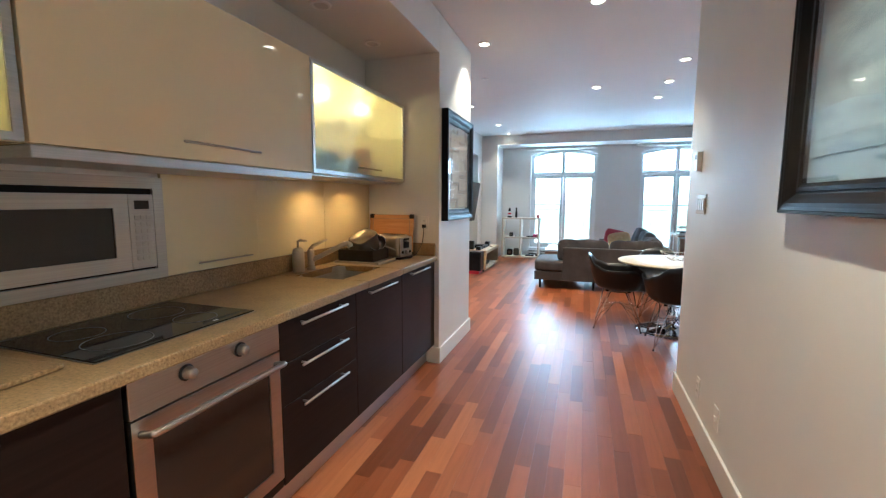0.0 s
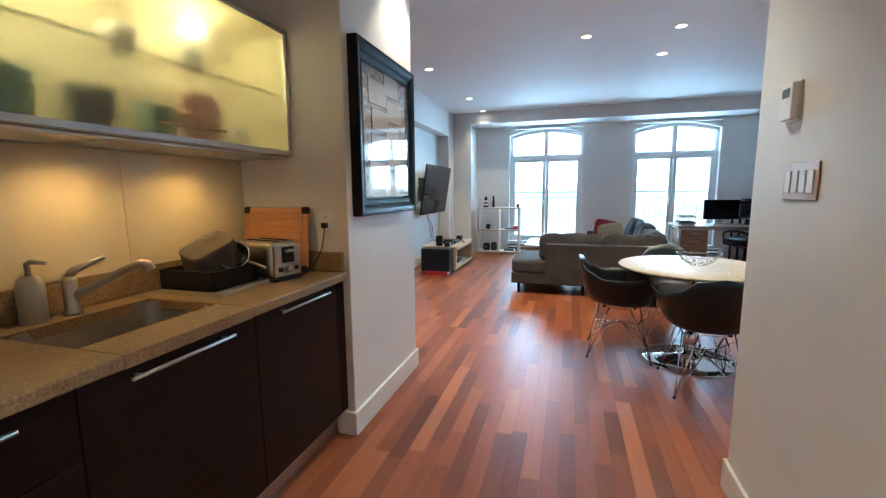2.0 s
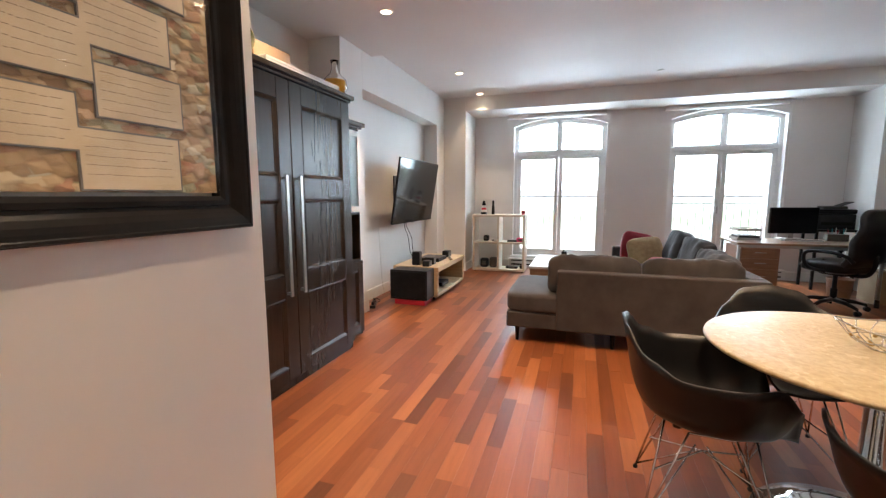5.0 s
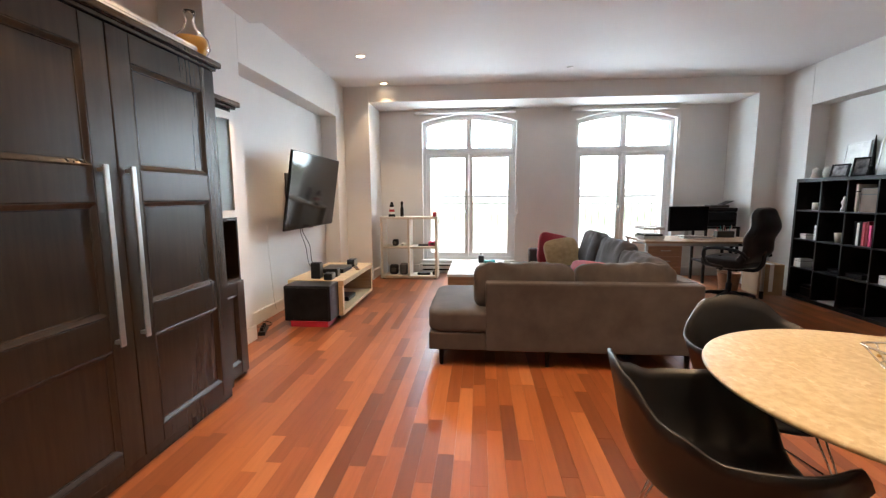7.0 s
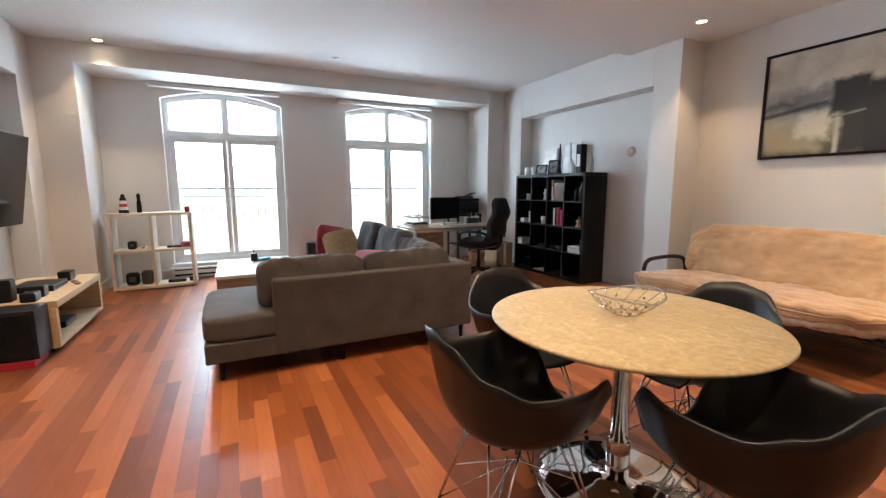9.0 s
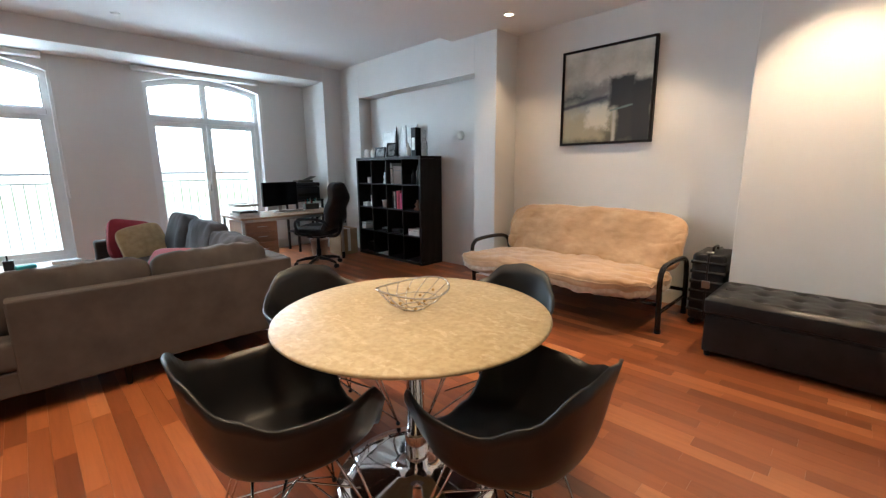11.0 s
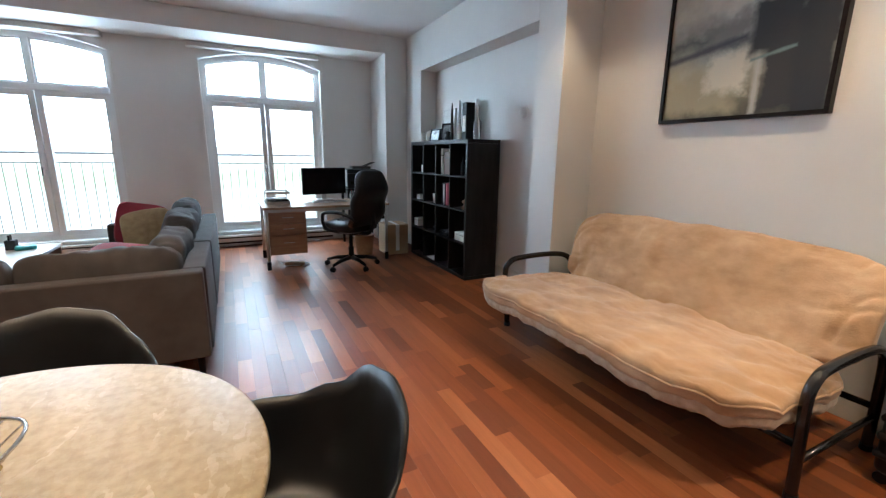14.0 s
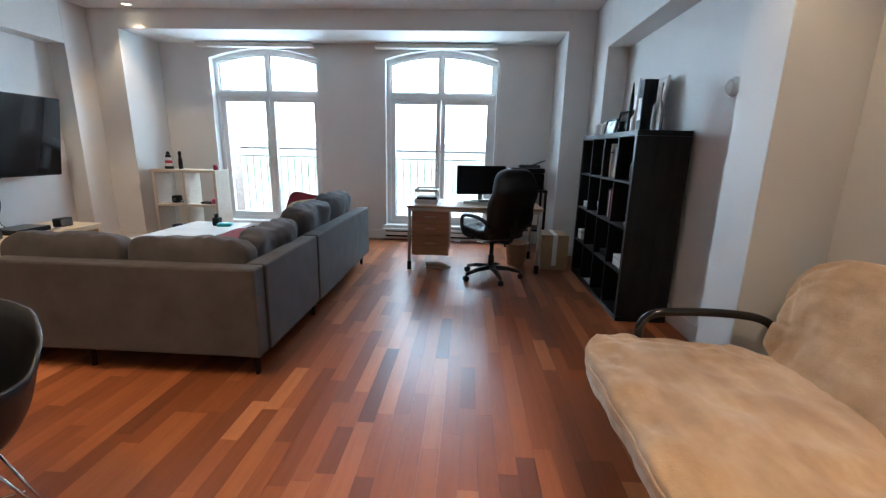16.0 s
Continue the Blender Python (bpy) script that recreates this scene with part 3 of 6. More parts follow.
oven = thing("oven", "stainless steel built-in oven with dark glass door", "oven", pose(-1.34, 1.352, 0))
W = 0.60
part("body", box(0, 0.575, 0.002, W - 0.002, 0.15, 0.868), dark_gap, oven)
part("control_panel", box(0.575, 0.605, 0.002, W - 0.002, 0.755, 0.868, 0.003), steel, oven, "brushed steel control panel")
for y in (0.18, 0.395):
    k = part("knob", moved(lathe([(0.020, 0.0), (0.020, 0.012), (0.017, 0.030), (0.014, 0.033)], 24), pose(0.605, y, 0.828, 0, 90, 0)), steel, oven, "round steel knob", True)
    part("knob_collar", moved(lathe([(0.026, 0.0), (0.026, 0.003), (0.021, 0.005)], 24), pose(0.605, y, 0.828, 0, 90, 0)), black_plastic, k)
door = part("door", flat_sweep([(0.004, 0.20), (W - 0.004, 0.20), (W - 0.004, 0.75), (0.004, 0.75)], 0.058, 0.0, 0.03), steel, oven, "steel door frame")
door.data.transform(Matrix(((0, 1, 0, 0.575), (1, 0, 0, 0), (0, 0, 1, 0), (0, 0, 0, 1))))
part("glass", box(0.577, 0.600, 0.055, W - 0.055, 0.25, 0.70), oven_glass, door, "dark tinted oven glass")
hb = tube(curve_points([(0.605, 0.03, 0.705), (0.64, 0.032, 0.712), (0.655, 0.06, 0.716), (0.655, W / 2, 0.718), (0.655, W - 0.06, 0.716), (0.64, W - 0.032, 0.712), (0.605, W - 0.03, 0.705)], 5), 0.011, 12)
part("handle", hb, steel, door, "thick brushed steel bar handle", True)
part("lower_panel", box(0.575, 0.598, 0.002, W - 0.002, 0.155, 0.197, 0.002), espresso, oven, "dark wood strip below the door")
part("toe_kick", box(0.51, 0.525, 0, W, 0, 0.15), toe_metal, oven)

# granite worktop with a cut-out for the sink
SX0, SX1, SY0, SY1 = -1.215, -0.885, 2.67, 3.14
worktop = thing("worktop", "speckled beige granite worktop with an upstand", "worktop", pose(0, 0, 0))
bm = box(-1.349, -0.715, 0.35, SY0, 0.87, 0.91, 0.006)
box(-1.349, -0.715, SY1, 3.829, 0.87, 0.91, 0.006, bm=bm)
box(-1.349, SX0, SY0 + 0.0, SY1, 0.8705, 0.9095, bm=bm)
box(SX1, -0.7155, SY0, SY1, 0.8705, 0.9095, bm=bm)
part("slab", bm, granite, worktop)
part("upstand", box(-1.349, -1.328, 0.35, 3.805, 0.911, 1.02, 0.004), granite, worktop)
part("end_upstand", box(-1.328, -0.73, 3.806, 3.829, 0.911, 1.015, 0.004), granite, worktop)

sink = thing("sink", "undermounted stainless steel sink bowl", "sink", pose((SX0 + SX1) / 2, (SY0 + SY1) / 2, 0.905))
bm = bmesh.new()
rings, hx, hy = [], (SX1 - SX0) / 2 + 0.004, (SY1 - SY0) / 2 + 0.004
for z, s in ((0.0, 1.0), (-0.12, 0.97), (-0.155, 0.90), (-0.165, 0.7), (-0.17, 0.1)):
    ring = []
    for k in range(48):
        a = k * math.tau / 48
        c, n = math.cos(a), math.sin(a)
        q = (abs(c) ** 6 + abs(n) ** 6) ** (-1 / 6)
        ring.append(bm.verts.new((hx * s * c * q, hy * s * n * q, z)))
    rings.append(ring)
for a, b in zip(rings, rings[1:]):
    for k in range(48):
        bm.faces.new((a[k], a[(k + 1) % 48], b[(k + 1) % 48], b[k]))
bm.faces.new(rings[-1])
part("bowl", bm, steel, sink, smooth=True)
part("drain", lathe([(0.042, -0.166), (0.045, -0.162), (0.03, -0.160), (0.008, -0.163)], 24), chrome, sink, "round chrome drain", True)
cup = thing("plastic_cup", "small white cup standing in the sink", "cup", pose(-1.0, 2.86, 0.741))
part("body", lathe([(0.03, 0.0), (0.036, 0.06), (0.042, 0.115), (0.040, 0.115), (0.034, 0.06), (0.028, 0.004)], 24), ceramic, cup, smooth=True)

tap = thing("kitchen_tap", "brushed steel pull-out tap behind the sink", "tap", pose(-1.265, 2.90, 0.91))
part("base", lathe([(0.028, 0), (0.028, 0.01), (0.022, 0.02), (0.022, 0.12), (0.018, 0.135)], 24), steel, tap, smooth=True)
part("spout", tube(curve_points([(0, 0, 0.06), (0.09, 0.05, 0.11), (0.19, 0.10, 0.165), (0.215, 0.115, 0.165), (0.225, 0.12, 0.145)], 5), [0.016] * 10 + [0.017] * 6 + [0.019] * 5, 14), steel, tap, smooth=True)
part("lever", tube([(0, 0, 0.13), (0.012, 0.01, 0.155), (0.08, 0.07, 0.195)], [0.017, 0.013, 0.006], 12), steel, tap, smooth=True)
soap = thing("soap_dispenser", "beige metal soap pump bottle by the tap", "soap dispenser", pose(-1.285, 2.80, 0.91))
part("bottle", lathe([(0.034, 0), (0.037, 0.006), (0.037, 0.12), (0.030, 0.145), (0.016, 0.155)], 24), soap_body, soap, smooth=True)
part("pump", tube([(0, 0, 0.155), (0, 0, 0.195), (0.012, 0.004, 0.2), (0.055, 0.02, 0.196)], [0.008, 0.008, 0.009, 0.006], 12), steel, soap, smooth=True)

# hob
hob = thing("ceramic_hob", "flat black glass ceramic hob set in the worktop", "hob", pose(-1.30, 1.345, 0.910))
part("glass", box(0, 0.46, 0, 0.59, 0.0005, 0.006, 0.002), black_glass, hob)
part("rim", box(-0.004, 0.464, -0.004, 0.594, 0.0, 0.0025), steel, hob, "thin steel rim")
grey_mark = material("hob_marking", 0.3, color=(0.10, 0.10, 0.10))
for x, y, r in ((0.14, 0.15, 0.075), (0.13, 0.43, 0.095), (0.33, 0.15, 0.095), (0.33, 0.43, 0.075)):
    part("cooking_zone", lathe([(r, 0.0062), (r, 0.0068), (r - 0.003, 0.0068), (r - 0.003, 0.0062)], 40, (x, y, 0), caps=False), grey_mark, hob)
part("marking", box(0.425, 0.435, 0.42, 0.44, 0.006, 0.0066), paper, hob)
mat_board = thing("serving_board", "thin speckled stone board lying on the worktop", "board", pose(-1.05, 1.0, 0.911, 0, 0, 6))
part("slab", box(-0.2, 0.2, -0.3, 0.28, 0, 0.015, 0.005), granite, mat_board)
part("handle", tube(curve_points([(0.05, 0.02, 0.014), (0.06, 0.05, 0.035), (0.06, 0.10, 0.035), (0.05, 0.13, 0.014)], 4), 0.006), black_plastic, mat_board, smooth=True)

# wall behind the worktop
splash = thing("glass_splashback", "cream back-painted glass splashback with a soft gloss", "splashback", pose(0, 0, 0))
part("panel", box(-1.349, -1.336, 2.52, 3.17, 1.022, 1.492, 0.001, 1), cream_glass, splash)
part("panel", box(-1.349, -1.336, 3.172, 3.828, 1.022, 1.492, 0.001, 1), cream_glass, splash)
garage = thing("lift_up_cabinet", "cream glossy lift-up panel with a steel handle", "cabinet", pose(0, 0, 0))
part("door", box(-1.349, -1.332, 1.955, 2.517, 1.022, 1.492, 0.002, 1), cream_gloss, garage)
bar_handle(garage, (-1.305, 2.10, 1.062), (-1.305, 2.44, 1.062), 0.027, 0.0045)

mw = thing("microwave_oven", "built-in stainless steel microwave with dark window", "microwave", pose(-1.349, 1.115, 1.022))
L = 0.84
fr = part("trim_frame", flat_sweep([(0.0, 0.0), (L, 0.0), (L, 0.43), (0.0, 0.43)], 0.045, 0.0, 0.025), steel, mw, "steel trim frame")
fr.data.transform(Matrix(((0, 1, 0, 0), (1, 0, 0, 0), (0, 0, 1, 0), (0, 0, 0, 1))))
part("body", box(0.0, 0.012, 0.045, L - 0.045, 0.045, 0.385), dark_gap, mw)
dr = part("door", flat_sweep([(0.05, 0.055), (L - 0.16, 0.055), (L - 0.16, 0.36), (0.05, 0.36)], 0.055, 0.0, 0.024), steel, mw, "steel door")
dr.data.transform(Matrix(((0, 1, 0, 0.012), (1, 0, 0, 0), (0, 0, 1, 0), (0, 0, 0, 1))))
part("window", box(0.014, 0.030, 0.10, L - 0.21, 0.105, 0.31), oven_glass, dr, "dark mesh window")
part("panel", box(0.012, 0.036, L - 0.157, L - 0.055, 0.055, 0.36, 0.002), steel, mw, "steel control panel")
part("display", box(0.036, 0.0375, L - 0.135, L - 0.075, 0.30, 0.335), screen_black, mw, "dark display")
for i in range(7):
    for j in range(3):
        part("button", box(0.036, 0.0385, L - 0.138 + j * 0.024, L - 0.12 + j * 0.024, 0.09 + i * 0.028, 0.107 + i * 0.028, 0.001, 1), soap_body, mw)


# wall cabinets
def wall_unit(y0, y1, glass, label, h0=0.0, h1=0.0):
    t = thing("wall_cabinet", label, "cabinet", pose(-1.345, y0, 1.51), "kitchen wall cabinets")
    w, d, h = y1 - y0, 0.345, 0.615
    for n, b in (("bottom_panel", (0, d - 0.024, 0.002, w - 0.002, 0.0, 0.016)), ("top_panel", (0, d - 0.024, 0.002, w - 0.002, h - 0.016, h)),
                 ("side_panel", (0, d - 0.024, 0.002, 0.018, 0.016, h - 0.016)), ("side_panel", (0, d - 0.024, w - 0.018, w - 0.002, 0.016, h - 0.016)),
                 ("back_panel", (0.0, 0.008, 0.018, w - 0.018, 0.016, h - 0.016))):
        part(n, box(*b), cream_gloss, t)
    if glass:
        f = part("door_frame", flat_sweep([(0.003, 0.003), (w - 0.003, 0.003), (w - 0.003, h - 0.003), (0.003, h - 0.003)], 0.022, 0, 0.02), toe_metal, t, "thin aluminium door frame")
        f.data.transform(Matrix(((0, 1, 0, d - 0.022), (1, 0, 0, 0), (0, 0, 1, 0), (0, 0, 0, 1))))
        pane = part("pane", box(d - 0.014, d - 0.008, 0.02, w - 0.02, 0.02, h - 0.02), frosted_glass, f, "frosted glass pane")
        part("shelf", box(0.01, d - 0.06, 0.02, w - 0.02, 0.30, 0.308), clear_glass, t, "clear glass shelf").visible_shadow = False
    else:
        f = part("door", box(d - 0.022, d, 0.002, w - 0.002, 0.002, h - 0.002, 0.002, 1), cream_gloss, t, "cream high-gloss lift door")
    if h1:
        bar_handle(f, (d + 0.028, h0 - y0, 0.063), (d + 0.028, h1 - y0, 0.063), 0.028, 0.005)
    return t


wall_unit(0.30, 1.33, True, "wall cabinet with a lit frosted glass door in aluminium frame")
wall_unit(1.335, 2.583, False, "wide cream high-gloss wall cabinet with a steel handle", 1.78, 2.163)
wall_unit(2.588, 3.826, True, "wall cabinet with a glowing frosted glass door, crockery inside", 3.05, 3.35)
pel = thing("light_pelmet", "slim aluminium extractor hood front and puck light rail under the wall cabinets", "pelmet", pose(0, 0, 0))
# the first rail is the extractor hood's front, the rear one carries the pucks
part("rail", box(-1.335, -1.005, 1.34, 2.58, 1.472, 1.509, 0.004), toe_metal, pel)
part("rear_rail", box(-1.335, -1.03, 2.585, 3.826, 1.497, 1.509, 0.003), toe_metal, pel)
for y in (2.95, 3.42):
    part("puck_light", lathe([(0.03, 1.4955), (0.032, 1.4975)], 20, (-1.17, y, 0)), white_plastic, pel, "small lit puck light")
for i, (y, z, r, hh, c) in enumerate(((2.75, 1.53, 0.065, 0.16, sage_glaze), (2.98, 1.53, 0.07, 0.15, grey_pan), (3.22, 1.53, 0.065, 0.13, sage_glaze), (3.43, 1.53, 0.075, 0.21, rose_clay), (3.66, 1.53, 0.04, 0.12, ceramic),
                                 (2.72, 1.825, 0.045, 0.10, teal_plastic), (3.1, 1.825, 0.06, 0.09, ceramic), (3.4, 1.825, 0.05, 0.12, ceramic), (0.95, 1.53, 0.05, 0.1, ceramic), (1.15, 1.53, 0.05, 0.13, ochre_fabric))):
    b = thing("bowl" if r > 0.048 else "tumbler", "crockery standing behind the frosted cabinet glass", "crockery", pose(-1.18, y, z), "crockery in the wall cabinets")
    part("body", lathe([(r * 0.7, 0), (r, hh * 0.5), (r, hh), (r * 0.9, hh), (r * 0.85, hh * 0.5), (r * 0.5, 0.01)], 20), c, b, smooth=True)

# drying rack, pots, toaster, board
rack = thing("dish_rack", "black plastic dish rack standing on a grey drip tray", "dish rack", pose(-1.13, 3.42, 0.91))
bm = flat_sweep([(-0.165, -0.20), (0.19, -0.20), (0.19, 0.105), (-0.165, 0.105)], 0.012, 0, 0.016)
bm = moved(bm, Matrix(((1, 0, 0, 0), (0, 0, 1, 0), (0, 1, 0, 0), (0, 0, 0, 1))))
box(-0.16, 0.185, -0.195, 0.10, 0, 0.007, bm=bm)
part("drip_tray", bm, soap_body, rack, "grey drip tray")
bm = bmesh.new()
for x0, x1, y0, y1 in ((-0.15, 0.13, -0.175, -0.168), (-0.15, 0.13, 0.078, 0.085), (-0.15, -0.143, -0.168, 0.078), (0.123, 0.13, -0.168, 0.078)):
    box(x0, x1, y0, y1, 0.012, 0.095, 0.002, 1, bm)
part("basket", bm, black_plastic, rack, "black slatted basket")
for k in range(7):
    part("rib", tube([(-0.14, -0.15 + k * 0.037, 0.02), (0.12, -0.15 + k * 0.037, 0.02)], 0.003, 6), black_plastic, rack)
pot = thing("roasting_pot", "grey enamel pot drying upside down on the rack", "pot", pose(-1.15, 3.395, 1.045, 24, 14, -12) @ Matrix.Scale(0.63, 4))
bm = bmesh.new()
rings = []
for z, s in ((0.075, 0.90), (0.085, 0.98), (0.06, 1.0), (-0.075, 1.06), (-0.08, 1.1), (-0.075, 1.02), (0.055, 0.96), (0.068, 0.9)):
    ring = []
    for k in range(40):
        a = k * math.tau / 40
        c, n = math.cos(a), math.sin(a)
        q = (abs(c) ** 5 + abs(n) ** 5) ** (-1 / 5)
        ring.append(bm.verts.new((0.115 * s * c * q, 0.165 * s * n * q, z * 1.15)))
    rings.append(ring)
for a, b in zip(rings, rings[1:]):
    for k in range(40):
        bm.faces.new((a[k], a[(k + 1) % 40], b[(k + 1) % 40], b[k]))
bm.faces.new(rings[0][::-1])
bm.faces.new(rings[-1])
part("body", bm, grey_pan, pot, smooth=True)
for side in (-1, 1):
    part("handle", tube([(-0.05, side * 0.168, -0.05), (-0.046, side * 0.195, -0.047), (-0.02, side * 0.206, -0.045), (0.02, side * 0.206, -0.045), (0.046, side * 0.195, -0.047), (0.05, side * 0.168, -0.05)], 0.006, 10), chrome, pot, "chrome loop handle", True)
pan = thing("saucepan", "small steel saucepan drying in the rack", "saucepan", pose(-1.07, 3.45, 1.035, 62, 24, 20))
part("body", lathe([(0.02, -0.035), (0.056, -0.034), (0.062, -0.026), (0.064, 0.035), (0.067, 0.037), (0.061, 0.034), (0.058, -0.026), (0.02, -0.03)], 36), chrome, pan, smooth=True)
part("handle", tube([(0.062, 0.0, 0.02), (0.09, 0.0, 0.026), (0.15, 0.0, 0.03)], 0.006, 10), steel, pan, "straight steel handle", True)
glass = thing("drinking_glass", "clear glass drying in the rack", "glass", pose(-1.22, 3.50, 1.005, 0, 165, 0))
part("body", lathe([(0.03, 0), (0.037, 0.09), (0.035, 0.09), (0.028, 0.006)], 24), clear_glass, glass, smooth=True)

toaster = thing("toaster", "two-slot brushed steel toaster with black control end", "toaster", pose(-1.02, 3.61, 0.912, 0, 0, -14))
part("body", box(-0.14, 0.13, -0.085, 0.085, 0.012, 0.185, 0.035, 5), steel, toaster, smooth=True)
part("foot_plate", box(-0.135, 0.14, -0.08, 0.08, 0.0, 0.014, 0.004), black_plastic, toaster)
part("end_panel", box(0.128, 0.142, -0.075, 0.075, 0.02, 0.17, 0.006), steel, toaster)
part("lever_slot", box(0.1415, 0.144, -0.035, 0.035, 0.085, 0.16, 0.001, 1), black_plastic, toaster, "black lever panel")
part("lever", box(0.142, 0.165, -0.022, 0.022, 0.135, 0.147, 0.004), steel, toaster)
part("knob", moved(lathe([(0.017, 0), (0.016, 0.014), (0.012, 0.016)], 20), pose(0.142, 0, 0.055, 0, 90, 0)), steel, toaster, smooth=True)
for y in (-0.045, 0.045):
    part("button", box(0.142, 0.147, y - 0.012, y + 0.012, 0.045, 0.065, 0.003), black_plastic, toaster)
for y in (-0.03, 0.03):
    part("slot", box(-0.10, 0.10, y - 0.013, y + 0.013, 0.184, 0.1865), dark_gap, toaster)
part("power_cord", tube(curve_points([(0.10, 0.06, 0.01), (0.15, 0.10, 0.02), (0.16, 0.18, 0.10), (0.145, 0.23, 0.20), (0.14, 0.235, 0.24)], 6), 0.003, 8), black_plastic, toaster, "black power cord", True)

board = thing("cutting_board", "bamboo cutting board with black rubber corners leaning on the wall", "cutting board", pose(-1.10, 3.765, 0.912, -7, 0, 0))
part("plate", box(-0.21, 0.19, -0.009, 0.009, 0, 0.335, 0.006), board_wood, board)
gr = flat_sweep([(-0.18, 0.03), (0.16, 0.03), (0.16, 0.305), (-0.18, 0.305)], 0.006, -0.0105, -0.008)
part("groove", gr, oak, board, "darker juice groove")
for x in (-0.205, 0.185):
    for z in (0.006, 0.329):
        part("rubber_corner", box(min(x, x - math.copysign(0.03, x)) - 0.006, max(x, x - math.copysign(0.03, x)) + 0.006, -0.012, 0.012,
                                  max(z - 0.028, 0.0), min(z + 0.028, 0.34), 0.008), black_plastic, board)


def wall_plate(name, label, category, m, w, h, mat, extras):
    t = thing(name, label, category, m)
    part("plate", box(-w / 2, w / 2, -0.006, 0, -h / 2, h / 2, 0.003), mat, t)
    for n, b, c in extras:
        part(n, box(*b, r=0.001, seg=1), c, t)
    return t


SOCKETS = [("socket", (-0.017, 0.017, -0.009, -0.006, z - 0.014, z + 0.014), white_plastic) for z in (-0.021, 0.021)] + \
          [("slot", (x - 0.0015, x + 0.0015, -0.0096, -0.009, z - 0.004, z + 0.005), dark_gap) for z in (-0.021, 0.021) for x in (-0.006, 0.006)]
wall_plate("power_outlet", "white double power outlet on the kitchen side wall", "outlet", pose(-0.825, 3.83, 1.175), 0.072, 0.118, white_plastic, SOCKETS + [("plug", (-0.014, 0.014, -0.034, -0.0096, -0.034, -0.008), black_plastic)])
EAST = (0, 0, -90)
wall_plate("power_outlet", "small white power outlet low on the hall wall", "outlet", pose(1.09, 3.30, 0.282, *EAST), 0.072, 0.118, white_plastic, SOCKETS)
wall_plate("cable_outlet", "small white cable outlet low on the hall wall", "outlet", pose(1.09, 2.94, 0.275, *EAST), 0.072, 0.118, white_plastic, [("jack", (-0.01, 0.01, -0.014, -0.006, -0.01, 0.01), white_plastic)])
wall_plate("light_switch", "brass-toned plate with four white light switches", "light switch", pose(1.09, 3.53, 1.345, *EAST), 0.21, 0.118, beige_plate,
           [("toggle", (x - 0.017, x + 0.017, -0.010, -0.006, -0.035, 0.035), white_plastic) for x in (-0.069, -0.023, 0.023, 0.069)])
wall_plate("thermostat", "white wall thermostat with a small grey screen", "thermostat", pose(1.09, 3.62, 1.605, *EAST), 0.085, 0.13, white_plastic,
           [("cover", (-0.038, 0.038, -0.028, -0.006, -0.055, 0.06), white_plastic), ("screen", (-0.025, 0.025, -0.0295, -0.028, 0.015, 0.045), grey_pan)])


# framed collage and hall picture
def moulding(w, h, profile):
    """A mitred picture frame: profile rows are (inset from the outer edge, y)."""
    bm = bmesh.new()
    rings = []
    for inset, y in profile:
        rings.append([bm.verts.new((sx * (w / 2 - inset), y, sz * (h / 2 - inset))) for sx, sz in ((-1, -1), (1, -1), (1, 1), (-1, 1))])
    for p, q in zip(rings, rings[1:] + rings[:1]):
        for k in range(4):
            bm.faces.new((p[k], p[(k + 1) % 4], q[(k + 1) % 4], q[k]))
    return bm


def frame_on(name, label, m, w, h, bw, depth, mat):
    t = thing(name, label, "picture", m)
    d = depth
    profile = [(0.0, 0.0), (0.0, -d + 0.006), (0.003, -d), (0.009, -d), (0.012, -d + 0.003), (0.022, -d + 0.004), (0.034, -d + 0.007), (0.048, -d + 0.015),
               (bw - 0.034, -d + 0.024), (bw - 0.026, -d + 0.026), (bw - 0.024, -d + 0.022), (bw - 0.012, -d + 0.022), (bw, -d + 0.028), (bw, 0.0)]
    part("frame", moulding(w, h, profile), mat, t, "scooped dark moulding with a raised outer lip")
    return t


WEST = (0, 0, 90)
collage = frame_on("framed_collage", "deep black frame with a stone mosaic and parchment collage behind glass", pose(-0.70, 4.285, 1.648, *WEST), 0.80, 0.905, 0.092, 0.058, frame_lacquer)
pebble = material("pebble_mosaic", 0.75)
v_ = coords(pebble)
vor = node(pebble, "ShaderNodeTexVoronoi", Scale=38.0)
vor.distance = "CHEBYCHEV"
link(pebble, coords(pebble, (0.8, 1, 1.25), (0, 0.35, 0)), vor.inputs["Vector"])
sepc = node(pebble, "ShaderNodeSeparateColor")
link(pebble, vor.outputs["Color"], sepc.inputs[0])
stone_c = ramp(pebble, sepc.outputs[0], [(0.0, (0.22, 0.14, 0.08)), (0.25, (0.42, 0.30, 0.17)), (0.5, (0.55, 0.46, 0.31)), (0.72, (0.38, 0.19, 0.12)), (0.85, (0.28, 0.30, 0.20)), (1.0, (0.66, 0.61, 0.50))])
edge = ramp(pebble, vor.outputs["Distance"], [(0.35, (1, 1, 1)), (0.8, (0.4, 0.36, 0.32))])
link(pebble, mixed(pebble, stone_c, edge, 1.0, "MULTIPLY"), shader(pebble).inputs["Base Color"])
bump(pebble, vor.outputs["Distance"], 0.9, -0.006)
parchment = noisy("parchment", [(0.3, (0.48, 0.40, 0.28)), (0.7, (0.62, 0.54, 0.42))], 9, 0.8, bumps=0.2)
slate = material("slate_border", 0.7, color=(0.14, 0.14, 0.145))
ink = material("faded_ink", 0.8, color=(0.22, 0.17, 0.12))
part("mosaic", box(-0.312, 0.312, -0.018, -0.012, -0.352, 0.352), pebble, collage, "pebble mosaic ground")
rng_c = random.Random(3)
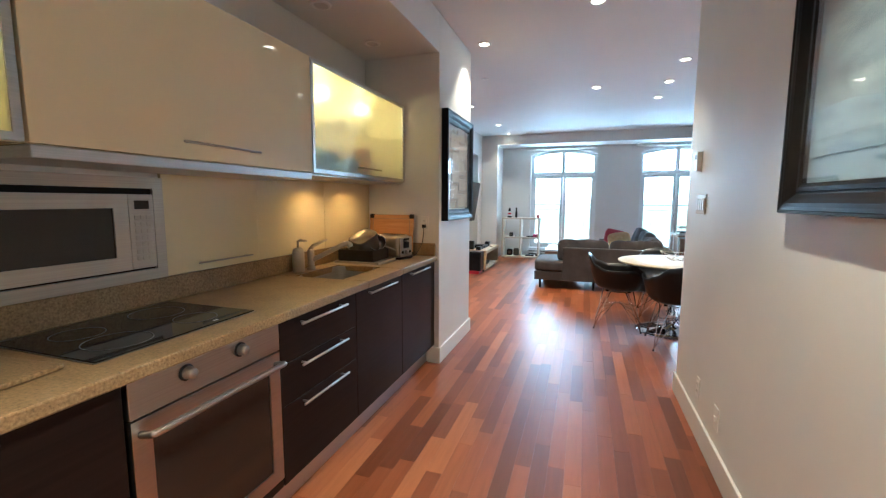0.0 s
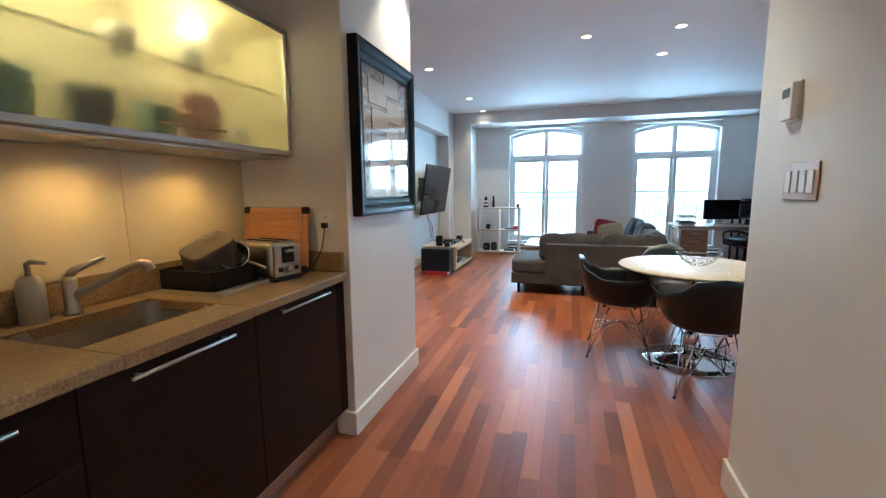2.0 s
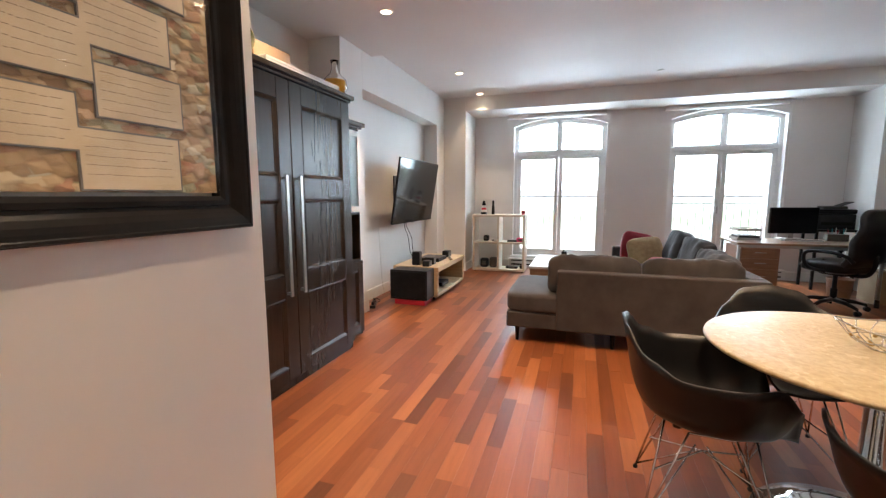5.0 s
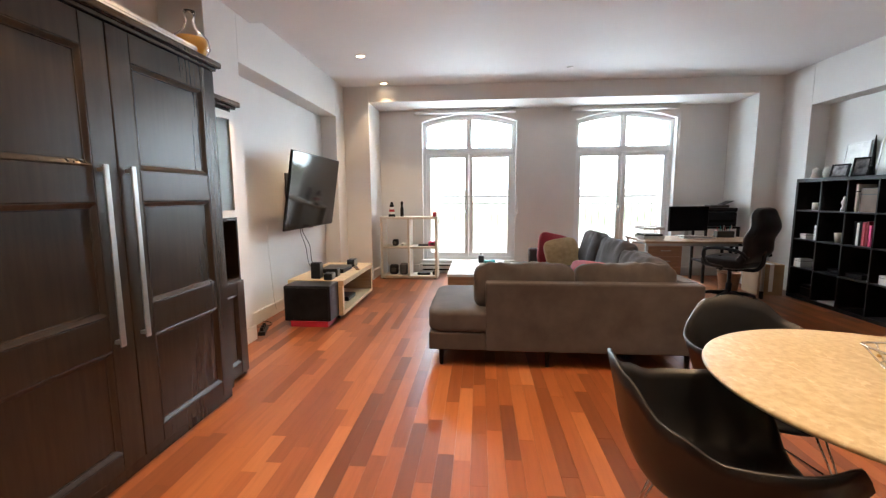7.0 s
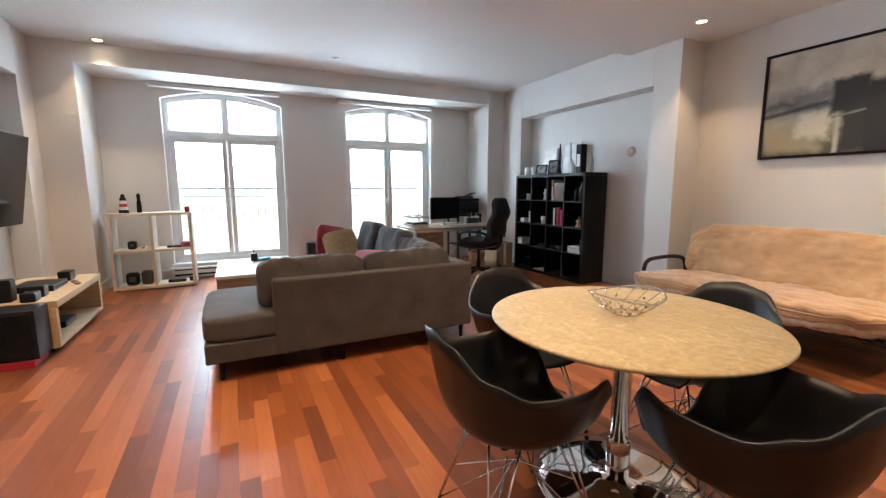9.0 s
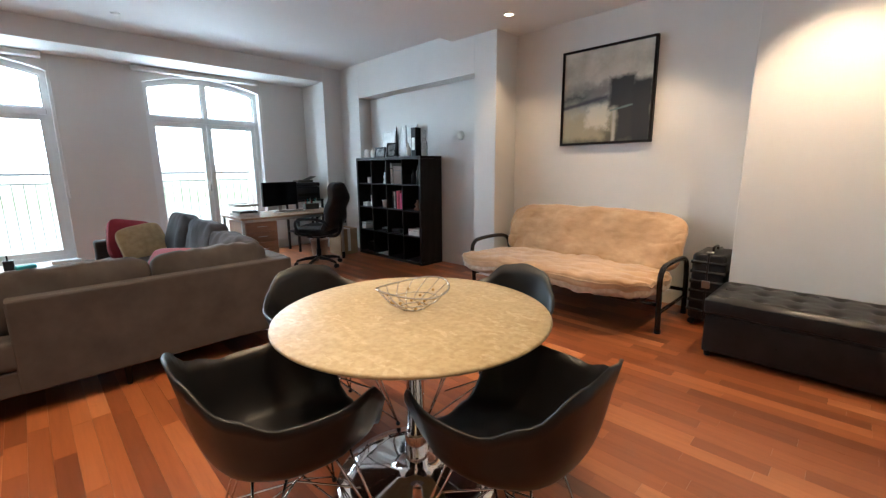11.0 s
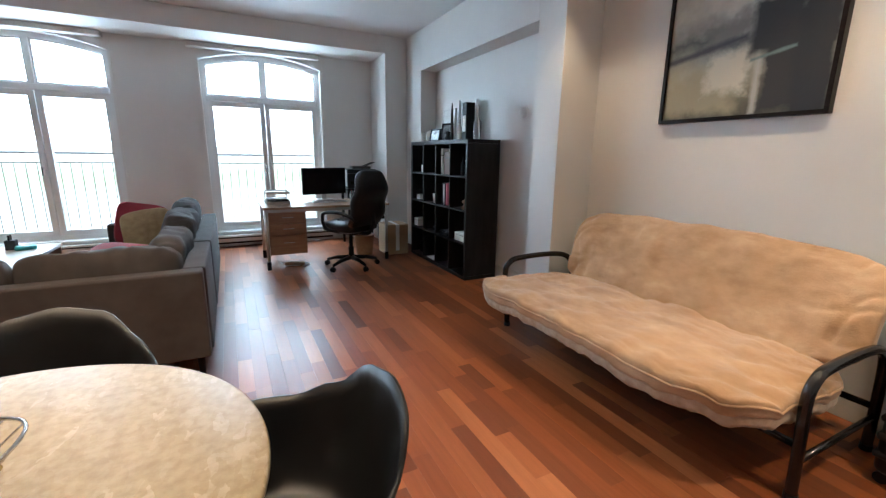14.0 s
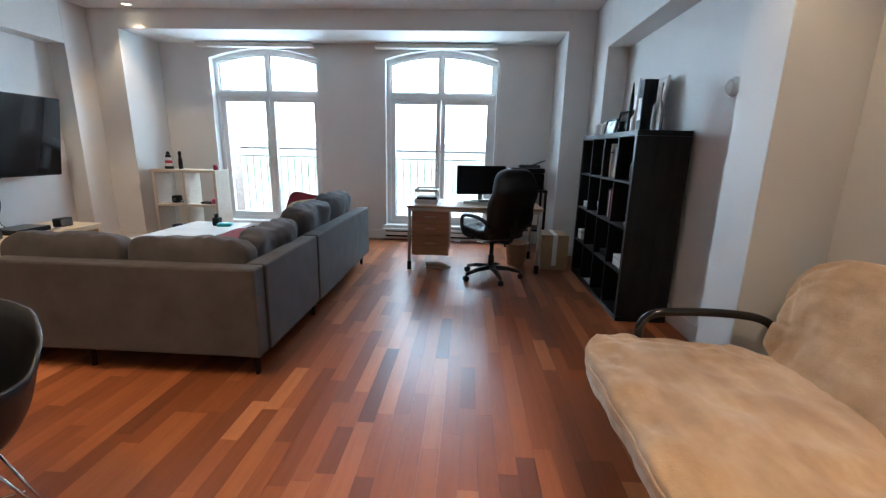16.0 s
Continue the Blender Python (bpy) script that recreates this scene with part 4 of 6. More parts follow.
for k in range(9):
    w, h = rng_c.uniform(0.20, 0.235), rng_c.uniform(0.115, 0.135)
    x, z = (-0.095 if k % 2 else 0.10) + rng_c.uniform(-0.04, 0.03), 0.30 - k * 0.073
    card = part("parchment_card", box(x - w / 2, x + w / 2, -0.0225 - 0.0002 * k, -0.018, z - h / 2, z + h / 2), slate, collage)
    y = -0.0225 - 0.0002 * k
    part("sheet", box(x - w / 2 + 0.004, x + w / 2 - 0.004, y - 0.0006, y, z - h / 2 + 0.004, z + h / 2 - 0.004), parchment, card)
    for r in range(int(h / 0.019) - 1):
        at = x - w / 2 + 0.014
        while at < x + w / 2 - 0.035:
            ln = rng_c.uniform(0.006, 0.022)
            jit = rng_c.uniform(-0.0012, 0.0012)
            part("writing", box(at, at + ln, y - 0.0009, y - 0.0006, z + h / 2 - 0.0208 - r * 0.019 + jit, z + h / 2 - 0.0192 - r * 0.019 + jit), ink, card)
            at += ln + 0.004
gp = part("glass", box(-0.312, 0.312, -0.034, -0.031, -0.352, 0.352), picture_glass, collage, "reflecting picture glass")
gp.visible_shadow = False

hall_pic = frame_on("framed_picture", "deep black frame, its print tinted blue-grey like a reflection in the glass", pose(1.09, 1.925, 1.695, *EAST), 0.80, 0.745, 0.095, 0.052, frame_lacquer)
# mount and print carry the glass's blue-grey reflection in their colour
part("mount", box(-0.31, 0.31, -0.012, -0.006, -0.283, 0.283), noisy("mount_reflection_tint", [(0.35, (0.15, 0.20, 0.23)), (0.65, (0.19, 0.25, 0.28))], 4, 0.6), hall_pic)
part("print", box(-0.27, 0.27, -0.0155, -0.012, -0.20, 0.21), noisy("print_reflection_tint", [(0.35, (0.10, 0.15, 0.18)), (0.65, (0.26, 0.32, 0.35))], 3, 0.6, stretch=(1, 1, 4)), hall_pic)
gp = part("glass", box(-0.31, 0.31, -0.026, -0.023, -0.283, 0.283), picture_glass, hall_pic, "reflecting picture glass")
gp.visible_shadow = False

for x, y, z in ((-0.76, 5.67, 2.80), (1.2, 9.9, 2.89)):
    det = thing("sprinkler_cover", "small round white ceiling sprinkler cover", "sprinkler", pose(x, y, z), "sprinkler covers")
    part("plate", lathe([(0.001, -0.010), (0.034, -0.010), (0.04, -0.004), (0.042, 0.0)], 24), white_plastic, det, smooth=True)

# ---- dining ----
TX, TY = 1.322, 5.465
table = thing("dining_table", "round pale marble pedestal table on a chrome base", "table", pose(TX, TY, 0))
part("tabletop", lathe([(0.515, 0.722), (0.533, 0.727), (0.541, 0.735), (0.539, 0.741), (0.533, 0.744), (0.3, 0.744), (0.02, 0.744)], 96), marble, table, "mottled cream marble top", True)
part("top_plate", lathe([(0.15, 0.710), (0.15, 0.722)], 32), steel, table)
part("column", lathe([(0.037, 0.02), (0.037, 0.70), (0.06, 0.71)], 32), chrome, table, smooth=True)
part("collar", lathe([(0.046, 0.09), (0.048, 0.095), (0.048, 0.205), (0.046, 0.21)], 32), chrome, table, smooth=True)
part("base_disc", lathe([(0.335, 0.0), (0.34, 0.006), (0.335, 0.012), (0.25, 0.022), (0.12, 0.036), (0.05, 0.06), (0.047, 0.09)], 72), chrome, table, "polished chrome disc", True)

bowl = thing("wire_bowl", "open chrome wire fruit bowl on the table", "bowl", pose(1.345, 5.49, 0.7455))
for r, z, w in ((0.152, 0.085, 0.0035), (0.055, 0.004, 0.003), (0.105, 0.035, 0.0022)):
    part("hoop", tube([(r * math.cos(a), r * math.sin(a) * 0.92, z + 0.012 * math.cos(2 * a) * (z > 0.05)) for a in [k * math.tau / 40 for k in range(40)]], w, 8, closed=True), wire_chrome, bowl, smooth=True)
for k in range(14):
    a = k * math.tau / 14
    b = a + 0.6
    pts = curve_points([(0.152 * math.cos(a), 0.14 * math.sin(a), 0.085 + 0.012 * math.cos(2 * a)), (0.105 * math.cos((a + b) / 2), 0.097 * math.sin((a + b) / 2), 0.036), (0.055 * math.cos(b), 0.05 * math.sin(b), 0.004)], 5)
    part("wire", tube(pts, 0.002, 6), wire_chrome, bowl, smooth=True)


bead_gold = material("amber_bead", 0.2, 0.3, (0.55, 0.36, 0.14))
for k in range(18):
    a, f = k * math.tau / 18 + 0.2 * (k % 3), (0.06, 0.085, 0.115)[k % 3]
    z = (0.010, 0.024, 0.046)[k % 3]
    part("bead", lathe([(0.001, -0.006), (0.005, -0.004), (0.0065, 0.0), (0.005, 0.004), (0.001, 0.006)], 10, (f * math.cos(a), f * 0.92 * math.sin(a), z + 0.004)), bead_gold, bowl, "small amber bead", True)


def lerp_table(rows, a):
    for (a0, v0), (a1, v1) in zip(rows, rows[1:]):
        if a <= a1:
            t = (a - a0) / (a1 - a0)
            t = t * t * (3 - 2 * t)
            return v0 + (v1 - v0) * t
    return rows[-1][1]


RIM_H = [(0, 0.415), (22, 0.43), (42, 0.585), (58, 0.668), (85, 0.655), (112, 0.655), (135, 0.70), (158, 0.785), (180, 0.805)]
RIM_R = [(0, 0.255), (25, 0.285), (45, 0.312), (65, 0.30), (90, 0.288), (120, 0.292), (150, 0.304), (180, 0.295)]


def shell():
    """The moulded tub of an armchair that faces +x."""
    bm = bmesh.new()
    n, m = 64, 18
    grid = []
    for i in range(n):
        a = i * 360 / n
        b = a if a <= 180 else 360 - a
        h, r = lerp_table(RIM_H, b), lerp_table(RIM_R, b)
        col = []
        for j in range(1, m + 1):
            v = j / m
            rad = r * (1 - (1 - v) ** 1.9) * (0.93 + 0.07 * v**3)
            lift = max(0.0, (v - 0.42) / 0.58) ** 1.9
            low = 0.425 - 0.018 * math.cos(radians(a)) * v + 0.006 * v
            z = low + (h - low) * lift
            if v > 0.86:
                lip = ((v - 0.86) / 0.14) ** 1.6
                rad += 0.014 * lip
                z -= 0.006 * lip
            col.append(bm.verts.new((rad * math.cos(radians(a)) - 0.01, rad * math.sin(radians(a)), z)))
        grid.append(col)
    mid = bm.verts.new((-0.01, 0, 0.424))
    for i in range(n):
        p, q = grid[i], grid[(i + 1) % n]
        bm.faces.new((mid, p[0], q[0]))
        for j in range(m - 1):
            bm.faces.new((p[j], p[j + 1], q[j + 1], q[j]))
    return bm


def armchair(m):
    t = thing("shell_armchair", "black moulded plastic armchair on a chrome wire base", "chair", m, "chairs round the dining table")
    s = part("seat_shell", shell(), shell_plastic, t, "glossy black moulded shell", True)
    solid = s.modifiers.new("thickness", "SOLIDIFY")
    solid.thickness, solid.offset = 0.009, 0.0
    for x, y in ((0.235, 0.215), (0.235, -0.215), (-0.225, 0.205), (-0.225, -0.205)):
        sx, sy = math.copysign(1, x), math.copysign(1, y)
        bm = tube([(x, y, 0.012), (sx * 0.15, sy * 0.075, 0.405)], 0.0045, 8)
        tube([(x, y, 0.012), (sx * 0.075, sy * 0.15, 0.405)], 0.0045, 8, bm)
        tube([(x * 0.995, y * 0.995, 0.02), (sx * 0.02, -sy * 0.02, 0.27)], 0.0038, 8, bm)
        leg = part("leg", bm, wire_chrome, t, "bent chrome wire leg", True)
        part("glide", lathe([(0.010, 0.0), (0.011, 0.010), (0.006, 0.016)], 12, (x, y, 0)), black_plastic, leg)
    for a, b in (((0.15, 0.075), (0.15, -0.075)), ((-0.15, 0.075), (-0.15, -0.075)), ((0.075, 0.15), (-0.075, 0.15)), ((0.075, -0.15), (-0.075, -0.15))):
        part("top_wire", tube([(*a, 0.403), (*b, 0.403)], 0.0045, 8), wire_chrome, t)
    for a, b in (((0.18, 0.12), (-0.18, -0.12)), ((0.18, -0.12), (-0.18, 0.12))):
        part("cross_wire", tube([(*a, 0.21), (0, 0, 0.26), (*b, 0.21)], 0.0038, 8), wire_chrome, t)
    for x, y in ((0.11, 0.11), (0.11, -0.11), (-0.11, 0.11), (-0.11, -0.11)):
        part("rubber_mount", lathe([(0.016, 0.400), (0.016, 0.418)], 12, (x, y, 0)), black_plastic, t)
    return t


first = armchair(pose(0.80, 5.49, 0, 0, 0, -4))
for x, y, turn in ((1.272, 4.965, 90), (1.285, 6.05, -92), (1.815, 5.485, 180)):
    copy_thing(first, pose(x, y, 0, 0, 0, turn))

# futon
futon = thing("futon_sofa", "black metal futon draped in a beige plush throw", "futon", pose(0, 0, 0))


def futon_arm(y):
    pts = curve_points([(3.70, y, 0.0), (3.68, y, 0.25), (3.66, y, 0.44), (3.70, y, 0.515), (3.79, y, 0.54), (4.05, y, 0.545), (4.24, y, 0.52), (4.32, y, 0.44), (4.35, y, 0.22), (4.36, y, 0.0)], 5)
    a = part("arm_frame", tube(pts, 0.021, 14), iron_gloss, futon, "black tubular metal arm", True)
    part("foot_cap", lathe([(0.024, 0.0), (0.024, 0.03)], 14, (3.70, y, 0)), black_plastic, a)
    part("foot_cap", lathe([(0.024, 0.0), (0.024, 0.03)], 14, (4.36, y, 0)), black_plastic, a)
    part("stretcher", tube([(3.685, y, 0.17), (4.35, y, 0.17)], 0.014, 12), iron_gloss, a, smooth=True)


iron_gloss = material("black_enamel_tube", 0.22, color=(0.012, 0.011, 0.011))
FY0, FY1 = 5.285, 7.20
for y in (FY0, FY1):
    futon_arm(y)
part("front_rail", tube([(3.70, FY0, 0.23), (3.70, FY1, 0.23)], 0.016, 12), iron_gloss, futon, smooth=True)
part("back_rail", tube([(4.35, FY0, 0.22), (4.35, FY1, 0.22)], 0.016, 12), iron_gloss, futon, smooth=True)
for k in range(9):
    y = FY0 + 0.15 + k * (FY1 - FY0 - 0.3) / 8
    part("slat", box(3.68, 4.30, y - 0.02, y + 0.02, 0.236, 0.25), iron_gloss, futon)


def drape(u, sx, sy, sz, seed, sag):
    """Where a point u of the cube from -1 to 1 comes to lie on a draped block."""
    p = u / (abs(u.x) ** 5 + abs(u.y) ** 5 + abs(u.z) ** 5) ** (1 / 5)
    p.z *= 1 + 0.10 * (1 - u.x**2) * (1 - u.y**2)
    p = Vector((p.x * sx / 2, p.y * sy / 2, p.z * sz / 2))
    p += noise.noise_vector(p * 3.2 + Vector((seed, seed * 1.7, 0))) * 0.016
    q = p * 2.1 + Vector((seed, 3, 1))
    p.z += 0.018 * noise.noise(q * 2.3) + 0.010 * noise.noise(Vector((q.x * 2, q.y * 6, seed))) + sag * math.sin(p.y * 3.0 + seed) * 0.5
    p.x += 0.012 * noise.noise(q * 3.1)
    crease = abs(noise.noise(Vector((p.x * 2.5 + seed, p.y * 7, 0))))
    p.z -= 0.010 * max(0.0, 0.12 - crease) / 0.12
    ends = max(0.0, abs(p.y) / (sy / 2) - 0.55) / 0.45
    p.z += ends * 0.007 * math.sin(p.x * 24 + p.y * 22 + 4 * noise.noise(q * 1.5))
    fold = noise.noise(Vector((p.x * 6 + p.y * 4, p.y * 3 - p.x * 3, seed)))
    p.z -= 0.012 * max(0.0, 0.10 - abs(fold)) / 0.10 * (0.4 + ends)
    return p


def draped(sx, sy, sz, m, seed, sag):
    bm = bmesh.new()
    bmesh.ops.create_cube(bm, size=2)
    bmesh.ops.subdivide_edges(bm, edges=list(bm.edges), cuts=44, use_grid_fill=True)
    for v in bm.verts:
        v.co = drape(v.co.copy(), sx, sy, sz, seed, sag)
    return moved(bm, m)


def piping(sx, sy, sz, m, seed, sag, level):
    """A sewn cord round the edge of a draped block."""
    side = [k / 30 * 2 - 1 for k in range(30)]
    ring = [(t, -1) for t in side] + [(1, t) for t in side] + [(-t, 1) for t in side] + [(-1, -t) for t in side]
    pts = [drape(Vector((x, y, level)), sx, sy, sz, seed, sag) * 1.0 for x, y in ring]
    return moved(tube(pts, 0.0065, 8, closed=True), m)


part("seat_mattress", draped(0.93, FY1 - FY0 - 0.06, 0.14, pose(3.79, (FY0 + FY1) / 2, 0.352, 0, 3, 0), 2.0, 0.012), mattress_fabric, futon, "pale patterned mattress edge", True)
part("seat_throw", draped(0.94, FY1 - FY0 - 0.05, 0.125, pose(3.785, (FY0 + FY1) / 2, 0.392, 0, 3, 0), 2.0, 0.012), plush, futon, "beige plush throw on the seat", True)
SEAT = (0.94, FY1 - FY0 - 0.05, 0.125, pose(3.785, (FY0 + FY1) / 2, 0.392, 0, 3, 0), 2.0, 0.012)
part("piping", piping(*SEAT, 0.1), plush, futon, "sewn piping round the throw", True)
part("back_mattress", draped(0.60, FY1 - FY0 - 0.06, 0.13, pose(4.325, (FY0 + FY1) / 2, 0.62, 0, -64, 0), 6.0, 0.01), plush, futon, "beige plush throw over the back", True)

# ottoman and suitcase
ott = thing("storage_ottoman", "black tufted leather storage ottoman against the wall", "ottoman", pose(3.495, 3.82, 0))
OW, OL = 0.57, 1.12
part("body", box(0.008, OW - 0.008, 0.008, OL - 0.008, 0.035, 0.30, 0.012, 3), leather, ott, smooth=True)
bm = bmesh.new()
bmesh.ops.create_grid(bm, x_segments=40, y_segments=70, size=0.5)
for v in bm.verts:
    x, y = (v.co.x + 0.5) * OW, (v.co.y + 0.5) * OL
    e = min(x, OW - x, y, OL - y)
    z = 0.435 - 0.03 * max(0.0, 1 - e / 0.05) ** 2
    for i in range(3):
        for j in range(6):
            d = math.hypot(x - OW * (i + 0.5) / 3, y - OL * (j + 0.5) / 6)
            z -= 0.020 * math.exp(-(d / 0.035) ** 2)
    z += 0.003 * noise.noise(Vector((x * 16, y * 16, 0)))
    v.co = Vector((x, y, z))
part("tufted_top", bm, leather, ott, "button-tufted leather top", True)
part("lid", box(0, OW, 0, OL, 0.312, 0.408, 0.012, 3), leather, ott, smooth=True)
part("seam", box(0.004, OW - 0.004, 0.004, OL - 0.004, 0.30, 0.312), leather, ott)
for i in range(3):
    for j in range(6):
        part("button", lathe([(0.011, 0), (0.010, 0.005), (0.004, 0.008)], 12, (OW * (i + 0.5) / 3, OL * (j + 0.5) / 6, 0.4145)), leather, ott)
for x in (0.04, OW - 0.04):
    for y in (0.04, OL - 0.04):
        part("foot", lathe([(0.018, 0), (0.022, 0.036)], 14, (x, y, 0)), black_plastic, ott)

case = thing("suitcase", "black hard-shell suitcase standing by the futon", "suitcase", pose(4.30, 5.075, 0))
part("shell", box(-0.20, 0.20, -0.12, 0.12, 0.05, 0.61, 0.035, 4), black_plastic, case, smooth=True)
for z in (0.12, 0.20, 0.28, 0.36, 0.44, 0.52):
    part("rib", box(-0.206, 0.206, -0.126, 0.126, z, z + 0.03, 0.012, 2), black_plastic, case, smooth=True)
part("zip_band", box(-0.208, 0.208, -0.008, 0.008, 0.045, 0.618, 0.004), leather, case)
part("handle", tube(curve_points([(-0.07, 0, 0.61), (-0.06, 0, 0.645), (0.06, 0, 0.645), (0.07, 0, 0.61)], 5), 0.010), leather, case, smooth=True)
part("luggage_tag", box(-0.16, -0.12, -0.02, 0.03, 0.612, 0.618, 0.002), paper, case, "pale luggage tag")
part("lock", box(-0.214, -0.204, -0.03, 0.03, 0.33, 0.39, 0.003), steel, case)
for x in (-0.16, 0.16):
    for y in (-0.09, 0.09):
        part("wheel", moved(lathe([(0.012, -0.012), (0.025, -0.010), (0.025, 0.010), (0.012, 0.012)], 16), pose(x, y, 0.025, 0, 90, 0)), black_plastic, case)

# large abstract painting
paint = material("abstract_painting", 0.6)
v_ = coords(paint)
sp = node(paint, "ShaderNodeSeparateXYZ")
link(paint, v_, sp.inputs[0])
warp = grain(paint, v_, 5.0, 6)
add = node(paint, "ShaderNodeMath")
add.operation = "MULTIPLY_ADD"
link(paint, warp, add.inputs[0])
add.inputs[1].default_value = 0.32
link(paint, sp.outputs["Z"], add.inputs[2])
lvl = node(paint, "ShaderNodeMapRange", From_Min=-0.32, From_Max=0.62)
link(paint, add.outputs[0], lvl.inputs["Value"])
land = ramp(paint, lvl.outputs["Result"], [(0.0, (0.10, 0.09, 0.055)), (0.16, (0.24, 0.23, 0.15)), (0.30, (0.42, 0.39, 0.29)), (0.42, (0.30, 0.30, 0.25)),
                                           (0.50, (0.10, 0.105, 0.10)), (0.56, (0.34, 0.33, 0.29)), (0.68, (0.60, 0.56, 0.48)), (0.85, (0.52, 0.48, 0.40)), (1.0, (0.58, 0.54, 0.47))])
blot = grain(paint, v_, 2.6, 5)
spots = ramp(paint, blot, [(0.40, (0.66, 0.65, 0.63)), (0.58, (1.0, 1.0, 1.0))])


def stroke(under, color, cx, cz, w, h, slope=0.0, soft=0.02, rag=0.09, scale=9.0):
    """A ragged brushed area of one colour over what is painted below it."""
    def calc(op, a, b=0.0):
        n = node(paint, "ShaderNodeMath")
        n.operation = op
        for value, socket in ((a, n.inputs[0]), (b, n.inputs[1])):
            if isinstance(value, float):
                socket.default_value = value
            else:
                link(paint, value, socket)
        return n.outputs[0]
    x = calc("SUBTRACT", sp.outputs["X"], cx)
    z = calc("SUBTRACT", calc("SUBTRACT", sp.outputs["Z"], cz), calc("MULTIPLY", x, slope))
    edge = calc("MAXIMUM", calc("SUBTRACT", calc("ABSOLUTE", x), w / 2), calc("SUBTRACT", calc("ABSOLUTE", z), h / 2))
    edge = calc("ADD", edge, calc("MULTIPLY", calc("SUBTRACT", grain(paint, coords(paint, (1, 1, 1)), scale, 6, 0.65), 0.5), rag * 2))
    m = node(paint, "ShaderNodeMapRange", From_Min=soft, From_Max=-soft)
    link(paint, edge, m.inputs["Value"])
    return mixed(paint, under, color, m.outputs["Result"])


oil = mixed(paint, land, spots, 1.0, "MULTIPLY")
oil = stroke(oil, (0.34, 0.30, 0.19), -0.24, -0.30, 0.42, 0.24, 0.0, 0.05, 0.12, 6.0)
oil = stroke(oil, (0.60, 0.55, 0.43), -0.07, -0.20, 0.22, 0.22, 0.0, 0.03, 0.08, 11.0)
oil = stroke(oil, (0.20, 0.18, 0.16), -0.06, 0.02, 0.24, 0.11, 0.3, 0.05, 0.10, 10.0)
oil = stroke(oil, (0.055, 0.052, 0.06), -0.22, -0.055, 0.50, 0.035, 0.16, 0.012, 0.02, 8.0)
oil = stroke(oil, (0.026, 0.022, 0.020), 0.28, -0.18, 0.30, 0.52, 0.0, 0.025, 0.05, 8.0)
oil = stroke(oil, (0.42, 0.39, 0.33), 0.105, -0.30, 0.03, 0.30, 0.0, 0.012, 0.02, 12.0)
oil = stroke(oil, (0.025, 0.022, 0.022), 0.17, 0.02, 0.24, 0.28, 0.0, 0.02, 0.05, 7.0)
oil = stroke(oil, (0.016, 0.016, 0.018), 0.37, -0.19, 0.18, 0.60, 0.0, 0.025, 0.04, 9.0)
oil = stroke(oil, (0.14, 0.19, 0.17), 0.17, -0.135, 0.22, 0.016, 0.18, 0.006, 0.012, 14.0)
link(paint, oil, shader(paint).inputs["Base Color"])
bump(paint, grain(paint, v_, 40, 5), 0.3, 0.002)
art = thing("painting", "abstract landscape painting in a thin dark frame", "painting", pose(4.58, 6.227, 2.01, *EAST))
AW, AH = 0.95, 0.95
part("frame", flat_sweep([(-AW / 2, -AH / 2), (AW / 2, -AH / 2), (AW / 2, AH / 2), (-AW / 2, AH / 2)], 0.022, -0.045, 0), espresso, art, "thin dark wood frame")
canvas = part("canvas", box(-AW / 2 + 0.022, AW / 2 - 0.022, -0.030, -0.002, -AH / 2 + 0.022, AH / 2 - 0.022), paint, art, "grey, cream and moss brush strokes")

# ---- living room, west side ----
arm = thing("wardrobe", "tall dark-stained wood wardrobe with panelled doors and long handles", "wardrobe", pose(-2.12, 5.255, 0))
AD, AL = 0.62, 1.465
part("body", box(0, AD - 0.024, 0, AL, 0.06, 2.02, 0.002, 1), armoire_wood, arm)
part("plinth", box(0, AD - 0.02, 0.004, AL - 0.004, 0, 0.06), armoire_wood, arm)
bm = box(-0.01, AD + 0.012, -0.012, AL + 0.012, 2.021, 2.04, 0.004)
box(-0.01, AD + 0.035, -0.035, AL + 0.035, 2.04, 2.075, 0.008, bm=bm)
part("cornice", bm, armoire_wood, arm, "moulded cornice")


def panel_door(parent, y0, y1, z0, z1, panels, x):
    """A framed door with sunk panels on the plane x."""
    s = min(0.118, (y1 - y0) * 0.26)
    d = part("door", box(x - 0.022, x - 0.0155, y0 + 0.002, y1 - 0.002, z0 + 0.002, z1 - 0.002), armoire_wood, parent, "framed panel door")
    for a, b in ((y0, y0 + s), (y1 - s, y1)):
        part("stile", box(x - 0.0222, x, a, b, z0, z1, 0.004, 2), armoire_wood, d)
    edges = [z0] + [v for p in panels for v in p] + [z1]
    for a, b in zip(edges[::2], edges[1::2]):
        part("rail", box(x - 0.0222, x, y0 + s, y1 - s, a, b, 0.004, 2), armoire_wood, d)
    for a, b in panels:
        one = moulding(y1 - y0 - 2 * s, b - a, [(0.0, 0.014), (0.004, 0.0155), (0.008, 0.0135), (0.022, 0.004), (0.026, 0.004), (0.028, 0.0), (0.0, 0.0)])
        one.transform(Matrix(((0, 1, 0, x - 0.0155), (1, 0, 0, (y0 + y1) / 2), (0, 0, 1, (a + b) / 2), (0, 0, 0, 1))))
        part("moulding", one, armoire_wood, d)
    return d


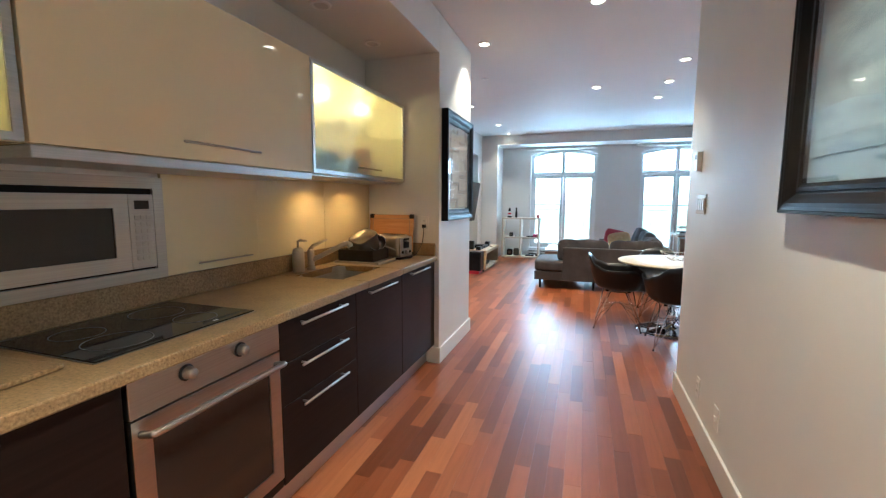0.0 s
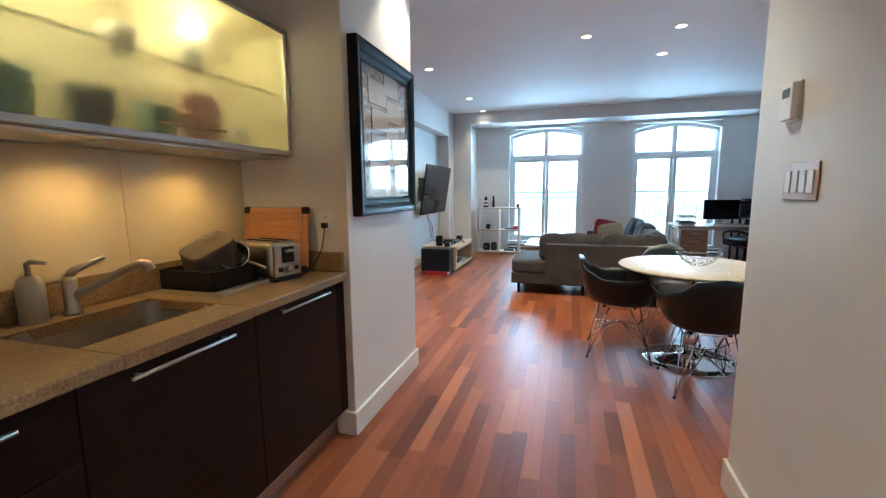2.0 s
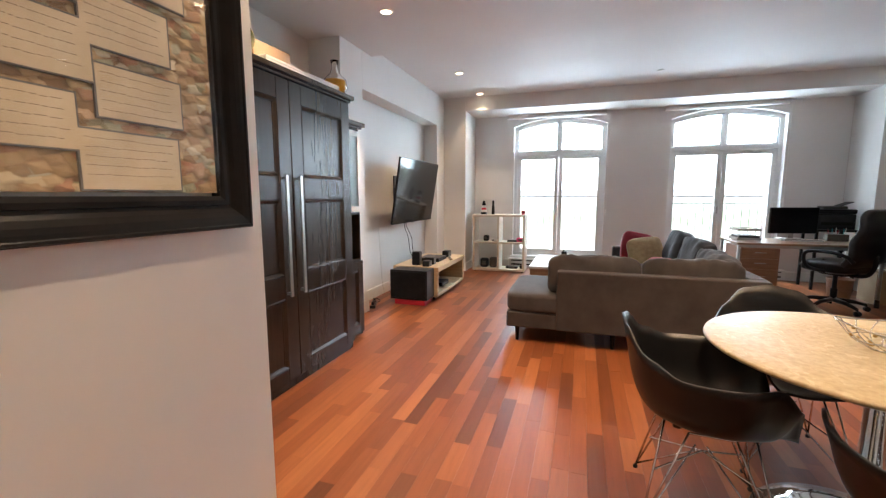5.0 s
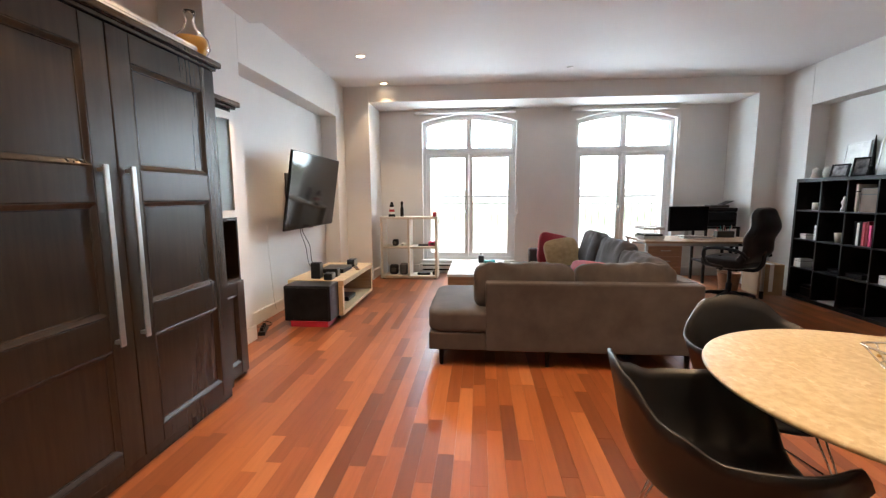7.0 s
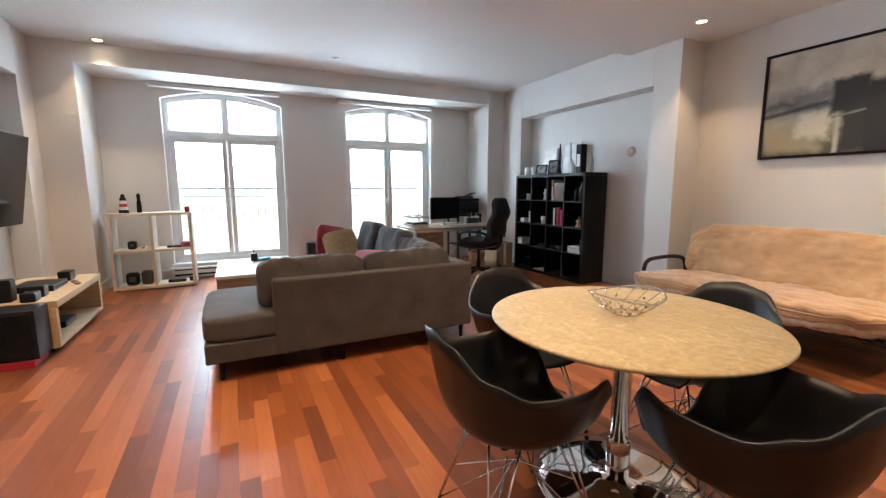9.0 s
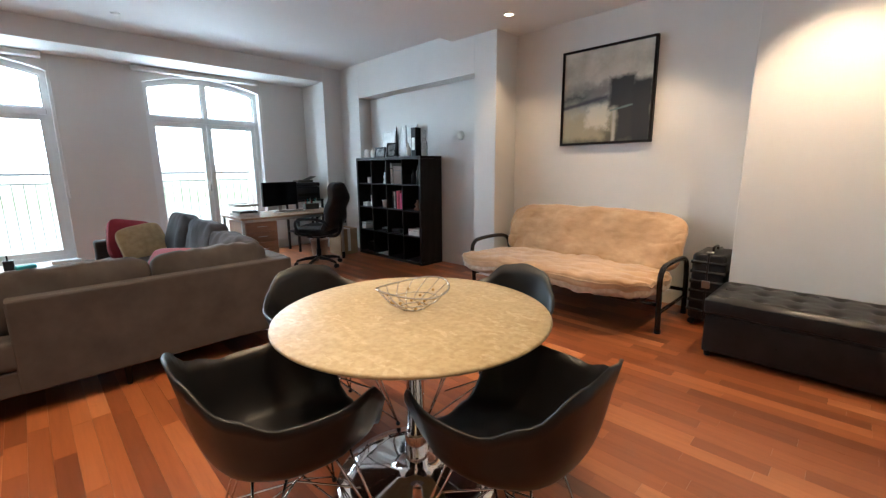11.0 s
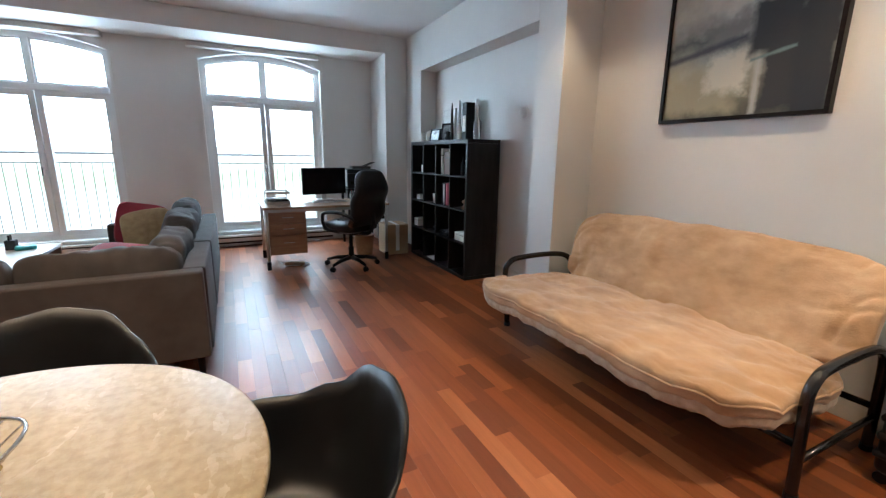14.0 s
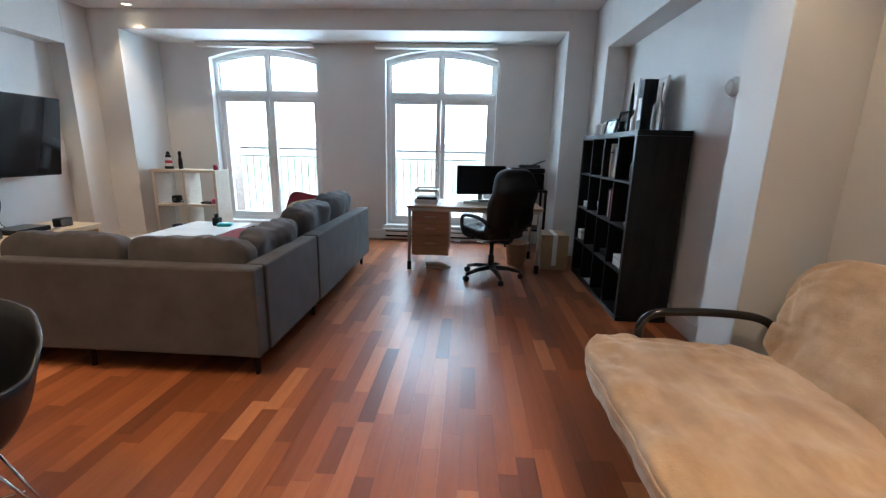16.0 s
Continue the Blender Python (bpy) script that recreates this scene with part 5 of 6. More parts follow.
PANELS = [(0.15, 0.622), (0.775, 1.262), (1.41, 1.885)]
for y0, y1, h in ((0.003, AL / 2 - 0.002, AL / 2 - 0.095), (AL / 2 + 0.002, AL - 0.003, AL / 2 + 0.045)):
    d = panel_door(arm, y0, y1, 0.062, 2.018, PANELS, AD)
    bm = box(AD + 0.026, AD + 0.036, h - 0.013, h + 0.013, 0.635, 1.42, 0.003)
    for z in (0.648, 1.39):
        box(AD, AD + 0.027, h - 0.011, h + 0.011, z, z + 0.016, bm=bm)
    part("handle", bm, steel, d, "long flat brushed steel handle")

side = thing("display_cabinet", "narrow dark cabinet with a frosted glass upper door", "cabinet", pose(-2.02, 6.725, 0))
SD, SL = 0.42, 0.345
for n, b in (("side_panel", (0, SD - 0.022, 0, 0.018, 0, 1.87)), ("side_panel", (0, SD - 0.022, SL - 0.018, SL, 0, 1.87)), ("back_panel", (0, 0.01, 0.018, SL - 0.018, 0, 1.87)),
             ("shelf", (0.01, SD - 0.022, 0.018, SL - 0.018, 0.70, 0.72)), ("shelf", (0.01, SD - 0.022, 0.018, SL - 0.018, 1.12, 1.14)), ("shelf", (0.01, SD - 0.03, 0.018, SL - 0.018, 1.50, 1.515)), ("top_panel", (0, SD - 0.022, 0.018, SL - 0.018, 1.85, 1.87))):
    part(n, box(*b), armoire_wood, side)
bm = box(0, SD + 0.012, -0.008, SL + 0.012, 1.871, 1.888, 0.003)
box(0, SD + 0.035, -0.008, SL + 0.035, 1.888, 1.925, 0.008, bm=bm)
part("cornice", bm, armoire_wood, side)
panel_door(side, 0.003, SL - 0.003, 0.03, 0.70, [(0.12, 0.61)], SD)
f = flat_sweep([(0.003, 1.145), (SL - 0.003, 1.145), (SL - 0.003, 1.848), (0.003, 1.848)], 0.05, 0, 0.02)
f.transform(Matrix(((0, 1, 0, SD - 0.02), (1, 0, 0, 0), (0, 0, 1, 0), (0, 0, 0, 1))))
gd = part("glass_door", f, trim_paint, side, "pale framed glass door")
part("pane", box(SD - 0.014, SD - 0.009, 0.05, SL - 0.05, 1.19, 1.80), frosted_glass, gd, "frosted pane")

# on top of the wardrobe
roll = thing("rolled_mat", "rolled olive exercise mat lying on the wardrobe", "mat", pose(-1.72, 5.62, 2.0755 + 0.077))
bm = bmesh.new()
prev = None
for k in range(90):
    a = k * 0.32
    r = 0.018 + 0.0021 * a
    ring = [bm.verts.new((x, r * math.cos(a), r * math.sin(a))) for x in (-0.30, 0.24)]
    if prev:
        bm.faces.new((prev[0], prev[1], ring[1], ring[0]))
    prev = ring
o = part("roll", bm, noisy("olive_foam", [(0.3, (0.10, 0.10, 0.04)), (0.7, (0.24, 0.20, 0.07))], 20, 0.8), roll, smooth=True)
md = o.modifiers.new("thickness", "SOLIDIFY")
md.thickness = 0.0045
bx = thing("cardboard_box", "small brown cardboard box on the wardrobe", "box", pose(-1.75, 5.98, 2.0755 + 0.051))
part("carton", box(-0.14, 0.15, -0.17, 0.17, 0, 0.10, 0.003), cardboard, bx)
part("flap", box(-0.138, 0.148, -0.004, 0.168, 0.1005, 0.103), cardboard, bx)
bx = thing("flat_box", "long flat white box on the wardrobe", "box", pose(-1.68, 6.22, 2.0755))
part("carton", box(-0.14, 0.16, -0.40, 0.40, 0, 0.05, 0.003), paper, bx)
part("lid_edge", box(-0.143, 0.163, -0.403, 0.403, 0.034, 0.0505, 0.002, 1), paper, bx)
vase = thing("glass_decanter", "clear glass decanter half full of amber liquid", "decanter", pose(-1.58, 6.66, 2.0755) @ Matrix.Scale(1.3, 4))
part("vessel", lathe([(0.03, 0), (0.05, 0.004), (0.075, 0.045), (0.07, 0.085), (0.03, 0.125), (0.018, 0.16), (0.026, 0.20), (0.023, 0.20), (0.015, 0.16), (0.027, 0.123), (0.066, 0.084), (0.071, 0.045), (0.047, 0.008), (0.0, 0.007)], 28), clear_glass, vase, smooth=True)
part("liquid", lathe([(0.001, 0.0085), (0.046, 0.0095), (0.069, 0.046), (0.064, 0.083), (0.001, 0.083)], 28), amber_glass, vase, "amber liquid", True)
fig = thing("figurine", "small copper-coloured figurine on the narrow cabinet", "figurine", pose(-1.72, 6.90, 1.926))
put_fig = lathe([(0.03, 0), (0.032, 0.008), (0.014, 0.02), (0.022, 0.06), (0.03, 0.085), (0.014, 0.11), (0.02, 0.13), (0.012, 0.15), (0.002, 0.156)], 20)
part("body", put_fig, noisy("copper", [(0.3, (0.28, 0.12, 0.06)), (0.7, (0.40, 0.19, 0.10))], 12, 0.35, 0.6), fig, smooth=True)

# television on its bracket
tv = thing("television", "large black flat television on a tilted wall bracket", "television", pose(-1.905, 9.16, 1.346, 90, 0, 90) @ pose(0, 0, 0, 9))
part("panel", box(-0.71, 0.71, -0.424, 0.424, 0.0, 0.028, 0.006), black_plastic, tv)
part("screen", box(-0.70, 0.70, -0.410, 0.416, 0.027, 0.0295), screen_black, tv, "dark glossy screen")
part("electronics", box(-0.45, 0.45, -0.34, 0.10, -0.03, 0.0, 0.01), black_plastic, tv)
part("chin", box(-0.06, 0.06, -0.431, -0.423, 0.005, 0.025, 0.002), black_plastic, tv)
mount = thing("wall_bracket", "black steel television wall bracket", "bracket", pose(-2.17, 9.16, 1.36))
part("wall_plate", box(0, 0.015, -0.18, 0.18, -0.22, 0.20, 0.004), iron, mount)
part("arm", box(0.015, 0.235, -0.04, 0.04, -0.05, 0.03, 0.004), iron, mount)
part("brace", box(0.015, 0.05, -0.22, 0.22, -0.06, 0.04, 0.004), iron, mount)
for k, (y0, y1) in enumerate(((8.45, 8.55), (9.1, 9.0), (9.15, 9.1))):
    cab = thing("cable", "thin cable hanging from the television", "cable", pose(0, 0, 0), "television cables")
    part("wire", tube(curve_points([(-2.13, y0, 0.98), (-2.145, y0 + 0.03, 0.75), (-2.14, (y0 + y1) / 2, 0.5), (-2.15, y1, 0.2), (-2.14, y1 + 0.02, 0.06)] if k == 0 else
                                   [(-1.95, y0, 1.05), (-2.05, y0 - 0.02, 0.9), (-2.0, (y0 + y1) / 2 + 0.04 * k, 0.7), (-1.93, y1, 0.50), (-1.85, y1, 0.418)], 6), 0.004, 6), white_plastic if k == 0 else black_plastic, cab, smooth=True)

bench = thing("tv_bench", "low birch television bench with an open shelf on castors", "tv bench", pose(-1.93, 8.43, -0.045))
BD, BL = 0.60, 1.20
part("top", box(0, BD, 0, BL, 0.405, 0.462, 0.004), birch, bench)
part("side", box(0, BD - 0.01, 0.0, 0.05, 0.09, 0.404, 0.003), birch, bench)
part("side", box(0, BD - 0.01, BL - 0.05, BL, 0.09, 0.404, 0.003), birch, bench)
part("bottom_shelf", box(0, BD - 0.01, 0.05, BL - 0.05, 0.09, 0.125, 0.003), birch, bench)
part("back", box(0, 0.012, 0.05, BL - 0.05, 0.125, 0.404), birch, bench)
for x in (0.06, BD - 0.07):
    for y in (0.05, BL - 0.05):
        part("castor", moved(lathe([(0.012, -0.012), (0.026, -0.010), (0.026, 0.010), (0.012, 0.012)], 16), pose(x, y, 0.045 + 0.026, 0, 90, 0)), black_plastic, bench)
        part("castor_fork", box(x - 0.018, x + 0.018, y - 0.016, y + 0.016, 0.074, 0.09, 0.003), steel, bench)
for x, y, z, w, d, h, lab in ((-1.66, 8.56, 0.417, 0.10, 0.10, 0.17, "small black cube speaker"), (-1.52, 8.66, 0.417, 0.13, 0.10, 0.09, "small black speaker lying down"),
                              (-1.52, 9.36, 0.417, 0.09, 0.15, 0.09, "small black centre speaker"), (-1.50, 8.50, 0.417, 0.09, 0.12, 0.07, "small black speaker on the bench")):
    sp_ = thing("loudspeaker", lab + " on the television bench", "speaker", pose(x, y, z), "small speakers")
    part("body", box(-w / 2, w / 2, -d / 2, d / 2, 0, h, 0.01, 3), black_plastic, sp_, smooth=True)
    part("grille", box(w / 2 - 0.002, w / 2 + 0.003, -d / 2 + 0.01, d / 2 - 0.01, 0.01, h - 0.01, 0.002, 1), grey_pan, sp_)
con = thing("game_console", "flat black game console on the television bench", "console", pose(-1.60, 9.0, 0.417))
part("body", box(-0.14, 0.14, -0.17, 0.17, 0, 0.05, 0.006), black_plastic, con)
part("gloss_strip", box(-0.141, 0.141, -0.171, 0.171, 0.02, 0.024), screen_black, con)
rem = thing("remote_control", "slim remote lying on the television bench", "remote", pose(-1.40, 9.15, 0.417, 0, 0, 25))
part("body", box(-0.02, 0.02, -0.09, 0.09, 0, 0.018, 0.006), oak, rem)
part("keypad", box(-0.014, 0.014, -0.06, 0.07, 0.018, 0.0195), black_plastic, rem)
for y in (8.75, 8.9):
    bk = thing("keyboard_instrument" if y < 8.8 else "media_box", "dark device lying on the lower bench shelf", "electronics", pose(-1.55, y + 0.2, 0.08))
    part("body", box(-0.10, 0.12, -0.06, 0.22, 0, 0.05, 0.006) if y < 8.8 else box(-0.32, -0.14, -0.1, 0.2, 0, 0.06, 0.005), black_plastic, bk)
    part("front_strip", box(0.1201, 0.123, -0.04, 0.2, 0.012, 0.03) if y < 8.8 else box(-0.1399, -0.137, -0.08, 0.18, 0.02, 0.035), grey_pan, bk)
crate = thing("red_box", "flat red box under the subwoofer", "box", pose(-1.63, 8.29, 0))
part("carton", box(-0.16, 0.22, -0.13, 0.12, 0, 0.058, 0.004), red_plastic, crate)
part("lid_edge", box(-0.162, 0.222, -0.132, 0.122, 0.042, 0.0585, 0.002, 1), red_plastic, crate)
sub = thing("subwoofer", "black box subwoofer standing on a red box", "speaker", pose(-1.63, 8.29, 0.059))
part("cabinet", box(-0.22, 0.25, -0.13, 0.13, 0, 0.355, 0.008, 2), black_plastic, sub)
part("grille", box(-0.20, 0.23, -0.138, -0.129, 0.02, 0.335, 0.004), canvas_dark, sub)
strip = thing("power_strip", "black power strip and plugs by the baseboard", "power strip", pose(-1.98, 7.98, 0, 0, 0, 20))
part("body", box(-0.03, 0.03, -0.12, 0.12, 0, 0.035, 0.005), black_plastic, strip)
for k in range(3):
    part("plug", box(-0.015, 0.015, -0.09 + k * 0.07, -0.055 + k * 0.07, 0.035, 0.07, 0.004), black_plastic, strip)
part("cord", tube(curve_points([(0, 0.12, 0.015), (0.05, 0.2, 0.01), (0.02, 0.3, 0.008), (-0.10, 0.38, 0.008)], 5), 0.004, 6), black_plastic, strip)

# open shelf by the window
sh = thing("open_shelf", "pale open shelving unit of four bays beside the window", "shelf", pose(-1.46, 10.645, 0))
SW, SDp, SH = 0.885, 0.33, 0.97
for n, b in (("upright", (0, 0.035, 0, SDp, 0.05, SH - 0.036)), ("upright", (SW / 2 - 0.016, SW / 2 + 0.016, 0, SDp, 0.05, SH - 0.036)), ("upright", (SW - 0.035, SW, 0, SDp, 0.05, SH - 0.036)),
             ("top_board", (-0.004, SW + 0.004, -0.004, SDp, SH - 0.036, SH)), ("bottom_board", (-0.004, SW + 0.004, -0.004, SDp, 0.014, 0.05))):
    part(n, box(*b, r=0.002, seg=1), shelf_white, sh)
for x0, x1 in ((0.036, SW / 2 - 0.017), (SW / 2 + 0.017, SW - 0.036)):
    part("shelf_board", box(x0, x1, 0.004, SDp, 0.478, 0.51, 0.002, 1), shelf_white, sh)
for x in (0.04, SW - 0.04):
    for y in (0.04, SDp - 0.04):
        part("foot", lathe([(0.02, 0), (0.02, 0.014)], 12, (x, y, 0)), black_plastic, sh)


def bottle(name, label, m, profile, mat, category="ornament", group=""):
    t = thing(name, label, category, m, group)
    part("body", lathe(profile, 22), mat, t, smooth=True)
    return t


lh = thing("striped_lighthouse", "small black and white striped lighthouse ornament", "ornament", pose(-1.30, 10.79, SH))
for k in range(5):
    r0, r1 = 0.055 - 0.005 * k, 0.051 - 0.005 * k
    part("band", lathe([(r0, k * 0.038), (r1, k * 0.038 + 0.037)], 20), (canvas_dark, ceramic, red_plastic, ceramic, canvas_dark)[k], lh)
part("lantern", lathe([(0.022, 0.19), (0.022, 0.22), (0.004, 0.235)], 16), canvas_dark, lh)
bottle("dark_bottle", "slim dark wooden bottle ornament on the shelf", pose(-1.14, 10.80, SH), [(0.025, 0), (0.028, 0.01), (0.026, 0.12), (0.018, 0.16), (0.022, 0.22), (0.012, 0.24)], espresso)
bottle("red_candle", "red glass candle cup on the shelf corner", pose(-0.62, 10.75, SH), [(0.03, 0), (0.033, 0.07), (0.030, 0.07), (0.026, 0.01)], red_plastic)
for x, z, w, h, mat, lab in ((-1.25, 0.51, 0.09, 0.10, black_plastic, "black camera"), (-1.13, 0.51, 0.06, 0.04, paper, "small white box"), (-0.80, 0.51, 0.16, 0.025, black_plastic, "black tablet"),
                             (-0.66, 0.51, 0.13, 0.07, pink_plastic, "bright pink box"), (-1.28, 0.05, 0.14, 0.16, black_plastic, "black bag"), (-1.12, 0.05, 0.13, 0.18, grey_pan, "dark grey bag"),
                             (-0.80, 0.05, 0.20, 0.035, black_plastic, "dark book"), (-0.62, 0.05, 0.08, 0.06, black_plastic, "black case")):
    t = thing(lab.replace(" ", "_"), lab + " lying on the open shelf", "clutter", pose(x, 10.80, z))
    part("body", box(-w / 2, w / 2, -0.06, 0.06, 0, h, min(w, h) * 0.25, 3), mat, t, smooth=True)
    part("detail", box(-w / 4, w / 4, -0.0625, -0.058, h * 0.3, h * 0.7, 0.001, 1), grey_pan, t)

# ---- sofa ----
sofa = thing("corner_sofa", "grey fabric corner sofa with loose cushions and dark legs", "sofa", pose(0.04, -0.055, 0))


def soft_box(name, x0, x1, y0, y1, z0, z1, puff=0.12, rumple=0.006, seed=1.0, square=8.0, mat=None, label="", tilt=None, cuts=12):
    bm = cushion(x1 - x0, y1 - y0, z1 - z0, cuts, square, puff, rumple, seed)
    m = pose((x0 + x1) / 2, (y0 + y1) / 2, (z0 + z1) / 2, *(tilt or (0, 0, 0)))
    return part(name, moved(bm, m), mat or sofa_fabric, sofa, label, True)


part("base", box(-0.34, 1.60, 7.335, 8.26, 0.135, 0.27, 0.012, 3), sofa_fabric, sofa)
part("base", box(0.72, 1.60, 8.275, 9.90, 0.135, 0.27, 0.012, 3), sofa_fabric, sofa)
part("back_panel", box(0.085, 1.615, 7.325, 7.44, 0.135, 0.652, 0.014, 3), sofa_fabric, sofa, smooth=False)
part("side_back_panel", box(1.505, 1.625, 7.441, 8.262, 0.135, 0.652, 0.014, 3), sofa_fabric, sofa)
part("side_back_panel", box(1.505, 1.63, 8.272, 9.90, 0.135, 0.655, 0.014, 3), sofa_fabric, sofa)
part("arm", box(0.68, 1.50, 9.79, 9.92, 0.135, 0.60, 0.02, 3), sofa_fabric, sofa)
soft_box("chaise_cushion", -0.355, 0.50, 7.33, 8.30, 0.262, 0.44, 0.06, 0.005, 1.0, 9)
soft_box("seat_cushion", 0.49, 1.50, 7.45, 8.29, 0.262, 0.44, 0.08, 0.005, 3.0, 9)
soft_box("seat_cushion", 0.70, 1.50, 8.28, 9.04, 0.262, 0.44, 0.08, 0.005, 5.0, 9)
soft_box("seat_cushion", 0.70, 1.50, 9.03, 9.79, 0.262, 0.44, 0.08, 0.005, 7.0, 9)


def back_cushion(w, h, d, m, seed):
    bm = cushion(w, h, d, 22, 5.5, 0.22, 0.012, seed, 6.0)
    for v in bm.verts:
        edge = max(0.0, v.co.y / h * 2)
        crease = math.sin(v.co.x * 42 + 7 * noise.noise(v.co * 5 + Vector((seed, 0, 0))))
        v.co.y += 0.006 * crease * edge
        v.co.z += 0.007 * crease * edge + 0.012 * math.sin(v.co.x * 15 + seed)
    return part("back_cushion", moved(bm, m), sofa_fabric, sofa, "rumpled loose back cushion", True)


back_cushion(0.76, 0.36, 0.17, pose(0.375, 7.545, 0.59, 84, 0, 0), 1.3)
back_cushion(0.74, 0.36, 0.17, pose(1.13, 7.545, 0.59, 83, 0, 0), 4.1)
back_cushion(0.70, 0.38, 0.18, pose(1.40, 7.95, 0.60, 80, 0, -90), 6.2)
back_cushion(0.74, 0.44, 0.19, pose(1.39, 8.62, 0.625, 78, 0, -90), 8.2)
back_cushion(0.72, 0.44, 0.19, pose(1.38, 9.36, 0.64, 76, 0, -90), 10.2)
for x, y in ((-0.25, 7.40), (1.555, 7.40), (0.55, 7.40), (1.55, 8.31), (1.55, 9.84), (0.78, 9.84), (-0.25, 8.20), (0.45, 8.20)):
    part("leg", lathe([(0.014, 0.0), (0.022, 0.135)], 14, (x, y, 0)), espresso, sofa, "tapered dark wooden leg")


def pillow(label, w, m, mat, seed):
    t = thing("throw_pillow", label, "pillow", m, "throw pillows")
    part("cover", cushion(w, w, 0.10, 14, 5.0, 0.42, 0.008, seed), mat, t, smooth=True)
    return t


pillow("dark red throw pillow leaning on the sofa arm", 0.44, pose(1.03, 9.66, 0.59, 66, 14, 12), red_fabric, 2.0)
pillow("ochre patterned throw pillow leaning on a red one", 0.42, pose(1.10, 9.49, 0.56, 58, -8, 8), ochre_fabric, 4.0)
pillow("dark red throw pillow lying in the sofa corner", 0.40, pose(1.10, 8.12, 0.585, 10, 4, -20), red_fabric, 6.0)

ct = thing("coffee_table", "low oak coffee table with a white top", "coffee table", pose(-0.27, 8.66, 0))
CW, CL = 0.65, 1.05
part("tabletop", box(0, CW, 0, CL, 0.425, 0.455, 0.004), table_white, ct, "glossy white top")
part("side", box(0.01, CW - 0.01, 0.01, 0.035, 0.03, 0.424, 0.002, 1), oak, ct)
part("side", box(0.01, CW - 0.01, CL - 0.035, CL - 0.01, 0.03, 0.424, 0.002, 1), oak, ct)
part("divider", box(0.02, CW - 0.02, 0.036, CL - 0.036, 0.20, 0.222), oak, ct)
part("front_panel", box(0.01, 0.03, 0.036, CL - 0.036, 0.23, 0.424), oak, ct)
part("base", box(0.02, CW - 0.02, 0.036, CL - 0.036, 0.0, 0.03), oak, ct)
t = thing("pen_cup", "small black pen holder on the coffee table", "pen holder", pose(0.10, 9.50, 0.455))
part("cup", box(-0.035, 0.035, -0.035, 0.035, 0, 0.085, 0.005), black_plastic, t)
part("phone", box(-0.01, 0.002, -0.03, 0.03, 0.02, 0.13, 0.004), screen_black, t)
t = thing("tissue_pack", "teal tissue pack on the coffee table", "tissue pack", pose(0.20, 9.47, 0.455, 0, 0, 15))
part("pack", box(-0.07, 0.07, -0.045, 0.045, 0, 0.035, 0.012, 3), teal_plastic, t, smooth=True)
part("opening", box(-0.03, 0.03, -0.012, 0.012, 0.0345, 0.037, 0.001, 1), paper, t)

# ---- work corner ----
desk = thing("desk", "oak-topped desk with steel legs and a drawer pedestal", "desk", pose(2.13, 9.63, 0))
DW, DD = 1.46, 0.75
part("desktop", box(0, DW, 0, DD, 0.69, 0.715, 0.003), oak, desk, "worn oak desktop")
part("apron", box(0.03, DW - 0.03, 0.02, 0.04, 0.655, 0.689), steel, desk)
for x in (0.03, DW - 0.03):
    for y in (0.04, DD - 0.04):
        leg = part("leg", tube([(x, y, 0.03), (x, y, 0.69)], 0.019, 14), steel, desk, "round steel leg", True)
        part("foot_cap", lathe([(0.024, 0), (0.024, 0.09), (0.02, 0.095)], 14, (x, y, 0)), black_plastic, leg)
ped = part("pedestal", box(0.055, 0.46, 0.045, 0.62, 0.165, 0.652, 0.004), drawer_wood, desk, "red-brown wooden drawer pedestal")
for z0, z1 in ((0.17, 0.39), (0.395, 0.52), (0.525, 0.648)):
    part("drawer", box(0.06, 0.455, 0.03, 0.046, z0 + 0.002, z1 - 0.002, 0.003, 1), drawer_wood, ped)
part("handle", box(0.20, 0.32, 0.018, 0.031, 0.46, 0.468, 0.002, 1), steel, ped)
part("handle", box(0.20, 0.32, 0.018, 0.031, 0.59, 0.598, 0.002, 1), steel, ped)
part("handle", box(0.20, 0.32, 0.018, 0.031, 0.30, 0.308, 0.002, 1), steel, ped)

mon = thing("monitor", "wide black desktop monitor on a silver stand", "monitor", pose(2.94, 10.30, 0.715, 0, 0, 14))
part("panel", box(-0.30, 0.30, -0.012, 0.018, 0.075, 0.415, 0.005), black_plastic, mon)
part("screen", box(-0.29, 0.29, -0.0135, -0.011, 0.085, 0.405), screen_black, mon)
part("stand", box(-0.03, 0.03, 0.02, 0.035, 0.01, 0.20, 0.004), steel, mon)
part("foot", box(-0.12, 0.12, -0.06, 0.11, 0, 0.012, 0.005), steel, mon)
kb = thing("keyboard", "slim pale keyboard on the desk", "keyboard", pose(2.94, 10.03, 0.715, 0, 0, 6))
part("body", box(-0.21, 0.21, -0.06, 0.06, 0, 0.014, 0.005), white_plastic, kb)
for r in range(4):
    part("key_row", box(-0.20, 0.20, -0.052 + r * 0.027, -0.030 + r * 0.027, 0.014, 0.018, 0.001, 1), grey_pan, kb)
tray = thing("letter_tray", "two-tier steel letter tray stacked with papers", "letter tray", pose(2.32, 10.02, 0.715))
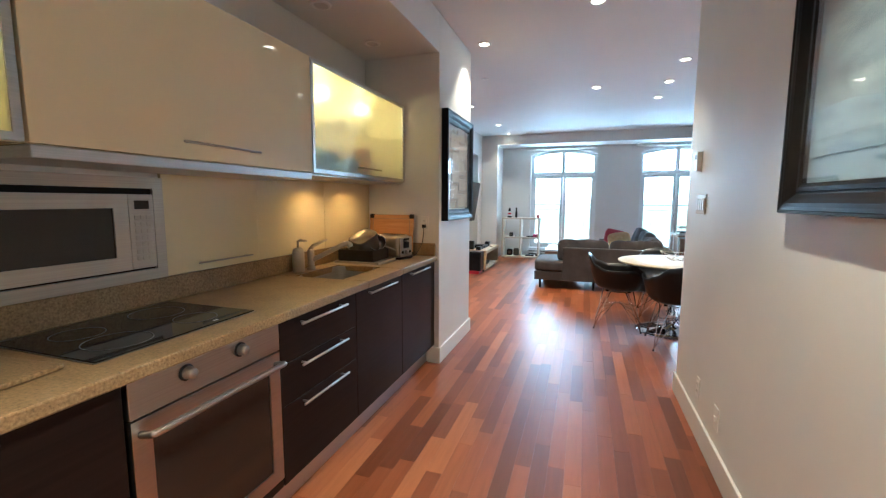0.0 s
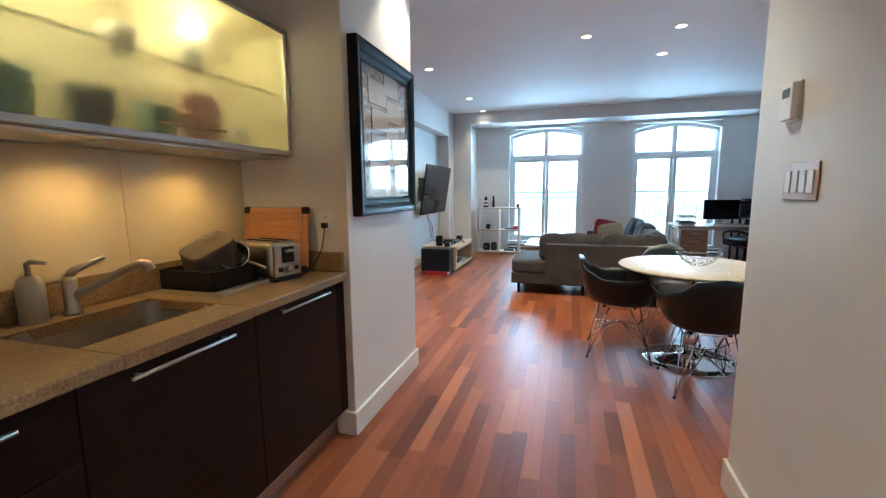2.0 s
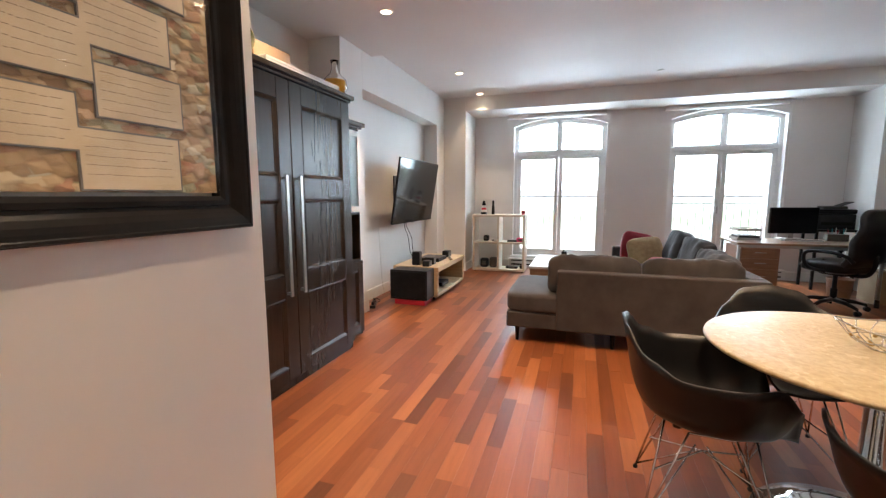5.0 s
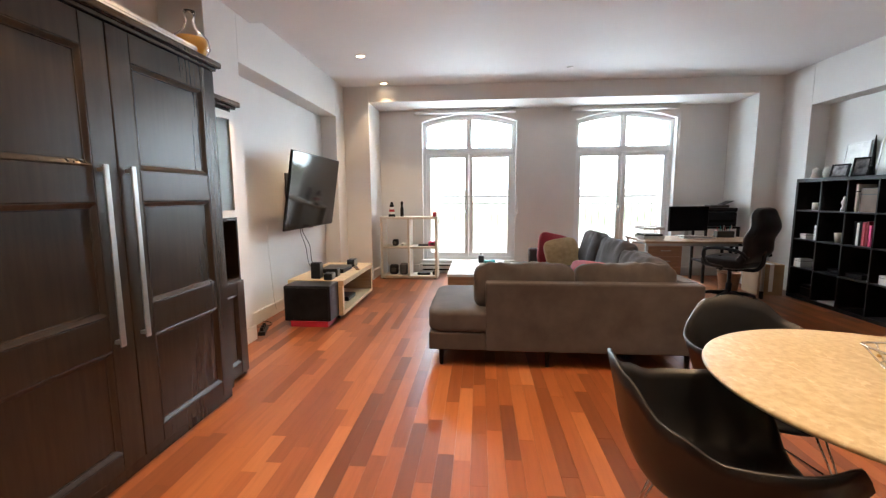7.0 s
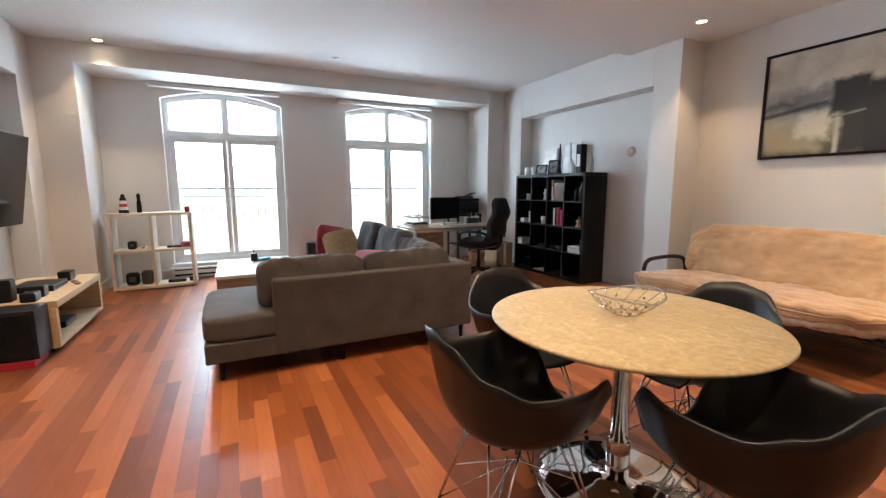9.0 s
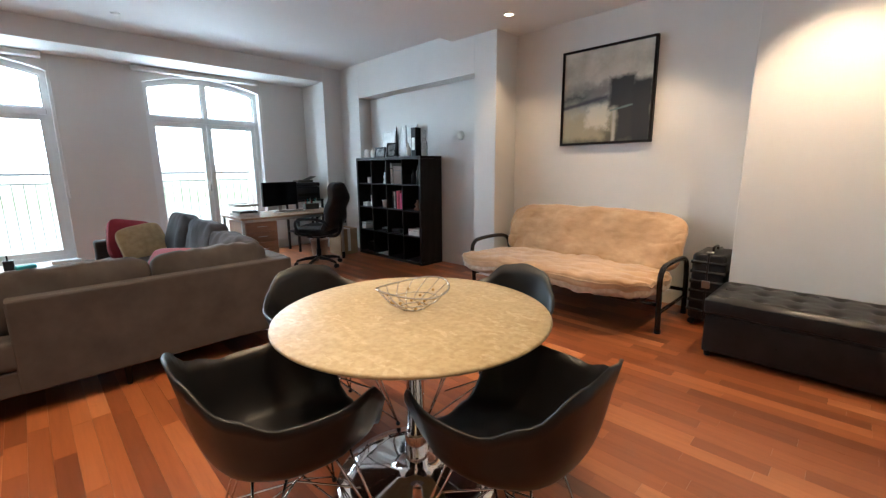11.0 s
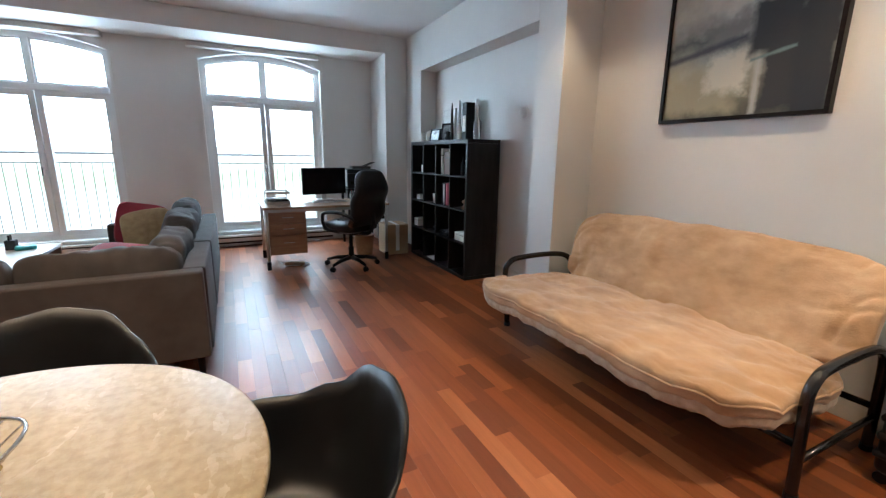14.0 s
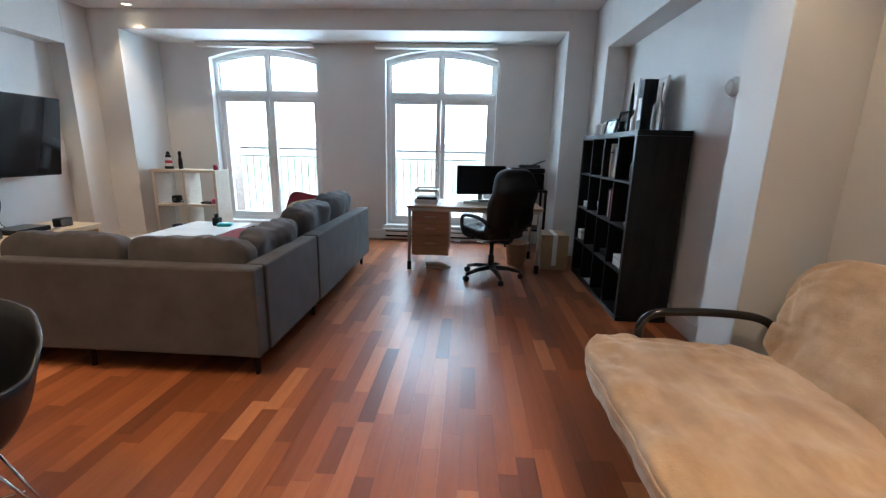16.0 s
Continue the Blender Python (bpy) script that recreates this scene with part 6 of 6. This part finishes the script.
for z in (0.012, 0.125):
    bm = flat_sweep([(-0.13, -0.17), (0.13, -0.17), (0.13, 0.17), (-0.13, 0.17)], 0.006, z, z + 0.03)
    tier = part("tier", moved(bm, Matrix(((1, 0, 0, 0), (0, 0, 1, 0), (0, 1, 0, 0), (0, 0, 0, 1)))), steel, tray)
    part("mesh_base", box(-0.128, 0.128, -0.168, 0.168, z, z + 0.003), steel, tier)
    part("paper_stack", box(-0.11, 0.115, -0.15, 0.15, z + 0.003, z + (0.055 if z < 0.1 else 0.018), 0.003), black_plastic if z < 0.1 else paper, tier)
for x in (-0.12, 0.12):
    for y in (-0.16, 0.16):
        part("post", tube([(x, y, 0), (x, y, 0.155)], 0.004, 8), steel, tray)
t = thing("desk_organiser", "mesh desk organiser full of pens", "pen holder", pose(3.36, 10.2, 0.715))
part("cup", box(-0.11, 0.11, -0.05, 0.05, 0, 0.085, 0.006), grey_pan, t)
for k in range(8):
    part("pen", tube([(-0.09 + k * 0.025, 0.01 * (k % 3 - 1), 0.05), (-0.095 + k * 0.027, 0.015 * (k % 3 - 1), 0.135 + 0.01 * (k % 4))], 0.004, 6), (red_plastic, canvas_dark, teal_plastic, white_plastic)[k % 4], t)
cart = thing("printer_stand", "small dark stand below the printer", "stand", pose(3.55, 10.78, 0))
part("top", box(-0.24, 0.24, -0.2, 0.2, 0.80, 0.83, 0.004), shelf_black, cart)
part("shelf", box(-0.235, 0.235, -0.19, 0.19, 0.3, 0.32), shelf_black, cart)
for x in (-0.22, 0.22):
    for y in (-0.18, 0.18):
        part("leg", box(x - 0.016, x + 0.016, y - 0.016, y + 0.016, 0, 0.80, 0.002, 1), shelf_black, cart)
pr = thing("printer", "black and grey multifunction printer with a raised paper feed", "printer", pose(3.53, 10.78, 0.83))
part("body", box(-0.21, 0.21, -0.19, 0.19, 0, 0.21, 0.02, 3), black_plastic, pr, smooth=True)
part("scanner_lid", box(-0.215, 0.215, -0.19, 0.19, 0.212, 0.27, 0.015, 3), black_plastic, pr, smooth=True)
part("paper_feed", box(-0.10, 0.17, -0.06, 0.12, 0.27, 0.31, 0.012, 2), grey_pan, pr)
part("feed_tray", moved(box(-0.10, 0.10, -0.09, 0.09, 0, 0.008, 0.003), pose(0.14, 0.04, 0.325, 0, -22, 0)), black_plastic, pr)
part("output_slot", box(-0.17, 0.17, -0.193, -0.185, 0.06, 0.10), dark_gap, pr)
part("side_cover", box(-0.225, -0.208, -0.17, 0.17, 0.03, 0.26, 0.004), toe_metal, pr, "pale grey side cover")

oc = thing("office_chair", "black leather high-back office chair on a five-star base", "office chair", pose(3.05, 9.46, 0, 0, 0, 122))
for k in range(5):
    a = radians(20 + 72 * k)
    c, s = math.cos(a), math.sin(a)
    sp_ = part("base_spoke", tube([(0.03 * c, 0.03 * s, 0.115), (0.18 * c, 0.18 * s, 0.105), (0.30 * c, 0.30 * s, 0.075)], [0.028, 0.022, 0.016], 12), black_plastic, oc, smooth=True)
    part("castor", moved(lathe([(0.012, -0.024), (0.028, -0.022), (0.030, -0.01), (0.022, 0), (0.030, 0.01), (0.028, 0.022), (0.012, 0.024)], 18), pose(0.31 * c, 0.31 * s, 0.030, 90, 0, math.degrees(a))), black_plastic, sp_, smooth=True)
    part("castor_stem", tube([(0.305 * c, 0.305 * s, 0.05), (0.30 * c, 0.30 * s, 0.085)], 0.009, 8), black_plastic, sp_)
part("gas_column", lathe([(0.032, 0.10), (0.032, 0.24), (0.022, 0.245), (0.022, 0.41)], 20), black_plastic, oc, smooth=True)
part("tilt_plate", box(-0.13, 0.11, -0.10, 0.10, 0.40, 0.44, 0.01), black_plastic, oc)
part("seat", moved(cushion(0.50, 0.52, 0.13, 14, 4.5, 0.3, 0.006, 3.0), pose(0, 0, 0.50)), leather, oc, "padded black leather seat", True)
bm = cushion(0.52, 0.70, 0.12, 18, 4.0, 0.35, 0.006, 9.0)
for v in bm.verts:
    u = v.co.y / 0.33
    v.co.z += 0.035 * u * u + 0.018 * math.cos(u * 7)
    v.co.x *= 1 - 0.10 * max(0, u) ** 2
part("backrest", moved(bm, pose(-0.30, 0, 0.79, 0, 0, 0) @ Matrix.Rotation(radians(90), 4, "Z") @ Matrix.Rotation(radians(77), 4, "X")), leather, oc, "tall padded black leather backrest", True)
part("back_bracket", tube(curve_points([(-0.10, 0, 0.42), (-0.27, 0, 0.43), (-0.34, 0, 0.52), (-0.35, 0, 0.66)], 5), 0.022, 10), black_plastic, oc, smooth=True)
for y in (-0.275, 0.275):
    part("armrest", tube(curve_points([(-0.06, y * 0.9, 0.46), (0.10, y, 0.48), (0.16, y, 0.58), (0.12, y, 0.66), (-0.10, y, 0.675), (-0.25, y * 0.95, 0.64), (-0.30, y * 0.85, 0.58)], 5), 0.019, 12), black_plastic, oc, "looped black armrest", True)

t = thing("cardboard_box", "tall brown cardboard box beside the bookcase", "box", pose(3.78, 10.02, 0))
part("carton", box(-0.15, 0.15, -0.17, 0.17, 0, 0.40, 0.003), cardboard, t)
part("tape", box(-0.025, 0.025, -0.1715, 0.1715, 0.05, 0.4015), paper, t)
t = thing("waste_basket", "woven brown waste basket under the desk", "basket", pose(3.38, 10.05, 0))
part("body", lathe([(0.10, 0), (0.105, 0.01), (0.13, 0.25), (0.135, 0.262), (0.125, 0.258), (0.10, 0.02)], 28), noisy("wicker", [(0.3, (0.24, 0.13, 0.07)), (0.7, (0.36, 0.22, 0.13))], 40, 0.7, stretch=(1, 1, 5), bumps=0.6, depth=0.004), t, smooth=True)
part("rim", tube([(0.132 * math.cos(a), 0.132 * math.sin(a), 0.26) for a in [k * math.tau / 28 for k in range(28)]], 0.007, 8, closed=True), oak, t, smooth=True)
t = thing("power_adapter", "pale power strip with tangled cords below the desk", "power strip", pose(2.45, 9.78, 0, 0, 0, 70))
part("body", box(-0.035, 0.035, -0.11, 0.11, 0, 0.04, 0.006), cardboard, t)
for k in range(3):
    part("cord", tube(curve_points([(0.03 - 0.03 * k, 0.1, 0.012), (0.1, 0.18 - 0.1 * k, 0.01), (0.16 - 0.1 * k, 0.02, 0.01), (0.05, -0.16, 0.01), (-0.08, -0.1 + 0.1 * k, 0.012)], 5), 0.004, 6), white_plastic, t, smooth=True)

# cube bookcase
KX, KY, KW = 3.985, 8.39, 1.48
kal = thing("cube_bookcase", "black-brown bookcase of sixteen cubes, sparsely filled", "bookcase", pose(KX, KY, 0))
part("side", box(0, 0.39, 0, 0.04, 0.04, 1.43, 0.002, 1), shelf_black, kal)
part("side", box(0, 0.39, KW - 0.04, KW, 0.04, 1.43, 0.002, 1), shelf_black, kal)
part("top", box(0, 0.39, 0, KW, 1.431, 1.47, 0.002, 1), shelf_black, kal)
part("bottom", box(0, 0.39, 0, KW, 0, 0.039, 0.002, 1), shelf_black, kal)
part("back", box(0.375, 0.385, 0.04, KW - 0.04, 0.04, 1.43), shelf_black, kal)
CELL = (KW - 0.08 + 0.016) / 4
for k in range(1, 4):
    y = 0.04 + k * CELL - 0.016
    part("divider", box(0.002, 0.374, y, y + 0.016, 0.04, 1.43), shelf_black, kal)
for k in range(1, 4):
    z = 0.04 + k * ((1.39 + 0.016) / 4) - 0.016
    for j in range(4):
        part("shelf", box(0.002, 0.374, 0.0402 + j * CELL, 0.0398 + j * CELL + CELL - 0.016, z, z + 0.016), shelf_black, kal)


def cell(col, row, dx=0.08, dy=0.16):
    """Place inside the bookcase: columns count from the window side, rows from the top."""
    return KX + dx, KY + KW - 0.04 - col * CELL - dy, 0.04 + (3 - row) * (1.406 / 4)


def book(col, row, dy, w, h, mat, lab):
    t = thing("book", lab + " in the bookcase", "book", pose(*cell(col, row, 0.06, dy)), "books in the bookcase")
    part("cover", box(0, 0.16, -w / 2, w / 2, 0, h, 0.002, 1), mat, t)
    part("pages", box(0.004, 0.162, -w / 2 + 0.003, w / 2 - 0.003, 0.003, h - 0.003), paper, t)


def carton(col, row, dx, dy, sx, sy, sz, mat, lab, name="box"):
    t = thing(name, lab + " in the bookcase", name.replace("_", " "), pose(*cell(col, row, dx, dy)))
    part("body", box(0, sx, -sy / 2, sy / 2, 0, sz, 0.004), mat, t)
    part("lid_edge", box(-0.001, sx + 0.001, -sy / 2 - 0.001, sy / 2 + 0.001, sz * 0.72, sz * 0.76), grey_pan, t)


bottle("mug", "white mug in the bookcase", pose(*cell(0, 0, 0.10, 0.17)), [(0.035, 0), (0.04, 0.01), (0.04, 0.09), (0.036, 0.09), (0.034, 0.012)], ceramic, "mug")
bottle("figurine", "white china figurine in the bookcase", pose(*cell(1, 0, 0.10, 0.2)), [(0.03, 0), (0.025, 0.03), (0.015, 0.06), (0.03, 0.10), (0.012, 0.13), (0.016, 0.15), (0.004, 0.165)], ceramic)
carton(2, 0, 0.06, 0.19, 0.24, 0.22, 0.25, noisy("brown_carton", [(0.3, (0.12, 0.075, 0.05)), (0.7, (0.18, 0.11, 0.075))], 6, 0.7), "brown storage box")
carton(2, 0, 0.05, 0.05, 0.18, 0.03, 0.29, paper, "white folder", "folder")
bottle("bottle", "dark glass bottle in the bookcase", pose(*cell(3, 0, 0.10, 0.13)), [(0.03, 0), (0.032, 0.01), (0.032, 0.12), (0.012, 0.16), (0.012, 0.2)], canvas_dark, "bottle")
bottle("bottle", "tall grey bottle in the bookcase", pose(*cell(3, 0, 0.10, 0.22)), [(0.03, 0), (0.03, 0.16), (0.012, 0.2), (0.012, 0.25)], grey_pan, "bottle")
carton(0, 1, 0.05, 0.08, 0.10, 0.10, 0.06, paper, "small white box")
carton(0, 1, 0.08, 0.24, 0.02, 0.08, 0.17, ceramic, "small white photo frame", "photo_frame")
bottle("cup", "white cup in the bookcase", pose(*cell(1, 1, 0.08, 0.2)), [(0.03, 0), (0.042, 0.11), (0.039, 0.11), (0.027, 0.008)], ceramic, "cup")
for dy, w, h, mt, lab in ((0.06, 0.03, 0.25, canvas_dark, "black book"), (0.095, 0.025, 0.24, paper, "white book"), (0.13, 0.03, 0.26, canvas_dark, "black book"), (0.165, 0.035, 0.25, red_plastic, "red book"),
                          (0.205, 0.03, 0.26, red_fabric, "dark red book"), (0.24, 0.03, 0.22, pink_plastic, "pink book")):
    book(2, 1, dy, w, h, mt, lab)
bottle("ornament", "dark turned ornament in the bookcase", pose(*cell(3, 1, 0.10, 0.2)), [(0.05, 0), (0.055, 0.02), (0.02, 0.05), (0.05, 0.08), (0.012, 0.11), (0.016, 0.14)], drawer_wood)
carton(0, 2, 0.03, 0.05, 0.16, 0.12, 0.10, paper, "white box")
carton(1, 2, 0.08, 0.18, 0.12, 0.16, 0.05, canvas_dark, "black case", "case")
carton(2, 2, 0.05, 0.12, 0.14, 0.2, 0.05, canvas_dark, "black camera case", "case")
carton(3, 2, 0.04, 0.17, 0.18, 0.22, 0.09, paper, "white shoe box")
carton(3, 2, 0.25, 0.17, 0.11, 0.20, 0.16, ceramic, "white carton")
carton(1, 3, 0.02, 0.2, 0.25, 0.26, 0.012, paper, "white paper sheet", "paper_sheet")
carton(0, 3, 0.08, 0.18, 0.22, 0.2, 0.14, canvas_dark, "black box")

# on top of the bookcase
ZT = 1.47
bottle("white_ornament", "white china ornament on the bookcase", pose(KX + 0.12, 9.74, ZT), [(0.045, 0), (0.05, 0.02), (0.035, 0.07), (0.045, 0.10), (0.01, 0.13)], ceramic)
bottle("white_ornament", "small round white ornament on the bookcase", pose(KX + 0.14, 9.60, ZT), [(0.02, 0), (0.035, 0.02), (0.045, 0.06), (0.035, 0.11), (0.008, 0.135)], ceramic)


def stood_frame(name, label, m, w, h, mat, inner):
    t = thing(name, label, "photo frame", m)
    part("frame", flat_sweep([(-w / 2, 0), (w / 2, 0), (w / 2, h), (-w / 2, h)], 0.018, -0.01, 0.01), mat, t)
    part("picture", box(-w / 2 + 0.016, w / 2 - 0.016, -0.003, 0.003, 0.016, h - 0.016), inner, t)


grey_photo = noisy("grey_photograph", [(0.35, (0.06, 0.065, 0.07)), (0.65, (0.40, 0.40, 0.40))], 14, 0.25)
pale_photo = noisy("pale_drawing", [(0.35, (0.55, 0.55, 0.53)), (0.65, (0.72, 0.72, 0.70))], 9, 0.3)
stood_frame("photo_frame", "black framed photograph standing on the bookcase", pose(KX + 0.12, 9.42, ZT, -12, 0, -80), 0.20, 0.15, canvas_dark, grey_photo)
stood_frame("photo_frame", "dark framed photograph tilted on the bookcase", pose(KX + 0.16, 9.20, ZT, -14, 0, -62), 0.15, 0.21, canvas_dark, grey_photo)
stood_frame("photo_frame", "large pale drawing leaning against the wall", pose(KX + 0.33, 9.50, ZT, -6, 0, -90), 0.32, 0.40, table_white, pale_photo)
stood_frame("photo_frame", "large pale print leaning on the wall", pose(KX + 0.31, 9.02, ZT, -7, 0, -90), 0.36, 0.45, table_white, pale_photo)
bottle("tall_spire", "slim dark wooden spire on the bookcase", pose(KX + 0.18, 9.08, ZT), [(0.022, 0), (0.02, 0.05), (0.014, 0.30), (0.004, 0.42)], espresso)
bottle("tall_spire", "tall slim pale metal spire on the bookcase", pose(KX + 0.14, 8.83, ZT), [(0.03, 0), (0.024, 0.06), (0.014, 0.34), (0.008, 0.42)], toe_metal)
bottle("spirit_bottle", "dark bottle with a white label on the bookcase", pose(KX + 0.10, 8.74, ZT), [(0.035, 0), (0.036, 0.01), (0.036, 0.10), (0.012, 0.14), (0.012, 0.18)], ceramic, "bottle")
t = thing("bottle_carton", "tall black gift carton on the bookcase", "carton", pose(KX + 0.12, 8.60, ZT))
part("carton", box(-0.05, 0.05, -0.045, 0.045, 0, 0.37, 0.003), canvas_dark, t)
part("label", box(-0.0515, -0.0495, -0.03, 0.03, 0.08, 0.24), paper, t)
bottle("glass_bottle", "clear glass bottle on the bookcase", pose(KX + 0.16, 8.48, ZT), [(0.04, 0), (0.042, 0.01), (0.042, 0.17), (0.014, 0.22), (0.014, 0.30), (0.017, 0.305), (0.017, 0.33), (0.012, 0.335)], clear_glass, "bottle")
bottle("dark_candle", "low dark candle holder on the bookcase", pose(KX + 0.08, 8.98, ZT), [(0.035, 0), (0.035, 0.03), (0.02, 0.05), (0.028, 0.09), (0.01, 0.10)], canvas_dark)
t = thing("wall_alarm", "round white alarm disc high on the niche wall", "smoke alarm", pose(4.42, 8.07, 1.72, 0, -90, 0))
part("base", lathe([(0.058, 0), (0.058, 0.012), (0.05, 0.03), (0.02, 0.036)], 32), wall_white, t, smooth=True)
part("vent_ring", lathe([(0.046, 0.0315), (0.046, 0.0335), (0.036, 0.0345), (0.036, 0.0325)], 32, caps=False), white_plastic, t, smooth=True)

# ---- floor planks ----
rng = random.Random(7)
WIDE = 0.083
sizes, near, far = {}, [], []
for row in range(int(7.2 / WIDE) + 1):
    x = -2.45 + row * WIDE
    y = -1.75 + rng.uniform(-0.6, 0.0)
    while y < 11.25:
        length = rng.choice((0.30, 0.42, 0.54, 0.66, 0.78, 0.90, 1.08))
        a, b = max(y, -1.75), min(y + length, 11.25)
        if b - a > 0.03:
            full = a == y and b == y + length
            (near if full and -0.65 < x < 2.9 and 3.1 < y < 7.0 and len(near) < 300 else far).append((x, a, b - a))
        y += length


def plank_mesh(length):
    one = bmesh.new()
    bmesh.ops.create_cube(one, size=1)
    for v in one.verts:
        top = v.co.z > 0
        inset = 0.0004 if top else 0.0002
        v.co = Vector(((v.co.x + 0.5) * WIDE, (v.co.y + 0.5) * length, 0.0 if top else -0.014))
        v.co.x += inset if v.co.x < WIDE / 2 else -inset
        v.co.y += inset if v.co.y < length / 2 else -inset
    me = bpy.data.meshes.new("plank")
    one.to_mesh(me)
    one.free()
    me.materials.append(plank_wood)
    return me


floor = tagged(new("floor"), "glossy red-brown hardwood plank floor", kind="structure")
verts, faces = [], []
for x, y, length in far:
    k, e = len(verts), 0.0003
    for z in (-0.014, 0.0):
        verts += [(x + e, y + e, z), (x + WIDE - e, y + e, z), (x + WIDE - e, y + length - e, z), (x + e, y + length - e, z)]
    faces += [(k + 4, k + 5, k + 6, k + 7), (k, k + 1, k + 5, k + 4), (k + 1, k + 2, k + 6, k + 5), (k + 2, k + 3, k + 7, k + 6), (k + 3, k, k + 4, k + 7)]
me = bpy.data.meshes.new("planks")
me.from_pydata(verts, [], faces)
me.materials.append(plank_wood_far)
rest = tagged(new("planks", me), "red-brown hardwood planks", kind="stuff")
rest.parent = floor
for x, y, length in near:
    key = round(length, 3)
    if key not in sizes:
        sizes[key] = plank_mesh(length)
    p = new("plank", sizes[key])
    p.location, p.parent = (x, y, 0), floor
